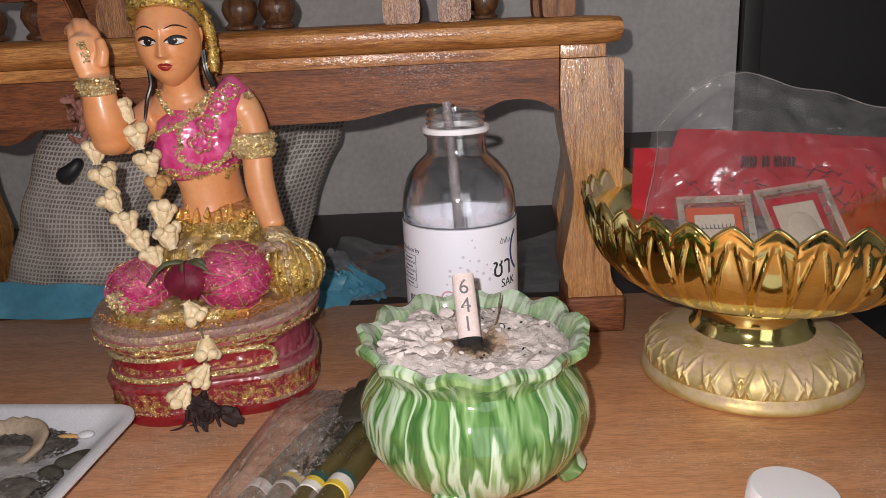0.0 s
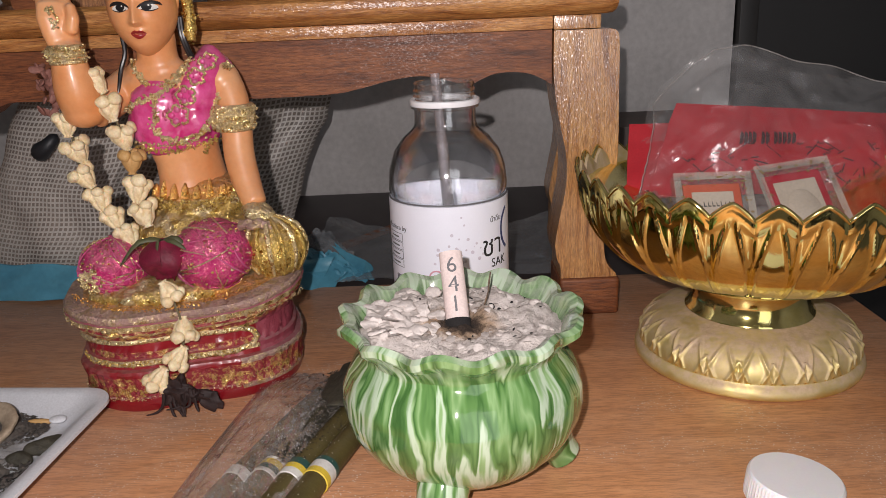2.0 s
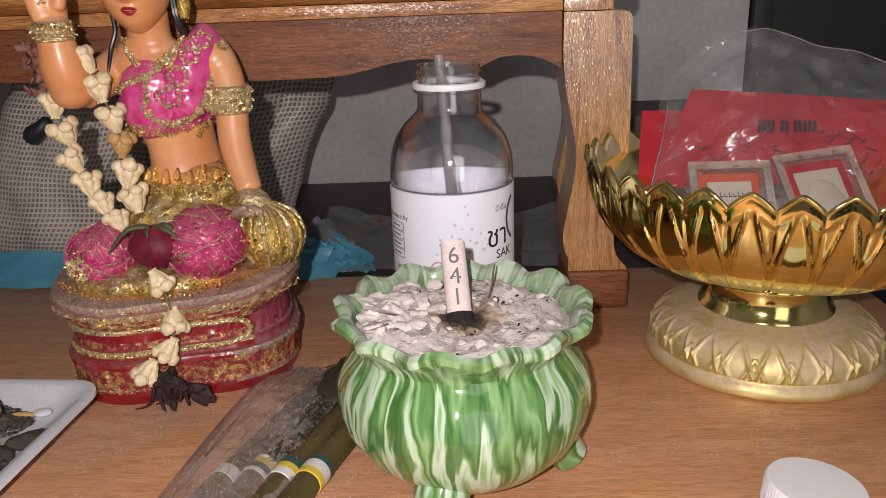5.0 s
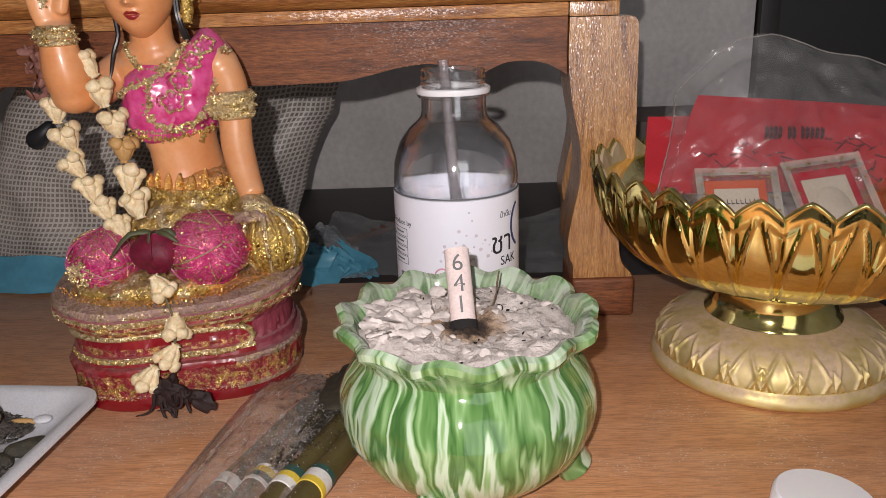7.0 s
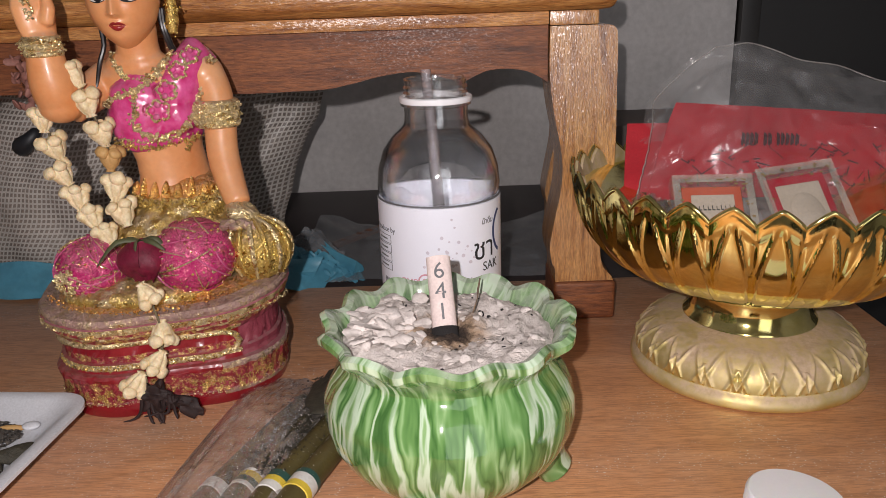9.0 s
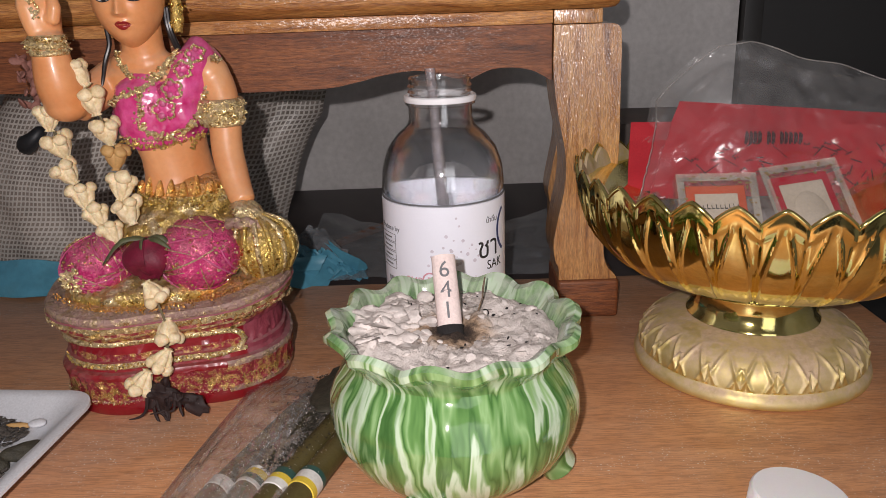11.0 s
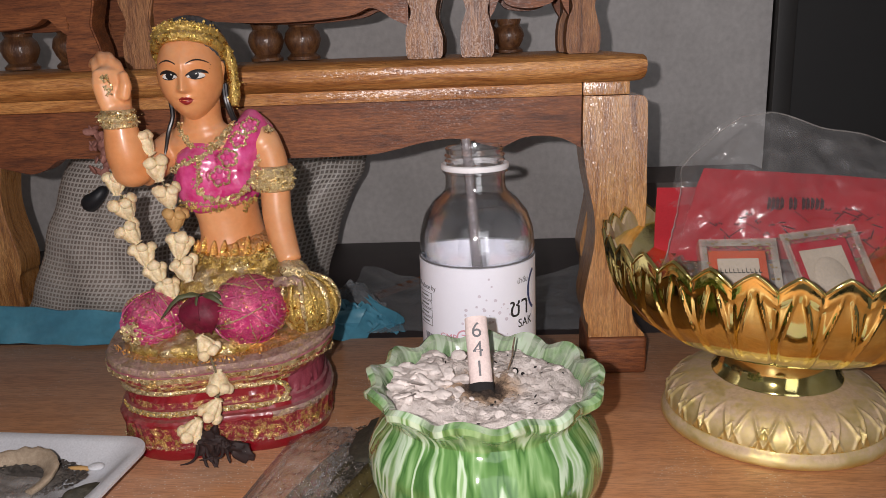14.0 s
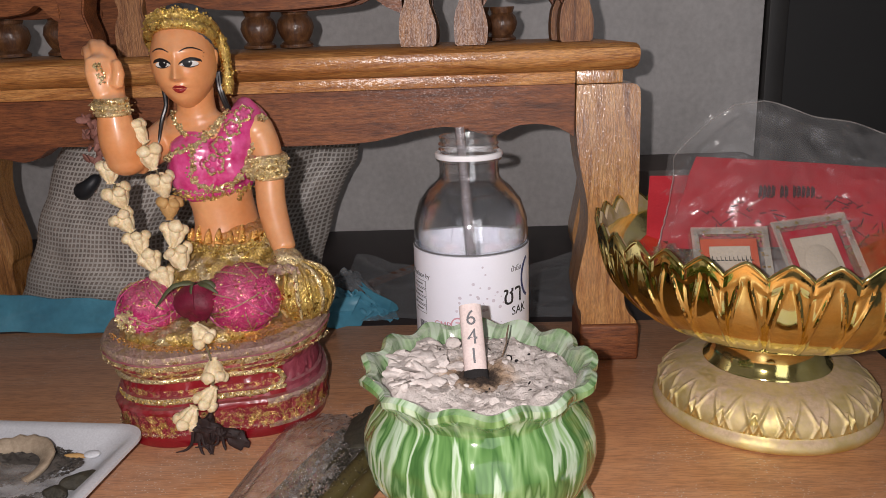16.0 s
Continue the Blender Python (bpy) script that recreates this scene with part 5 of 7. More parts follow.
part("seal_ring", lathe([(0.0185, 0.1567), (0.0196, 0.1567), (0.0200, 0.1577), (0.0199, 0.1596), (0.0190, 0.1601), (0.0180, 0.1597)], (WX, WY, 0.0), 64, closed=True), RING, bottle, "white torn seal ring")
straw = thing("drinking_straw", (WX, WY, 0.006), "clear pinkish drinking straw standing in the bottle", "straw")
bm = bmesh.new()
p0, p1 = Vector((WX + 0.006, WY - 0.006, 0.0065)), Vector((WX - 0.0050, WY + 0.004, 0.1735))
ax = (p1 - p0).normalized()
sx = ax.orthogonal().normalized()
sy = ax.cross(sx)
rr = []
for s, r in ((0, 0.0031), (1, 0.0031), (1, 0.0028), (0, 0.0028)):
    rr.append([bm.verts.new(p0.lerp(p1, s) + r * (sx * math.cos(2 * math.pi * i / 20) + sy * math.sin(2 * math.pi * i / 20))) for i in range(20)])
for k in range(4):
    p, q = rr[k], rr[(k + 1) % 4]
    for i in range(20):
        bm.faces.new((p[i], p[(i + 1) % 20], q[(i + 1) % 20], q[i]))
part("straw_tube", bm, STRAW, straw)

# screw cap lying in front
cap = thing("bottle_cap", (0.1530, 0.3005, 0.0), "white ribbed plastic screw cap lying on the table", "cap")
bm = lathe([(0.0, 0.0005), (0.0190, 0.0), (0.0196, 0.0008), (0.0196, 0.0106), (0.0193, 0.0117), (0.0186, 0.0123), (0.0, 0.0124)], (0, 0, 0), 240, lambda a, k, r, z: (r + (0.00025 * math.sin(a * 72) if 1 < k < 4 else 0), z))
moved(bm, pose(0.1530, 0.3005, 0.0018, 0, 5, 0))
part("cap_body", bm, WHITE_CAP, cap)


# ---------------------------------------------------------------- foam tray with scraps
tray = thing("foam_tray", (-0.27, 0.34, 0.0), "white foam tray holding dusty dark scraps", "tray")
TW, TD = 0.195, 0.135


def tray_ring(w, d, z, rc):
    pts = []
    for cx, cy, a0 in ((w / 2 - rc, d / 2 - rc, 0), (-w / 2 + rc, d / 2 - rc, 90), (-w / 2 + rc, -d / 2 + rc, 180), (w / 2 - rc, -d / 2 + rc, 270)):
        for k in range(9):
            a = radians(a0 + 90 * k / 8)
            pts.append((cx + rc * math.cos(a), cy + rc * math.sin(a), z))
    return pts


bm = bmesh.new()
layers = [(TW - 0.040, TD - 0.040, 0.0, 0.012), (TW - 0.036, TD - 0.036, 0.0005, 0.014), (TW - 0.010, TD - 0.010, 0.0115, 0.016), (TW, TD, 0.0125, 0.018), (TW, TD, 0.0145, 0.018), (TW - 0.006, TD - 0.006, 0.0150, 0.017), (TW - 0.014, TD - 0.014, 0.0135, 0.016), (TW - 0.036, TD - 0.036, 0.0048, 0.013), (TW - 0.044, TD - 0.044, 0.0034, 0.011)]
TRAY_M = pose(-0.2785, 0.3500, 0.0, 0, 0, 0) @ pose(0, 0, 0, 0, 0, -5.0)
rings = [[bm.verts.new(TRAY_M @ Vector(p)) for p in tray_ring(*l)] for l in layers]
for p, q in zip(rings, rings[1:]):
    for i in range(len(p)):
        bm.faces.new((p[i], p[(i + 1) % len(p)], q[(i + 1) % len(p)], q[i]))
bm.faces.new(rings[0][::-1])
bm.faces.new(rings[-1])
part("tray_body", bm, FOAM, tray)


def scrap(name, at, size, material, label, turn=(0, 0, 0), rough=0.002, category="scrap"):
    bm = blob((0, 0, 0), size, 0, None, turn, rough, 180, 28, 18)
    low = min(v.co.z for v in bm.verts)
    bmesh.ops.translate(bm, verts=bm.verts, vec=(at[0], at[1], at[2] - low))
    return tagged(part(name, bm, material), label, category)


scrap("leaf_litter", (-0.250, 0.378, 0.0036), (0.038, 0.019, 0.0030), DUSTY, "dusty dark shredded leaves heaped in the foam tray", (0, 0, -4), 0.005)
scrap("leaf_litter", (-0.232, 0.325, 0.0036), (0.030, 0.018, 0.0030), DUSTY, "flat layer of dusty dark scraps in the foam tray", (0, 0, 30), 0.004)
def in_oval(cx, cy, a, b, turn, z0, z1):
    def spot(r):
        k, q = math.sqrt(r.random()), r.uniform(0, 2 * math.pi)
        x, y = a * k * math.cos(q), b * k * math.sin(q)
        t = radians(turn)
        return (cx + x * math.cos(t) - y * math.sin(t), cy + x * math.sin(t) + y * math.cos(t), z0 + (z1 - z0) * (1 - k) + r.uniform(0, 0.001))
    return spot


tagged(part("leaf_shreds", flakes(2400, in_oval(-0.248, 0.380, 0.044, 0.021, -4, 0.0065, 0.0125), 0.0011, 51), DUSTY), "dusty dark leaf shreds heaped in the foam tray", "leaves", kind="stuff")
tagged(part("leaf_shreds", flakes(1500, in_oval(-0.225, 0.325, 0.036, 0.020, 38, 0.0060, 0.0085), 0.0011, 52), DUSTY), "dusty dark leaf shreds spread in the foam tray", "leaves", kind="stuff")
curl = smooth_line([(-0.262, 0.378, 0.0135), (-0.246, 0.387, 0.015), (-0.230, 0.386, 0.015), (-0.2205, 0.376, 0.0135), (-0.2205, 0.366, 0.011), (-0.2255, 0.358, 0.009)], 5)
tagged(part("curled_peel", tube(curl, [0.003] + [0.0050 * (1 + 0.25 * noise.noise((k * 0.9, 1, 2))) for k in range(len(curl) - 2)] + [0.002], 14, 0, None, 0.42), BONE), "pale dried curled peel lying on the leaves", "peel")
tagged(part("peel_scrap", tube([(-0.237, 0.352, 0.0075), (-0.2385, 0.346, 0.0075), (-0.236, 0.340, 0.0065)], [0.002, 0.0032, 0.0025], 10), BONE), "short pale dried scrap in the tray", "peel")
scrap("dark_seed", (-0.1955, 0.3605, 0.0036), (0.0105, 0.0048, 0.0042), HERB, "dark wrinkled dried seed pod in the tray", (0, 0, 34), 0.0024, "seed")
scrap("dark_seed", (-0.2045, 0.3510, 0.0036), (0.0066, 0.0042, 0.0036), HERB, "dark wrinkled dried seed in the tray", (0, 0, 10), 0.0022, "seed")
scrap("dark_strip", (-0.210, 0.330, 0.0036), (0.0170, 0.0030, 0.0020), CHAR, "narrow black dried strip in the tray", (0, 0, 42), 0.0015, "strip")
scrap("dark_strip", (-0.198, 0.318, 0.0036), (0.0120, 0.0026, 0.0018), CHAR, "narrow black dried strip in the tray", (0, 0, 50), 0.0012, "strip")
scrap("brown_chip", (-0.2110, 0.3865, 0.0060), (0.0062, 0.0016, 0.0014), PETAL_OLD, "small orange-brown wood chip in the tray", (0, 8, 8), 0.0005, "chip")
scrap("white_pebble", (-0.2025, 0.3880, 0.0060), (0.0046, 0.0036, 0.0018), FOAM, "small white foam crumb in the tray", (0, 0, 0), 0.0004, "crumb")
# clear film over the scraps
bm = sheet(lambda u, v: TRAY_M @ Vector((-0.068 + 0.139 * u, -0.040 + 0.066 * v, 0.0125 + 0.0030 * noise.noise((u * 7, v * 5, 2)) + 0.0012 * noise.noise((u * 25, v * 20, 4)) - 0.006 * (abs(2 * u - 1) ** 4))), 60, 40)
tagged(part("cling_film", bm, FILM_DUSTY), "clear dusty film over the scraps in the tray", "plastic film")


# ---------------------------------------------------------------- cigars in a plastic pouch
AX = Vector((0.315, 0.949, 0)).normalized()
SX = Vector((AX.y, -AX.x, 0))
C0 = Vector((-0.0640, 0.3310, 0.0))


def along(s, w, z):
    p = C0 + AX * s + SX * w
    return Vector((p.x, p.y, z))


def cigar(s_end, w, z, r, order, label):
    t = thing("cigar", along(s_end, w, z), label, "cigar", "cigars in the pouch")
    roll = part("roll", tube([along(s_end - 0.085, w - 0.002, z), along(s_end - 0.05, w, z), along(s_end, w, z), along(s_end + 0.060, w + 0.001, z), along(s_end + 0.085, w + 0.002, z)], [r * 0.9, r * 0.97, r, r * 0.95, r * 0.8], 24), CIGAR, t)
    pos = s_end - 0.002
    for wd, m in [(0.8 * a, c) for a, c in order]:
        part("band", tube([along(pos, w, z), along(pos + wd, w, z)], [r + 0.0005, r + 0.0005], 28), m, roll)
        pos += wd + 0.0001
    return t


O1 = [(0.0022, BAND_W), (0.0042, BAND_G), (0.0046, BAND_Y), (0.0022, BAND_W)]
O2 = [(0.0052, BAND_W), (0.0044, BAND_Y), (0.0052, BAND_G)]
O3 = [(0.0044, BAND_Y), (0.0068, BAND_W), (0.0038, BAND_G)]
cigar(-0.009, -0.0124, 0.0066, 0.0062, O1, "olive cigar with a yellow, green and white paper band")
cigar(-0.008, -0.0002, 0.0066, 0.0062, O2, "olive cigar with a white, yellow and green paper band")
cigar(-0.004, 0.0112, 0.0066, 0.0062, O3, "olive cigar with a yellow, white and green paper band")
cigar(-0.014, -0.0250, 0.0064, 0.0060, [(0.0075, BAND_W)], "olive cigar with a torn white paper band")
scrap("shredded_leaf", (-0.0420, 0.402, 0.0120), (0.016, 0.030, 0.0035), HERB, "dark shredded leaves packed in the plastic pouch", (0, 0, -18), 0.004, "leaves")
tagged(part("leaf_shreds", flakes(4600, lambda r: along(r.uniform(-0.002, 0.090), r.gauss(-0.011, 0.0060), 0.0112 + r.uniform(0, 0.0018)), 0.0006, 31), HERB), "dark shredded leaves lying on the cigars in the pouch", "leaves", kind="stuff")
# pale specks: some dust, some painted glints of the creased film
bm = bmesh.new()
rnd = random.Random(21)
for k in range(1300):
    s, w = rnd.uniform(-0.06, 0.095), rnd.gauss(-0.018, 0.020)
    p = along(s, w, 0.0150 + rnd.uniform(0, 0.0015))
    q = rnd.uniform(0.00005, 0.00023)
    blob(p, (q, q, q), 0, bm, (0, 0, 0), 0, 1, 5, 4)
tagged(part("dust_and_glint_specks", bm, plain("pale_grain", (0.75, 0.72, 0.66), rough=0.3)), "pale dust grains and specks painted for the film's glints on the plastic pouch", "dust", kind="stuff")


def pouch_top(u, v):
    """The pouch's upper film: a slack four-sided sheet, raised over the cigars."""
    near = Vector((-0.1305, 0.240, 0)).lerp(Vector((-0.0660, 0.240, 0)), u)
    far = Vector((-0.0965, 0.446, 0)).lerp(Vector((-0.0280, 0.430, 0)), u)
    p = near.lerp(far, v)
    p.x -= 0.003 * math.sin(3 * v)
    z = 0.0020 + 0.0132 * (math.sin(math.pi * min(1, max(0, 0.08 + 0.90 * u))) ** 0.5) * min(1.0, (1.02 - v) * 4.5) + 0.0016 * noise.noise((u * 9, v * 12, 2)) + 0.0009 * noise.noise((u * 30, v * 40, 5)) - 0.0016 * (1 - abs(noise.noise((u * 11 + v * 5, v * 9, 12)))) ** 6
    if u < 0.16:
        z = min(z, 0.003 + 0.004 * u / 0.16)
    return Vector((p.x, p.y, max(z, 0.0006)))


pouch = thing("plastic_pouch", along(0.0, -0.01, 0.0), "clear dusty plastic pouch holding cigars, lying on the table", "pouch")
part("top_film", sheet(pouch_top, 60, 110), FILM_CLEAR, pouch)
for u0, u1 in ((0.0, 0.045), (0.955, 1.0)):
    part("side_seam", sheet(lambda u, v: pouch_top(u0 + (u1 - u0) * u, v) + Vector((0, 0, 0.0004)), 3, 90), FILM, pouch, "creased side seam")


# ---------------------------------------------------------------- statue of a seated figure, one plain shape
SLOTS = [SKIN, MAGENTA, MAGENTA_NET, GLIT, GLIT_PALE, GLIT_RED, GLIT_DULL, BASE_RED, BASE_ROSE, HAIR, BLACK_PAINT, WHITE_PAINT, LIP_RED, PINK_PALE, GLIT_ORANGE]
S_SKIN, S_MAG, S_NET, S_GOLD, S_PALE, S_GRED, S_DULL, S_RED, S_ROSE, S_HAIR, S_BLK, S_WHT, S_LIP, S_PPK, S_ORG = range(15)
st = bmesh.new()
CX, CY = -0.1470, 0.4610


def melted(bm, voxel, rounds, slot):
    """Joins closed lumps into one skin with soft joints, as a cast figure has them."""
    me = bpy.data.meshes.new("tmp")
    bm.to_mesh(me)
    bm.free()
    ob = new("tmp", me)
    rm = ob.modifiers.new("skin", "REMESH")
    rm.mode, rm.voxel_size = "VOXEL", voxel
    sm = ob.modifiers.new("soft", "SMOOTH")
    sm.factor, sm.iterations = 0.5, rounds
    bpy.context.view_layer.update()
    res = bpy.data.meshes.new_from_object(ob.evaluated_get(bpy.context.evaluated_depsgraph_get()))
    bpy.data.objects.remove(ob)
    out = bmesh.new()
    out.from_mesh(res)
    for f in out.faces:
        f.material_index = slot
    return out, res


def cast_on(spots, x, z):
    """The front of a lump at a place: there things are laid on it."""
    near = spots[(np.abs(spots[:, 0] - x) < 0.0013) & (np.abs(spots[:, 2] - z) < 0.0013)]
    return float(near[:, 1].min()) if len(near) else None


ICO = bmesh.new()
bmesh.ops.create_icosphere(ICO, subdivisions=1, radius=1)
ICO_V = [v.co.copy() for v in ICO.verts]
ICO_F = [[v.index for v in f.verts] for f in ICO.faces]
ICO.free()
crumb_rnd = random.Random(314)


def crumb(at, size, slot):
    """One grain of glitter paste."""
    rr = crumb_rnd
    m = pose(*at, rr.uniform(0, 360), rr.uniform(0, 360), 0)
    vs = [st.verts.new(m @ Vector((c.x * size * rr.uniform(0.7, 1.3), c.y * size * rr.uniform(0.6, 1.2), c.z * size * 0.7))) for c in ICO_V]
    for f in ICO_F:
        st.faces.new([vs[i] for i in f]).material_index = slot


def paste(pts, width, slot, size=0.0010, step=0.00055, per=3):
    """A trail of glitter paste: grains strewn along a line."""
    line = smooth_line(pts, 8)
    for a, b in zip(line, line[1:]):
        n = max(1, int((b - a).length / step))
        for k in range(n):
            p = a.lerp(b, k / n)
            for j in range(per):
                o = Vector((crumb_rnd.gauss(0, width * 0.42), crumb_rnd.gauss(0, 0.00035), crumb_rnd.gauss(0, width * 0.42)))
                crumb(p + o, size * crumb_rnd.uniform(0.55, 1.25), slot)


def oval(a, k, z):
    """The base's rounded outline, a little waisted at the front."""
    ca, sa = math.cos(a), math.sin(a)
    e = 0.74
    x = 0.0640 * math.copysign(abs(ca) ** e, ca)
    y = 0.0540 * math.copysign(abs(sa) ** e, sa)
    if sa < 0:
        y += 0.0035 * math.exp(-((ca + 0.05) / 0.25) ** 2)
    x, y = x * k, y * k
    t = radians(15)
    return Vector((CX + x * math.cos(t) - y * math.sin(t), CY + x * math.sin(t) + y * math.cos(t), z))


N = 260
base_rows = [(0.0, 0.950, S_RED), (0.001, 0.965, S_RED), (0.0058, 0.972, S_RED), (0.0062, 0.985, S_DULL), (0.0085, 0.992, S_DULL), (0.0092, 0.982, S_GRED), (0.0130, 0.980, S_GRED), (0.0170, 0.985, S_GRED), (0.0215, 0.998, S_GRED), (0.0235, 1.010, S_DULL), (0.0250, 0.992, S_DULL), (0.0256, 0.945, S_RED), (0.0282, 0.935, S_RED), (0.0286, 0.955, S_PALE), (0.0310, 0.955, S_PALE), (0.0316, 0.928, S_RED), (0.0330, 0.922, S_GRED), (0.0355, 0.928, S_GRED), (0.0378, 0.920, S_RED), (0.0415, 0.925, S_RED), (0.0420, 0.955, S_PALE), (0.0440, 0.975, S_PALE), (0.0446, 0.985, S_GRED)]
base_rows += [(0.0470, 1.020, S_GRED), (0.0485, 1.038, S_PALE), (0.0500, 1.036, S_GRED), (0.0515, 1.055, S_PALE), (0.0538, 1.064, S_PALE), (0.0545, 1.050, S_ROSE), (0.0553, 1.062, S_DULL), (0.0572, 1.064, S_DULL), (0.0588, 1.045, S_DULL), (0.0592, 0.985, S_DULL), (0.0598, 0.90, S_DULL), (0.0615, 0.70, S_ORG), (0.0630, 0.40, S_GOLD)]
rings = []
for z, k, mi in base_rows:
    ring = []
    for i in range(N):
        a = 2 * math.pi * i / N
        lift = max(0.0, min(1.0, (z - 0.030) / 0.016))
        wave = lift * (0.0052 * abs(math.cos(a)) ** 1.6 + 0.0022 * math.cos(a) - 0.0008)
        rel = 0.0
        if mi == S_GRED:
            # scrolls in low relief round the drum and under the ledge
            rel = 0.0011 * math.sin(a * 34 + 2.2 * math.sin(z * 700)) * math.sin(z * 900 + 1.3 * math.sin(a * 17)) + 0.0007 * noise.noise((math.cos(a) * 40, math.sin(a) * 40, z * 500))
        elif 0.006 < z < 0.058:
            rel = 0.0008 * noise.noise((math.cos(a) * 14, math.sin(a) * 14, z * 200))
        p = oval(a, k, z + wave + 0.0006 * noise.noise((math.cos(a) * 5, math.sin(a) * 5, z * 60)) * lift)
        ring.append(st.verts.new(p + Vector((math.cos(a), math.sin(a), 0)) * rel))
    rings.append(ring)
for (p, q, row) in zip(rings, rings[1:], base_rows[1:]):
    for i in range(N):
        f = st.faces.new((p[i], p[(i + 1) % N], q[(i + 1) % N], q[i]))
        f.material_index = row[2]
        a = (2 * math.pi * i / N) % (2 * math.pi)
        # the rose panel on the base's flank
        if 0.025 < row[0] < 0.0448 and (a > 5.22 or a < 1.2):
            f.material_index = S_ROSE
        if row[2] == S_DULL and row[0] < 0.026 and 3.3 < a < 5.0:
            f.material_index = S_RED
f = st.faces.new(rings[0][::-1])
f.material_index = S_RED
f = st.faces.new(rings[-1])
f.material_index = S_GOLD
# gold rope that frames the red panel, and paste along the rims
rope = [oval(radians(d), 0.950, 0.0290) for d in range(196, 292, 6)]
rope += [oval(radians(296), 0.955, 0.0315), oval(radians(299), 0.960, 0.0355), oval(radians(296), 0.965, 0.0400)]
rope += [oval(radians(d), 0.962, 0.0425) for d in range(290, 195, -6)]
tube(rope, [0.0017 * (1 + 0.25 * noise.noise((i * 0.7, 2, 5))) for i in range(len(rope))], 10, S_PALE, st)
paste([p + Vector((0, -0.0012, 0.0006)) for p in rope[:19]], 0.0016, S_GOLD, 0.0007, 0.0008, 2)
for d0, d1, k, z, slot in ((186, 330, 0.990, 0.0085, S_PALE), (186, 340, 1.066, 0.0512, S_PALE), (230, 325, 1.000, 0.0140, S_GOLD)):
    paste([oval(radians(d), k, z + (0.003 * abs(math.cos(radians(d))) ** 1.6 if z > 0.04 else 0)) for d in range(d0, d1, 8)], 0.0016 if z != 0.0140 else 0.0028, slot, 0.0005, 0.0012, 2)

# hips, lap and the skirt, one lump
b = blob((-0.140, 0.474, 0.080), (0.044, 0.036, 0.028))
blob((-0.1365, 0.475, 0.103), (0.0290, 0.0225, 0.0150), 0, b)
blob((-0.1345, 0.478, 0.112), (0.0250, 0.0200, 0.0075), 0, b)
tube([(-0.1800, 0.446, 0.0720), (-0.165, 0.462, 0.077), (-0.145, 0.475, 0.083)], [0.0140, 0.0190, 0.0220], 20, 0, b)
tube([(-0.1215, 0.444, 0.0770), (-0.133, 0.460, 0.082), (-0.142, 0.475, 0.085)], [0.0170, 0.0195, 0.0220], 20, 0, b)
blob((-0.150, 0.440, 0.0625), (0.046, 0.026, 0.0085), 0, b, (0, 0, 12))
b, res = melted(b, 0.0014, 5, S_GOLD)
bpy.data.meshes.remove(res)
for v in b.verts:
    n = v.normal
    fold = math.sin(v.co.x * 520 + 3 * math.sin(v.co.z * 160)) if v.co.z > 0.088 else 0
    v.co += n * (0.0014 * noise.noise(v.co * 150) + 0.0007 * noise.noise(v.co * 420) + 0.0006 * fold)
for f in b.faces:
    c = f.calc_center_median()
    if c.z > 0.1085 + 0.003 * noise.noise(c * 200) or (c.z < 0.068 + 0.004 * noise.noise(c * 120) and c.y > 0.425):
        f.material_index = S_ORG
    elif noise.noise(c * 90) > 0.22:
        f.material_index = S_PALE
merge(st, b)
# knees wrapped in raised thread
KNEES = (((-0.1800, 0.4400, 0.0760), 0.0188, 0.0225, 0.0165), ((-0.1225, 0.4370, 0.0815), 0.0220, 0.0235, 0.0195))
for at, rx, ry, rz in KNEES:
    blob(at, (rx, ry, rz), S_NET, st, (0, 0, 10), 0.0016, 190, 48, 32)
    kr = random.Random(int(-at[0] * 1e4))
    for k in range(34):
        # each thread is an arc of a tilted ring on the knee
        ax = Vector((kr.uniform(-1, 1), kr.uniform(-0.9, 0.1), kr.uniform(-1, 1))).normalized()
        e1 = ax.orthogonal().normalized()
        e2 = ax.cross(e1)
        lat = kr.uniform(-0.75, 0.75)
        c, a0, ln = math.sqrt(1 - lat * lat), kr.uniform(0, 6.28), kr.uniform(1.2, 3.2)
        pts = []
        for j in range(13):
            q = ax * lat + (e1 * math.cos(a0 + ln * j / 12) + e2 * math.sin(a0 + ln * j / 12)) * c
            pts.append((at[0] + q.x * (rx + 0.0008), at[1] + q.y * (ry + 0.0008), at[2] + q.z * (rz + 0.0008)))
        tube(pts, [0.00042 * kr.uniform(0.7, 1.3)] * 13, 5, (S_PPK, S_NET, S_PALE)[k % 3], st)
    for k in range(150):
        q = Vector((kr.gauss(0, 1), -abs(kr.gauss(0, 1)), kr.gauss(0.2, 1))).normalized()
        crumb((at[0] + q.x * (rx + 0.0006), at[1] + q.y * (ry + 0.0006), at[2] + q.z * (rz + 0.0006)), kr.uniform(0.0004, 0.0010), S_PALE if k % 3 else S_GOLD)
# a gold flower stuck on one knee, and ruffles along the lap
for k in range(90):
    a, r = crumb_rnd.uniform(0, 6.28), 0.0070 * math.sqrt(crumb_rnd.random())
    crumb((-0.1850 + r * math.cos(a), 0.4170 + 0.03 * r, 0.0745 + r * math.sin(a)), 0.0011, S_PALE)
paste([(-0.2000, 0.4260, 0.0640), (-0.1800, 0.4125, 0.0610), (-0.1550, 0.4085, 0.0600), (-0.1250, 0.4085, 0.0630), (-0.1000, 0.4200, 0.0670)], 0.0028, S_ORG, 0.0007, 0.0012, 2)

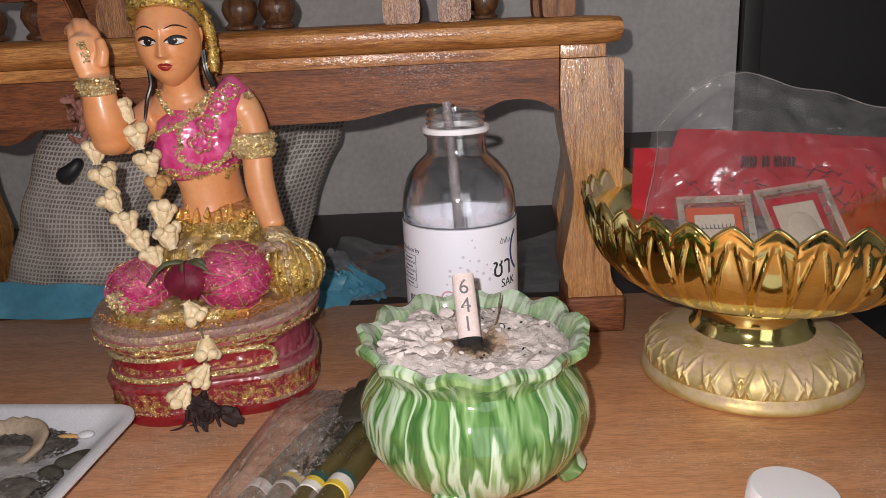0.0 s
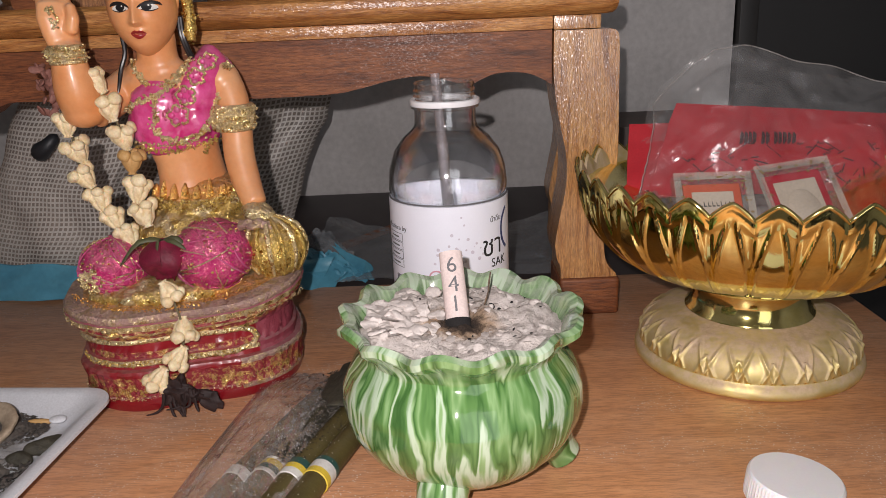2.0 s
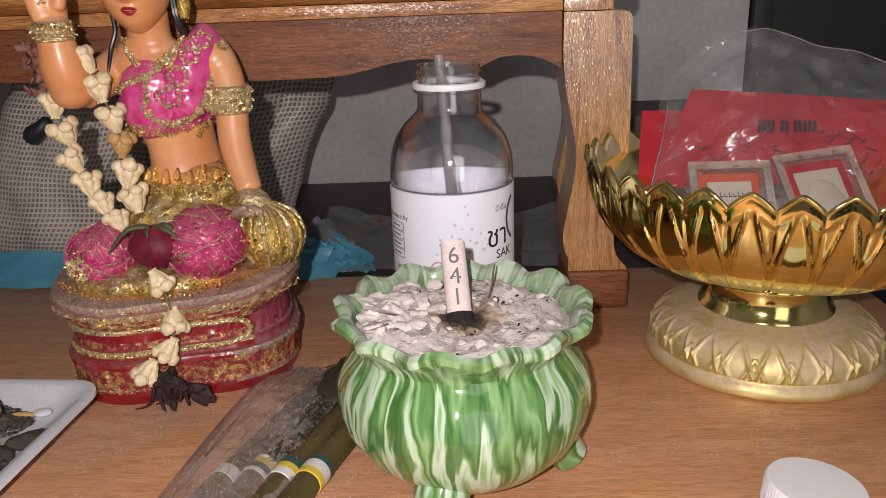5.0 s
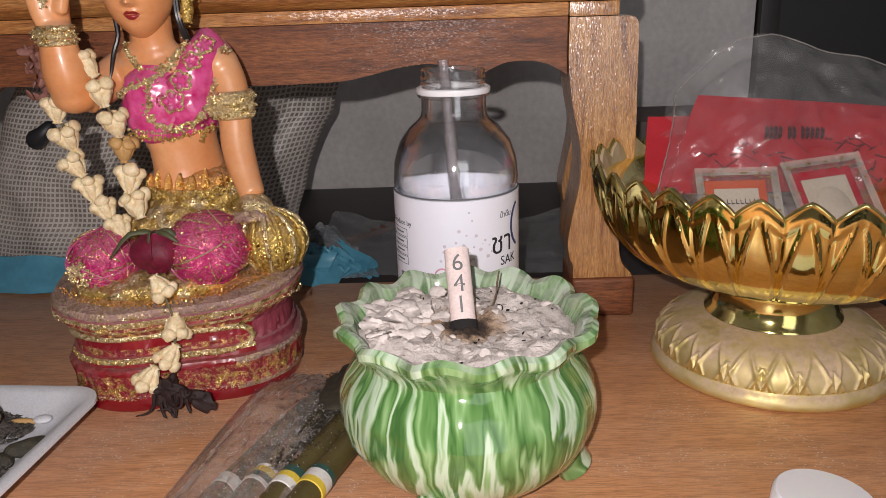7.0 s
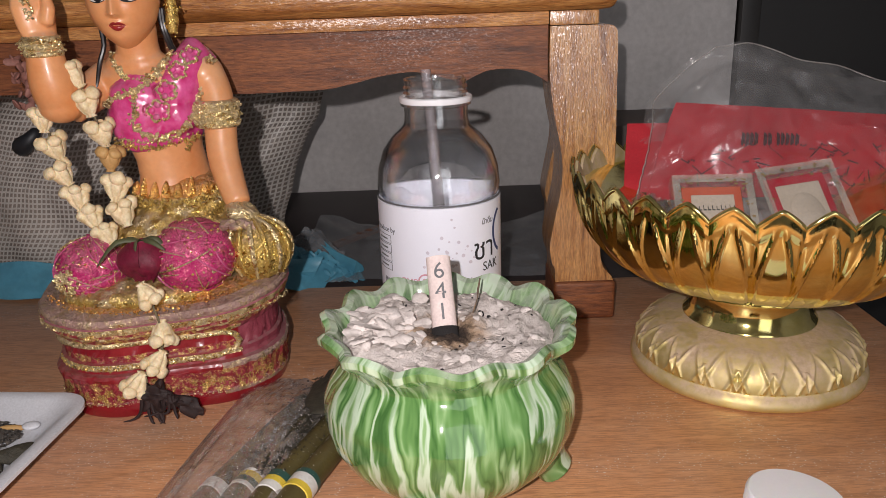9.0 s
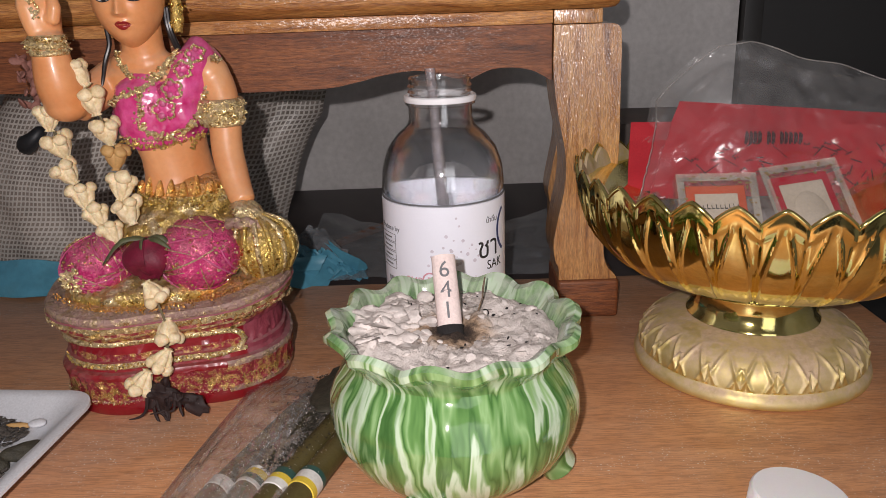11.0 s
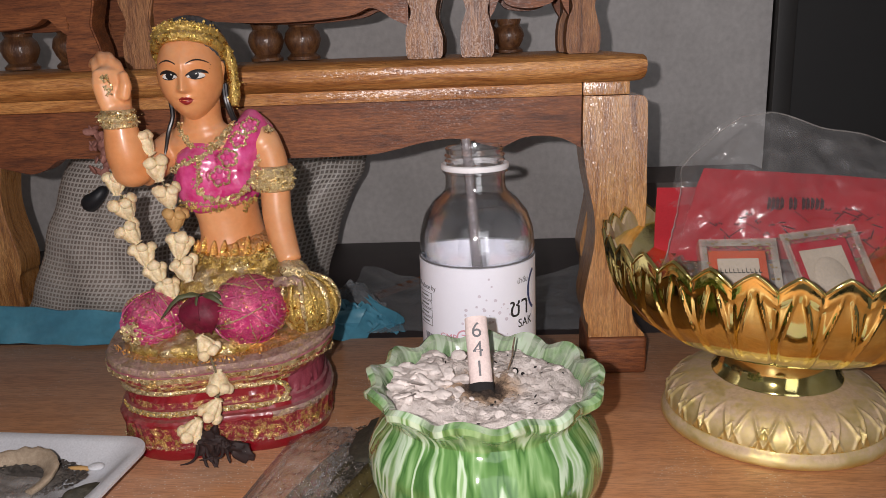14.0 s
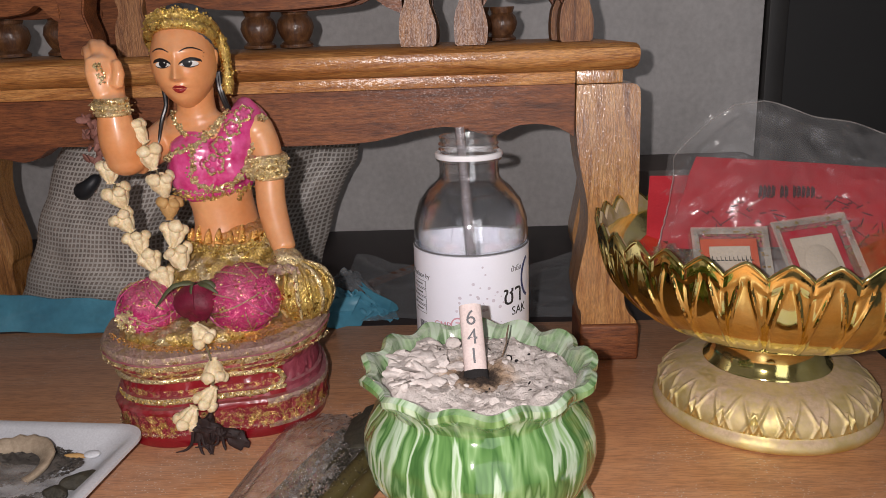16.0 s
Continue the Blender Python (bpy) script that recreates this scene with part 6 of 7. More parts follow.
# bare body: waist, chest, shoulders, neck and both arms, one cast
b = tube([(-0.1405, 0.4780, 0.108), (-0.1405, 0.4775, 0.120), (-0.1415, 0.4765, 0.131), (-0.1430, 0.4760, 0.142), (-0.1440, 0.4765, 0.156), (-0.1440, 0.4775, 0.168)], [0.0230, 0.0202, 0.0195, 0.0215, 0.0235, 0.0220], 36, 0, None, 0.78)
blob((-0.1470, 0.4745, 0.1735), (0.0325, 0.0150, 0.0115), 0, b)
blob((-0.1510, 0.4730, 0.1810), (0.0180, 0.0120, 0.0090), 0, b)
blob((-0.1690, 0.4765, 0.1735), (0.0110, 0.0115, 0.0105), 0, b)
blob((-0.1165, 0.4775, 0.1745), (0.0105, 0.0115, 0.0105), 0, b)
tube([(-0.1500, 0.4760, 0.172), (-0.1500, 0.4740, 0.182), (-0.1495, 0.4720, 0.192), (-0.1490, 0.4700, 0.202)], [0.0145, 0.0120, 0.0110, 0.0112], 24, 0, b)
tube([(-0.1535, 0.4760, 0.168), (-0.1510, 0.4740, 0.181)], [0.0180, 0.0110], 24, 0, b)
tube(smooth_line([(-0.1690, 0.4770, 0.1740), (-0.1770, 0.4670, 0.1670), (-0.1850, 0.4560, 0.1620)], 3), [0.0105, 0.0106, 0.0106, 0.0106, 0.0106, 0.0106, 0.0106], 20, 0, b)
tube(smooth_line([(-0.1865, 0.4520, 0.1650), (-0.1872, 0.4480, 0.1720), (-0.1878, 0.4460, 0.1810), (-0.1880, 0.4455, 0.1920), (-0.1880, 0.4452, 0.1990)], 3), [0.0118, 0.0119, 0.0119, 0.0117, 0.0114, 0.0110, 0.0104, 0.0098, 0.0092, 0.0088, 0.0085, 0.0083, 0.0081], 28, 0, b)
blob((-0.1868, 0.4510, 0.1625), (0.0116, 0.0112, 0.0092), 0, b)
tube([(-0.1880, 0.4452, 0.1960), (-0.1890, 0.4450, 0.2040), (-0.1898, 0.4455, 0.2120), (-0.1905, 0.4475, 0.2190)], [0.0080, 0.0096, 0.0108, 0.0098], 24, 0, b, 0.55)
for fx, top in ((-0.0070, 0.2250), (-0.0028, 0.2285), (0.0014, 0.2280), (0.0054, 0.2240)):
    tube(smooth_line([(-0.1905 + fx, 0.4470, 0.2140), (-0.1918 + fx, 0.4495, top - 0.0030), (-0.1955 + fx, 0.4550, top), (-0.2005 + fx, 0.4610, top - 0.0025)], 3), [0.0032, 0.0032, 0.0031, 0.0030, 0.0029, 0.0028, 0.0026, 0.0023, 0.0020, 0.0016], 12, 0, b)
tube([(-0.1830, 0.4430, 0.2050), (-0.1806, 0.4430, 0.2120), (-0.1818, 0.4445, 0.2185)], [0.0038, 0.0034, 0.0026], 12, 0, b)
tube(smooth_line([(-0.1160, 0.4775, 0.1750), (-0.1110, 0.4745, 0.1630), (-0.1092, 0.4700, 0.1480), (-0.1082, 0.4650, 0.1310), (-0.1040, 0.4590, 0.1160), (-0.0995, 0.4530, 0.1055)], 3), [0.0100, 0.0098, 0.0096, 0.0094, 0.0092, 0.0091, 0.0090, 0.0089, 0.0088, 0.0088, 0.0087, 0.0084, 0.0080, 0.0076, 0.0072, 0.0068], 24, 0, b)
b, res = melted(b, 0.0009, 7, S_SKIN)
bpy.data.meshes.remove(res)
merge(st, b)

# wrapped bodice with a strap over one shoulder
b = tube([(-0.1435, 0.4765, 0.1385), (-0.1440, 0.4758, 0.146), (-0.1445, 0.4755, 0.155), (-0.1440, 0.4762, 0.1635), (-0.1420, 0.4780, 0.1685)], [0.0235, 0.0262, 0.0272, 0.0264, 0.0220], 40, 0, None, 0.74)
blob((-0.1590, 0.4680, 0.1530), (0.0115, 0.0102, 0.0108), 0, b)
blob((-0.1325, 0.4672, 0.1530), (0.0116, 0.0104, 0.0112), 0, b)
tube([(-0.1330, 0.4690, 0.1560), (-0.1275, 0.4680, 0.1690), (-0.1225, 0.4715, 0.1800), (-0.1205, 0.4780, 0.1850), (-0.1190, 0.4870, 0.1790)], [0.0130, 0.0118, 0.0110, 0.0105, 0.0110], 24, 0, b, 0.72)
b, res = melted(b, 0.0010, 12, S_MAG)
for v in b.verts:
    v.co += v.normal * (0.0006 * noise.noise(v.co * 130) + 0.0003 * noise.noise(v.co * 330))
BODICE = np.array([v.co[:] for v in b.verts])
bpy.data.meshes.remove(res)
merge(st, b)


def laid(pts, lift=0.0008):
    """Points of the front, laid onto the bodice or just before the bare chest."""
    out = []
    for x, z in pts:
        y = cast_on(BODICE, x, z)
        out.append(Vector((x, (y if y else 0.4640) - lift, z)))
    return out


# necklace, hems and centre of glitter paste
paste([Vector((x, y, z)) for (x, z), y in zip([(-0.1620, 0.1875), (-0.1575, 0.1785), (-0.1525, 0.1742), (-0.1475, 0.1730), (-0.1405, 0.1760), (-0.1335, 0.1815), (-0.1290, 0.1880)], (0.4660, 0.4615, 0.4590, 0.4585, 0.4590, 0.4615, 0.4660))], 0.0028, S_PALE, 0.0010)
paste([Vector((x, y, z)) for (x, z), y in zip([(-0.1610, 0.1840), (-0.1560, 0.1765), (-0.1500, 0.1725)], (0.4640, 0.4605, 0.4580))], 0.0016, S_PALE, 0.0009)
paste(laid([(-0.1660, 0.1610), (-0.1610, 0.1650), (-0.1540, 0.1670), (-0.1480, 0.1690), (-0.1420, 0.1720), (-0.1360, 0.1770), (-0.1320, 0.1830)]), 0.0026, S_PALE, 0.0010)
paste(laid([(-0.1470, 0.1690), (-0.1480, 0.1630), (-0.1495, 0.1560), (-0.1500, 0.1500), (-0.1450, 0.1455)]), 0.0030, S_PALE, 0.0010, 0.0006, 3)
paste(laid([(-0.1460, 0.1455), (-0.1380, 0.1432), (-0.1270, 0.1465), (-0.1210, 0.1530), (-0.1195, 0.1600), (-0.1165, 0.1665), (-0.1135, 0.1720), (-0.1110, 0.1790), (-0.1100, 0.1840)]), 0.0026, S_PALE, 0.0010)
paste(laid([(-0.1640, 0.1410), (-0.1520, 0.1385), (-0.1400, 0.1378), (-0.1280, 0.1395), (-0.1185, 0.1430)]), 0.0020, S_GOLD, 0.0008, 0.0007, 3)
paste(laid([(-0.1640, 0.1440), (-0.1520, 0.1420), (-0.1400, 0.1412), (-0.1280, 0.1430)]), 0.0014, S_PALE, 0.0008, 0.0008, 2)
paste(laid([(-0.1275, 0.1370), (-0.1270, 0.1340)]), 0.0016, S_GOLD, 0.0009, 0.0006, 2)
# curled ornaments in relief on the bodice
for ox, oz, s in ((-0.1320, 0.1680, 1.0), (-0.1370, 0.1575, 1.05), (-0.1255, 0.1780, 0.85), (-0.1195, 0.1855, 0.8)):
    for k in range(5):
        a = 2 * math.pi * k / 5 + 0.5
        c = laid([(ox + 0.0034 * s * math.cos(a), oz + 0.0034 * s * math.sin(a))], 0.0004)[0]
        blob(c, (0.0018 * s, 0.0010, 0.0018 * s), S_PPK if k % 2 else S_MAG, st, (0, 0, 0), 0.0003, 500, 12, 8)
        paste([c + Vector((0.0022 * s * math.cos(q), -0.0008, 0.0022 * s * math.sin(q))) for q in (a - 1.5, a - 0.5, a + 0.5, a + 1.5)], 0.0006, S_PALE, 0.00060, 0.0006, 2)
    paste(laid([(ox - 0.0060 * s, oz - 0.0020 * s), (ox - 0.0070 * s, oz + 0.0020 * s), (ox - 0.0040 * s, oz + 0.0040 * s)], 0.0010), 0.0005, S_NET, 0.0006, 0.0006, 2)
# belt of upright points
for k in range(8):
    bx = -0.1600 + 0.0068 * k
    tube([(bx, 0.4540 + 0.0010 * (k - 3.4) ** 2, 0.1100), (bx + 0.0003, 0.4545 + 0.0010 * (k - 3.4) ** 2, 0.1150), (bx + 0.0008, 0.4555 + 0.0010 * (k - 3.4) ** 2, 0.1165 + 0.0022 * (k % 2) + 0.0008 * (k % 3))], [0.0030, 0.0022, 0.0007], 9, S_ORG, st, 0.6)
paste([(-0.1640, 0.4640, 0.1085), (-0.1520, 0.4535, 0.1075), (-0.1365, 0.4500, 0.1070), (-0.1210, 0.4540, 0.1080), (-0.1100, 0.4640, 0.1100)], 0.0036, S_GOLD, 0.0012, 0.0008, 3)

# head
HX, HY, HZ = -0.1508, 0.4640, 0.2160
HW, HD, HH = 0.0183, 0.0200, 0.0262
FM = pose(HX, HY, HZ, 0, 0, 5)


def face_y(x, z):
    """The front of the face at a place of its own: sockets, nose, lips, cheeks and chin on an egg."""
    q = z / HH
    w = HW * (1 - 0.26 * max(0.0, -q) ** 2.2)
    d = HD * (1 - 0.10 * max(0.0, -q) ** 2)
    y = -d * math.sqrt(max(0.0, 1 - min(1.0, (x / w) ** 2) - min(1.0, q * q))) if abs(q) < 1 else 0.0
    g = lambda cx, cz, sx, sz: math.exp(-((x - cx) / sx) ** 2 - ((z - cz) / sz) ** 2)
    up = 0.0013 * (g(-0.0068, 0.0010, 0.0042, 0.0030) + g(0.0068, 0.0010, 0.0042, 0.0030))
    up -= 0.0009 * (g(-0.0070, 0.0068, 0.0060, 0.0022) + g(0.0070, 0.0068, 0.0060, 0.0022))
    t = max(0.0, min(1.0, (0.0040 - z) / 0.0115))
    if z > -0.0105:
        up -= (0.0008 + 0.0042 * t ** 1.4) * math.exp(-(x / (0.0017 + 0.0008 * t)) ** 2) * (1.0 if z > -0.0082 else max(0.0, 1 - (-0.0082 - z) / 0.0016)) * (1.0 if z < 0.0050 else math.exp(-((z - 0.0050) / 0.004) ** 2))
    up -= 0.0009 * (g(-0.0026, -0.0076, 0.0015, 0.0014) + g(0.0026, -0.0076, 0.0015, 0.0014))
    up -= 0.0013 * g(0, -0.0122, 0.0042, 0.0012) + 0.0013 * g(0, -0.0150, 0.0034, 0.0014) - 0.0007 * g(0, -0.0135, 0.0050, 0.0005)
    up -= 0.0016 * g(0, -0.0205, 0.0052, 0.0034) + 0.0007 * (g(-0.0100, -0.0075, 0.0050, 0.0050) + g(0.0100, -0.0075, 0.0050, 0.0050))
    return y + up * min(1.0, max(0.0, -y / 0.006))


b = bmesh.new()
bmesh.ops.create_uvsphere(b, u_segments=120, v_segments=100, radius=1, matrix=Matrix.Rotation(radians(90), 4, "X"))
for v in b.verts:
    x, y, z = v.co
    w = HW * (1 - 0.26 * max(0.0, -z) ** 2.2)
    px, pz = x * w, z * HH
    v.co = Vector((px, face_y(px, pz) if y < 0 else y * HD * (1 - 0.30 * max(0.0, -z)), pz))
for f in b.faces:
    f.material_index = S_SKIN
merge(st, moved(b, FM))


def decal(x0, x1, low, high, slot, lift, nu=18, nv=6):
    """Thin paint on the face between two curves."""
    def at(u, v):
        x = x0 + (x1 - x0) * u
        z = low(u) + (high(u) - low(u)) * v
        return FM @ Vector((x, face_y(x, z) - lift, z))
    p = sheet(at, nu, nv, 0.00006)
    for f in p.faces:
        f.material_index = slot
    merge(st, p)


def bow(u, a=1.0):
    return max(0.0, math.sin(math.pi * min(1.0, max(0.0, u)))) ** a


for sgn in (-1, 1):
    x0, x1 = sgn * 0.0024, sgn * 0.0118
    decal(x0, x1, lambda u: -0.0008 - 0.0011 * bow(u, 0.8), lambda u: -0.0008 + 0.0018 * bow(u, 0.7) + 0.0008 * u, S_WHT, 0.00010)
    xi = sgn * 0.0068 - 0.0004
    decal(xi - 0.0025, xi + 0.0025, lambda u: 0.0000 - 0.0019 * bow(u, 0.5), lambda u: 0.0004 + 0.0012 * bow(u, 0.5), S_BLK, 0.00022, 14, 5)
    decal(xi + 0.0006, xi + 0.0014, lambda u: 0.0004, lambda u: 0.0011, S_WHT, 0.00034, 3, 2)
    decal(x0 - sgn * 0.0004, x1 + sgn * 0.0016, lambda u: -0.0006 + 0.0013 * bow(u, 0.7) + 0.0009 * u, lambda u: -0.0002 + 0.0027 * bow(u, 0.65) + 0.0013 * u, S_BLK, 0.00026)
    decal(x0 + sgn * 0.0012, x1, lambda u: -0.0012 - 0.0012 * bow(u, 0.8), lambda u: -0.0009 - 0.0009 * bow(u, 0.8), S_BLK, 0.00024)
    decal(sgn * 0.0028, sgn * 0.0138, lambda u: 0.0046 + 0.0030 * bow(0.15 + 0.75 * u) + 0.0006 * u, lambda u: 0.0050 + 0.0034 * bow(0.15 + 0.75 * u) + 0.0006 * u, S_BLK, 0.00014)
decal(-0.0042, 0.0042, lambda u: -0.0136, lambda u: -0.0136 + 0.0021 * bow(u, 0.7) - 0.0006 * math.exp(-((u - 0.5) / 0.1) ** 2), S_LIP, 0.00016)
decal(-0.0042, 0.0042, lambda u: -0.0136 - 0.0027 * bow(u, 0.9), lambda u: -0.0137, S_LIP, 0.00016)
for k in range(3):
    crumb(FM @ Vector((0.0146 - 0.0006 * k, face_y(0.0140, 0.004 - 0.002 * k) + 0.0004, 0.0052 - 0.0020 * k)), 0.00035, S_BLK)
# hair with combed strands, crown band, ear piece and locks
b = blob((0, 0, 0), (0.0190, 0.0188, 0.0175), S_HAIR, None, (0, 0, 0), 0, 1, 90, 40)
for v in b.verts:
    v.co *= 1 + 0.018 * math.sin(math.atan2(v.co.y, v.co.x) * 26) * min(1.0, math.hypot(v.co.x, v.co.y) / 0.01)
merge(st, moved(b, FM @ pose(0.0008, 0.0062, 0.0152, -16, 0, 0)))
crown = []
for k in range(37):
    a = radians(-204 + 228 * k / 36)
    crown.append(FM @ Vector((0.0186 * math.cos(a), 0.0184 * math.sin(a) + 0.0030, 0.0100 + 0.0115 * max(0.0, -math.sin(a)) ** 0.7)))
tube(crown, [0.0030] * 37, 12, S_GOLD, st)
tube([p + Vector((0, 0.0030, 0.0046)) for p in crown[3:-3]], [0.0030] * 31, 12, S_GOLD, st)
paste([p + Vector((0, -0.0022, 0.0012)) for p in crown[1:-1:3]], 0.0026, S_GOLD, 0.0009, 0.0007, 3)
paste([p + Vector((0, 0.0004, 0.0070)) for p in crown[3:-3:3]], 0.0018, S_GOLD, 0.0009, 0.0007, 3)
e = FM @ Vector((0.0192, 0.004, 0.0))
piece = [e + Vector((0.0010, 0.001, 0.0145)), e + Vector((0.0032, 0.001, 0.006)), e + Vector((0.0038, 0.001, -0.004)), e + Vector((0.0036, 0.001, -0.013)), e + Vector((0.0034, 0.000, -0.0190))]
tube(piece, [0.0026, 0.0034, 0.0030, 0.0036, 0.0022], 12, S_GOLD, st)
paste(piece, 0.0034, S_GOLD, 0.0010, 0.0007, 4)
blob(e + Vector((-0.0018, -0.0020, 0.0015)), (0.0018, 0.0026, 0.0052), S_SKIN, st, (0, 8, 0))
lk = FM @ Vector((-0.0176, 0.004, 0.0))
paste([lk + Vector((0.0004, -0.004, 0.012)), lk + Vector((-0.0010, -0.002, 0.004)), lk + Vector((-0.0004, -0.001, -0.004))], 0.0014, S_GOLD, 0.0008, 0.0008, 2)
for base, sgn in ((e + Vector((-0.0020, 0.001, -0.006)), 1), (FM @ Vector((-0.0148, 0.004, -0.014)), -1)):
    for dx in ((-0.0006, 0.0008) if sgn > 0 else (0.0,)):
        tube(smooth_line([base + Vector((dx, 0, 0)), base + Vector((dx, 0.001, -0.010)), base + Vector((sgn * 0.0030 + dx, -0.001, -0.019)), base + Vector((sgn * (0.0080 if sgn > 0 else 0.0040) + dx, -0.005, -0.028)), base + Vector((sgn * (0.0085 if sgn > 0 else 0.0050), -0.007, -0.033))], 3), [0.0012, 0.0014, 0.0014, 0.0013, 0.0013, 0.0013, 0.0012, 0.0012, 0.0011, 0.0010, 0.0008, 0.0006, 0.0003], 9, S_BLK, st)
# bracelet, palm jewel, armlet
for dz in (-0.0036, 0.0, 0.0036):
    ring = [(-0.1880 + 0.0080 * math.cos(a), 0.4452 + 0.0082 * math.sin(a), 0.1935 + dz) for a in [2 * math.pi * i / 24 for i in range(25)]]
    tube(ring, [0.0018] * 25, 8, S_PALE, st)
paste([(-0.1880 + 0.0092 * math.cos(a), 0.4452 + 0.0094 * math.sin(a), 0.1935) for a in [math.pi * (1 + i / 10) for i in range(11)]], 0.0040, S_PALE, 0.0007, 0.0008, 3)
for k in range(60):
    a, r = crumb_rnd.uniform(0, 6.28), math.sqrt(crumb_rnd.random())
    crumb((-0.1902 + 0.0040 * r * math.cos(a), 0.4380 + 0.0010 * r, 0.2110 + 0.0072 * r * math.sin(a)), 0.0009, S_PALE)
for dz in (-0.0055, -0.0018, 0.0018, 0.0055):
    tube([(-0.1098 + 0.0100 * math.cos(a), 0.4705 + 0.0104 * math.sin(a), 0.1535 + dz) for a in [2 * math.pi * i / 28 for i in range(29)]], [0.0022] * 29, 8, S_PALE, st)
for dz in (-0.0045, 0.0, 0.0045):
    paste([(-0.1098 + 0.0116 * math.cos(a), 0.4705 + 0.0120 * math.sin(a), 0.1535 + dz) for a in [math.pi * (1 + i / 10) for i in range(11)]], 0.0022, S_PALE, 0.0009, 0.0008, 3)
# cuff and the money pouch under the hand
blob((-0.0970, 0.4490, 0.1010), (0.0100, 0.0090, 0.0060), S_PALE, st, (0, 20, 0), 0.0016, 260, 36, 20)
blob((-0.0895, 0.4500, 0.0800), (0.0175, 0.0180, 0.0175), S_GOLD, st, (0, 0, 0), 0.0020, 150, 40, 28)
for k in range(9):
    a = radians(176 + 24 * k)
    tube(smooth_line([(-0.0930 + 0.004 * math.cos(a), 0.4480 + 0.004 * math.sin(a), 0.1000), (-0.0910 + 0.0145 * math.cos(a), 0.4490 + 0.0150 * math.sin(a), 0.0935), (-0.0897 + 0.0180 * math.cos(a), 0.4498 + 0.0186 * math.sin(a), 0.0800), (-0.0895 + 0.0130 * math.cos(a), 0.4500 + 0.0140 * math.sin(a), 0.0670)], 3), [0.0009, 0.0012, 0.0014, 0.0015, 0.0015, 0.0014, 0.0013, 0.0012, 0.0010, 0.0008], 8, S_GOLD if k % 2 else S_PALE, st)
for k in range(5):
    a = radians(200 + 35 * k)
    blob((-0.0985 + 0.0075 * math.cos(a), 0.4420 + 0.004 * math.sin(a), 0.0965 + 0.0012 * (k % 2)), (0.0048, 0.0028, 0.0024), S_DULL, st, (0, 20 * (k - 2), 0), 0.0012, 300, 16, 10)
tagged(part("statue", st, SLOTS), "painted seated statue in magenta and gold glitter on a red base", "statue")


# ---------------------------------------------------------------- dried flower garland on the statue
garland = thing("flower_garland", (-0.158, 0.41, 0.0003), "dried cream crown-flower garland with a dark rose, hung on the statue", "garland")


def bud_mesh(seed):
    """A waxy dried flower: a cup that tapers to a stalk with small bracts, and blunt lobes curling out in a crown."""
    rr = random.Random(seed)
    deep = (0.1, 0.2, 0.24, 0.24, 0.22, 0.2, 0.15, 0.1, 0.4, 0.1)

    def warp(a, k, r, z):
        lobe = abs(math.cos(2.5 * a)) ** 0.6
        n = noise.noise((math.cos(a) * 1.6, math.sin(a) * 1.6, z * 260 + seed))
        return r * (1 - deep[k] + deep[k] * lobe) * (1 + 0.16 * n), z
    bm = lathe([(0.0004, 0.0026), (0.0040, 0.0042), (0.0062, 0.0034), (0.0068, 0.0010), (0.0062, -0.0016), (0.0050, -0.0044), (0.0034, -0.0066), (0.0022, -0.0078), (0.0032, -0.0088), (0.0006, -0.0092)], (0, 0, 0), 50, warp)
    for k in range(5):
        a = math.degrees(2 * math.pi * k / 5)
        q = rr.uniform(0.9, 1.25)
        m = pose(0, 0, 0, 0, 0, a)
        c = m @ Vector((0.0058, 0, 0.0026 * q))
        blob(c, (0.0027 * q, 0.0036 * q, 0.0032 * q), 0, bm, (0, rr.uniform(-30, 10), a + rr.uniform(-15, 15)), 0.0007, 300, 14, 10)
    return bm


def mesh_of(bm, mat, name):
    me = bpy.data.meshes.new(name)
    bmesh.ops.recalc_face_normals(bm, faces=bm.faces)
    bm.to_mesh(me)
    bm.free()
    me.materials.append(mat)
    me.polygons.foreach_set("use_smooth", [True] * len(me.polygons))
    return me


BUDS = [mesh_of(bud_mesh(k), PETAL, "bud") for k in range(6)]
BUD_OLD = mesh_of(bud_mesh(9), PETAL_OLD, "bud_brown")
STRAND_A = [(-0.1985, 0.452, 0.1565), (-0.1960, 0.453, 0.1415), (-0.1945, 0.452, 0.1260), (-0.1865, 0.450, 0.1135), (-0.1795, 0.448, 0.1015), (-0.1710, 0.443, 0.0930)]
STRAND_B = [(-0.1785, 0.450, 0.1785), (-0.1722, 0.449, 0.1650), (-0.1670, 0.448, 0.1490), (-0.1637, 0.447, 0.1350), (-0.1625, 0.446, 0.1190), (-0.1605, 0.443, 0.1060)]
STRAND_C = [(-0.1395, 0.408, 0.0695), (-0.1345, 0.406, 0.0478), (-0.1395, 0.404, 0.0330), (-0.1510, 0.402, 0.0215)]
rnd = random.Random(77)


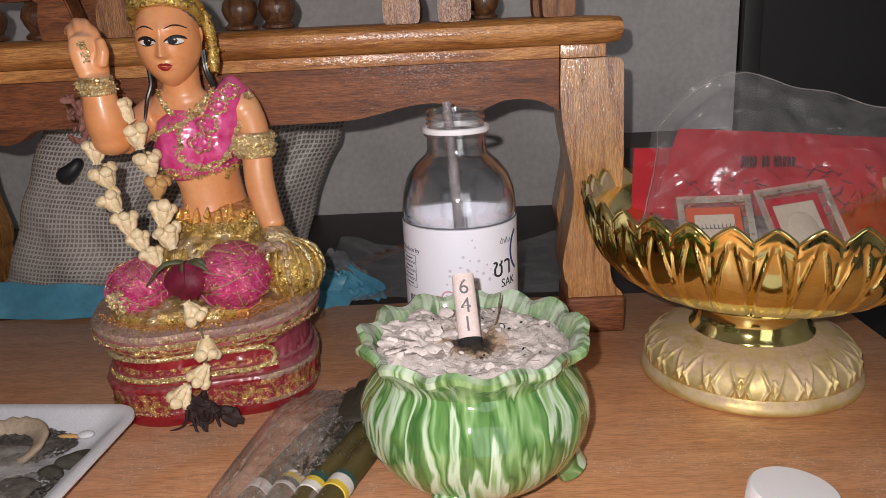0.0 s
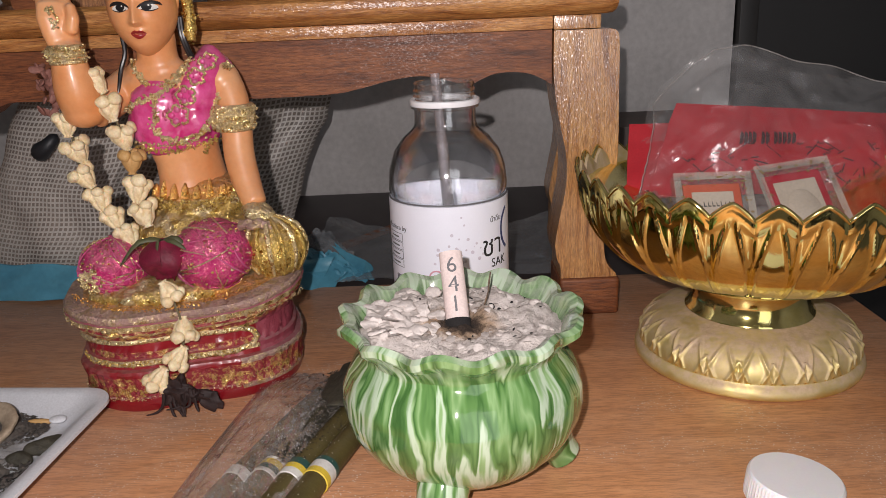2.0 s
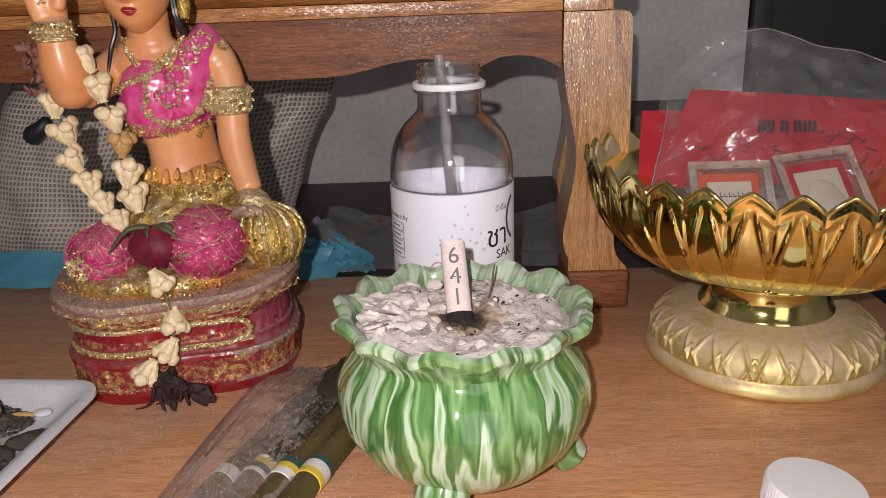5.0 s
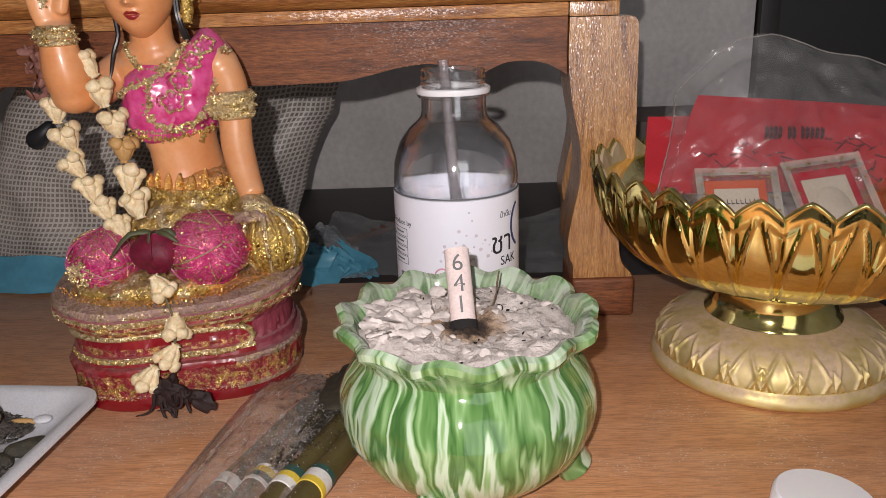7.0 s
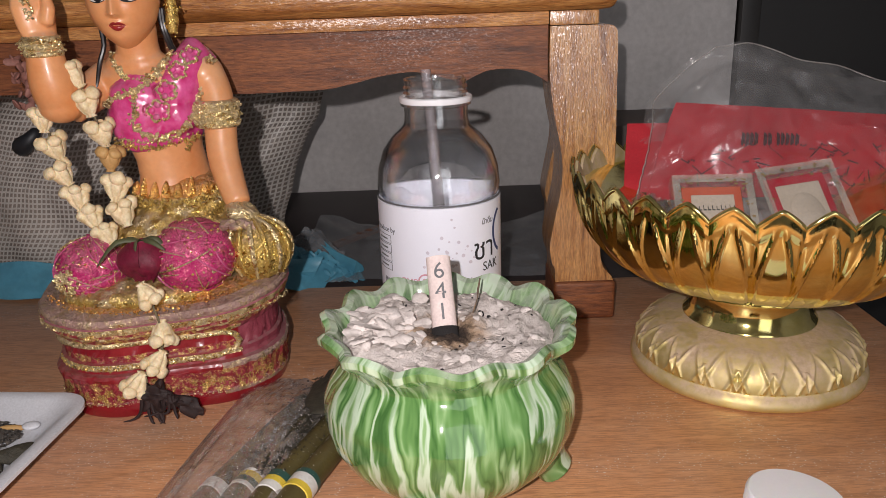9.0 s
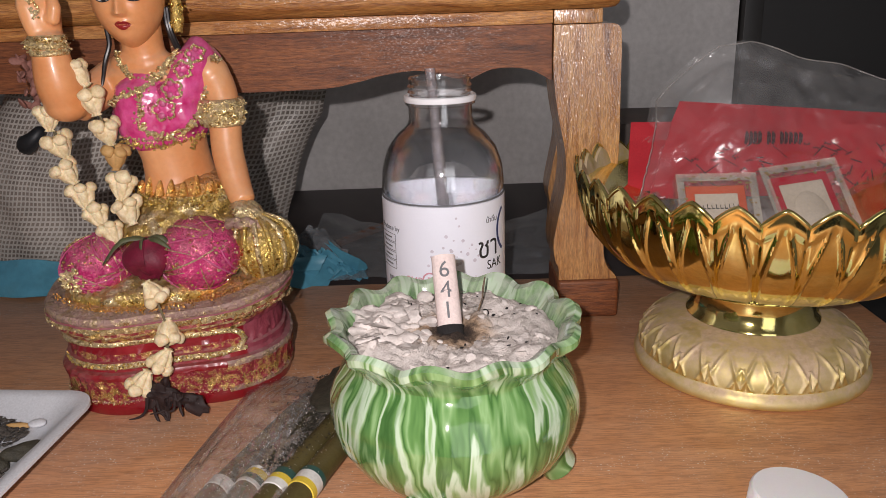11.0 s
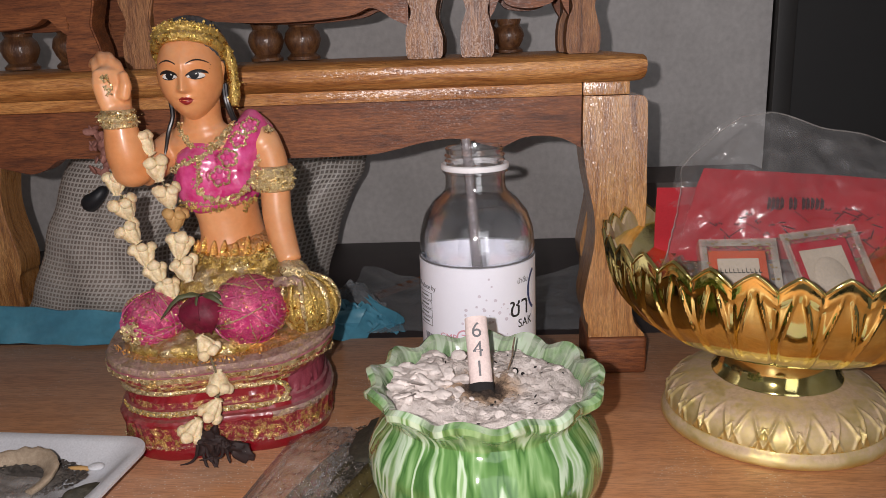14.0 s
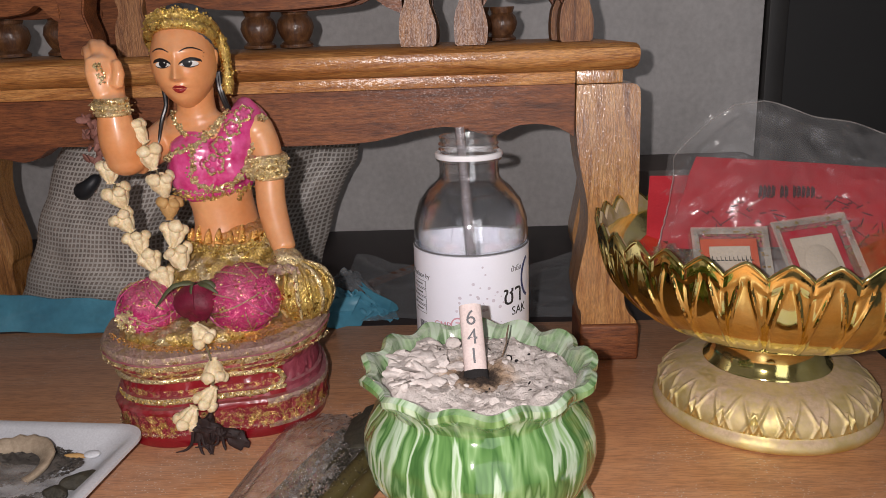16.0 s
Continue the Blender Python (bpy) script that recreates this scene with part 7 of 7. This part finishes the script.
def hang(spots, old=(), over=0):
    line = smooth_line(spots, 5)
    part("thread", tube(line, [0.0007] * len(line), 6), THREAD, garland)
    for k, p in enumerate(spots):
        ob = new("flower", BUD_OLD if k in old else BUDS[rnd.randrange(6)])
        ob.parent = garland
        d = Vector(spots[min(len(spots) - 1, k + 1)]) - Vector(spots[max(0, k - 1)])
        turn = d.normalized().to_track_quat("-Z", "Y").to_matrix().to_4x4()
        sc = rnd.uniform(0.84, 1.02)
        ob.matrix_basis = Matrix.Translation(Vector(p) - garland.location) @ pose(0, 0, 0, rnd.uniform(-18, 10), rnd.uniform(-16, 16), 0) @ turn @ pose(0, 0, 0, over, 0, rnd.uniform(0, 72)) @ Matrix.Diagonal((sc, sc, sc, 1))


hang(STRAND_A)
hang(STRAND_B, (3,))
hang(STRAND_C, (), 180)
RX, RY, RZ = (-0.1445, 0.422, 0.0853)
bm = bmesh.new()
for k in range(13):
    a0, size = 2.4 * k, 0.42 + 0.050 * k

    def petal(u, v, a0=a0, size=size, k=k):
        a = a0 + (u - 0.5) * 2.3
        r = size * (0.0020 + 0.0112 * math.sin(math.pi * (0.08 + 0.72 * v)))
        r += 0.0007 * v * math.sin(6 * u + k) + 0.0006 * noise.noise((u * 4, v * 4, k))
        z = 0.0100 - 0.0215 * v * (1 - 0.18 * (2 * u - 1) ** 2) * (1.06 - 0.020 * k) + 0.0024 * v * noise.noise((u * 5, 3.3, k))
        return Vector((RX + r * math.cos(a), RY + 0.85 * r * math.sin(a), RZ + z))
    sheet(petal, 12, 10, 0.0004, bm)
rose = part("rose", bm, ROSE, garland, "dark crimson dried rose head")
for a, ln in ((200, 0.024), (20, 0.018), (330, 0.016), (150, 0.017), (265, 0.013)):
    ca, sa = math.cos(radians(a)), math.sin(radians(a))
    path = [(RX, RY, RZ + 0.0095), (RX + ln * 0.5 * ca, RY + ln * 0.3 * sa - 0.002, RZ + 0.0105), (RX + ln * ca, RY + ln * 0.5 * sa - 0.002, RZ + 0.006 - 0.004 * (a % 3))]
    part("leaf", tube(smooth_line(path, 3), [0.0008, 0.0011, 0.0014, 0.0015, 0.0013, 0.0009, 0.0004], 8, 0, None, 0.4), LEAF, garland)
TX, TY, TZ = (-0.1415, 0.402, 0.0157)
bm = blob((TX - 0.001, TY, TZ - 0.001), (0.0070, 0.0035, 0.0085), 0, None, (0, 20, 0), 0.006, 260, 36, 24)
blob((TX + 0.0115, TY, TZ - 0.005), (0.0125, 0.0022, 0.0046), 0, bm, (0, 26, 0), 0.005, 300, 36, 24)
for k in range(9):
    p = Vector((TX - 0.007 + 0.0020 * k, TY - 0.001, TZ - 0.004 - 0.0006 * (k % 3)))
    ln = (0.013, 0.017, 0.010, 0.018, 0.012, 0.015, 0.009, 0.007, 0.010)[k]
    bend = rnd.uniform(-0.006, 0.004)
    tube(smooth_line([p + Vector((0, 0, 0.005)), p + Vector((bend * 0.3, -0.001, -ln * 0.35)), p + Vector((bend, -0.002, -ln * 0.65)), p + Vector((bend * 1.9 - 0.001, -0.003, -ln * 0.72))], 3), [0.0012, 0.0011, 0.0010, 0.0009, 0.0008, 0.0008, 0.0007, 0.0006, 0.0004, 0.0003], 7, 0, bm)
low = min(v.co.z for v in bm.verts)
for v in bm.verts:
    v.co.z = max(v.co.z, 0.0006)
part("withered_flower", bm, WITHERED, garland, "withered black flower at the garland's end")
UX, UY, UZ = (-0.2088, 0.462, 0.1745)
bm = bmesh.new()
for k in range(26):
    a = rnd.uniform(0, 360)
    blob((UX + rnd.uniform(-0.006, 0.006), UY + rnd.uniform(-0.003, 0.004), UZ + rnd.uniform(-0.014, 0.012)), (0.0040, 0.0012, 0.0024), 0, bm, (rnd.uniform(-60, 60), rnd.uniform(-60, 60), a), 0.0008, 300, 10, 8)
part("dried_tuft", bm, DRIED_PINK, garland, "tuft of dried brownish pink petals")
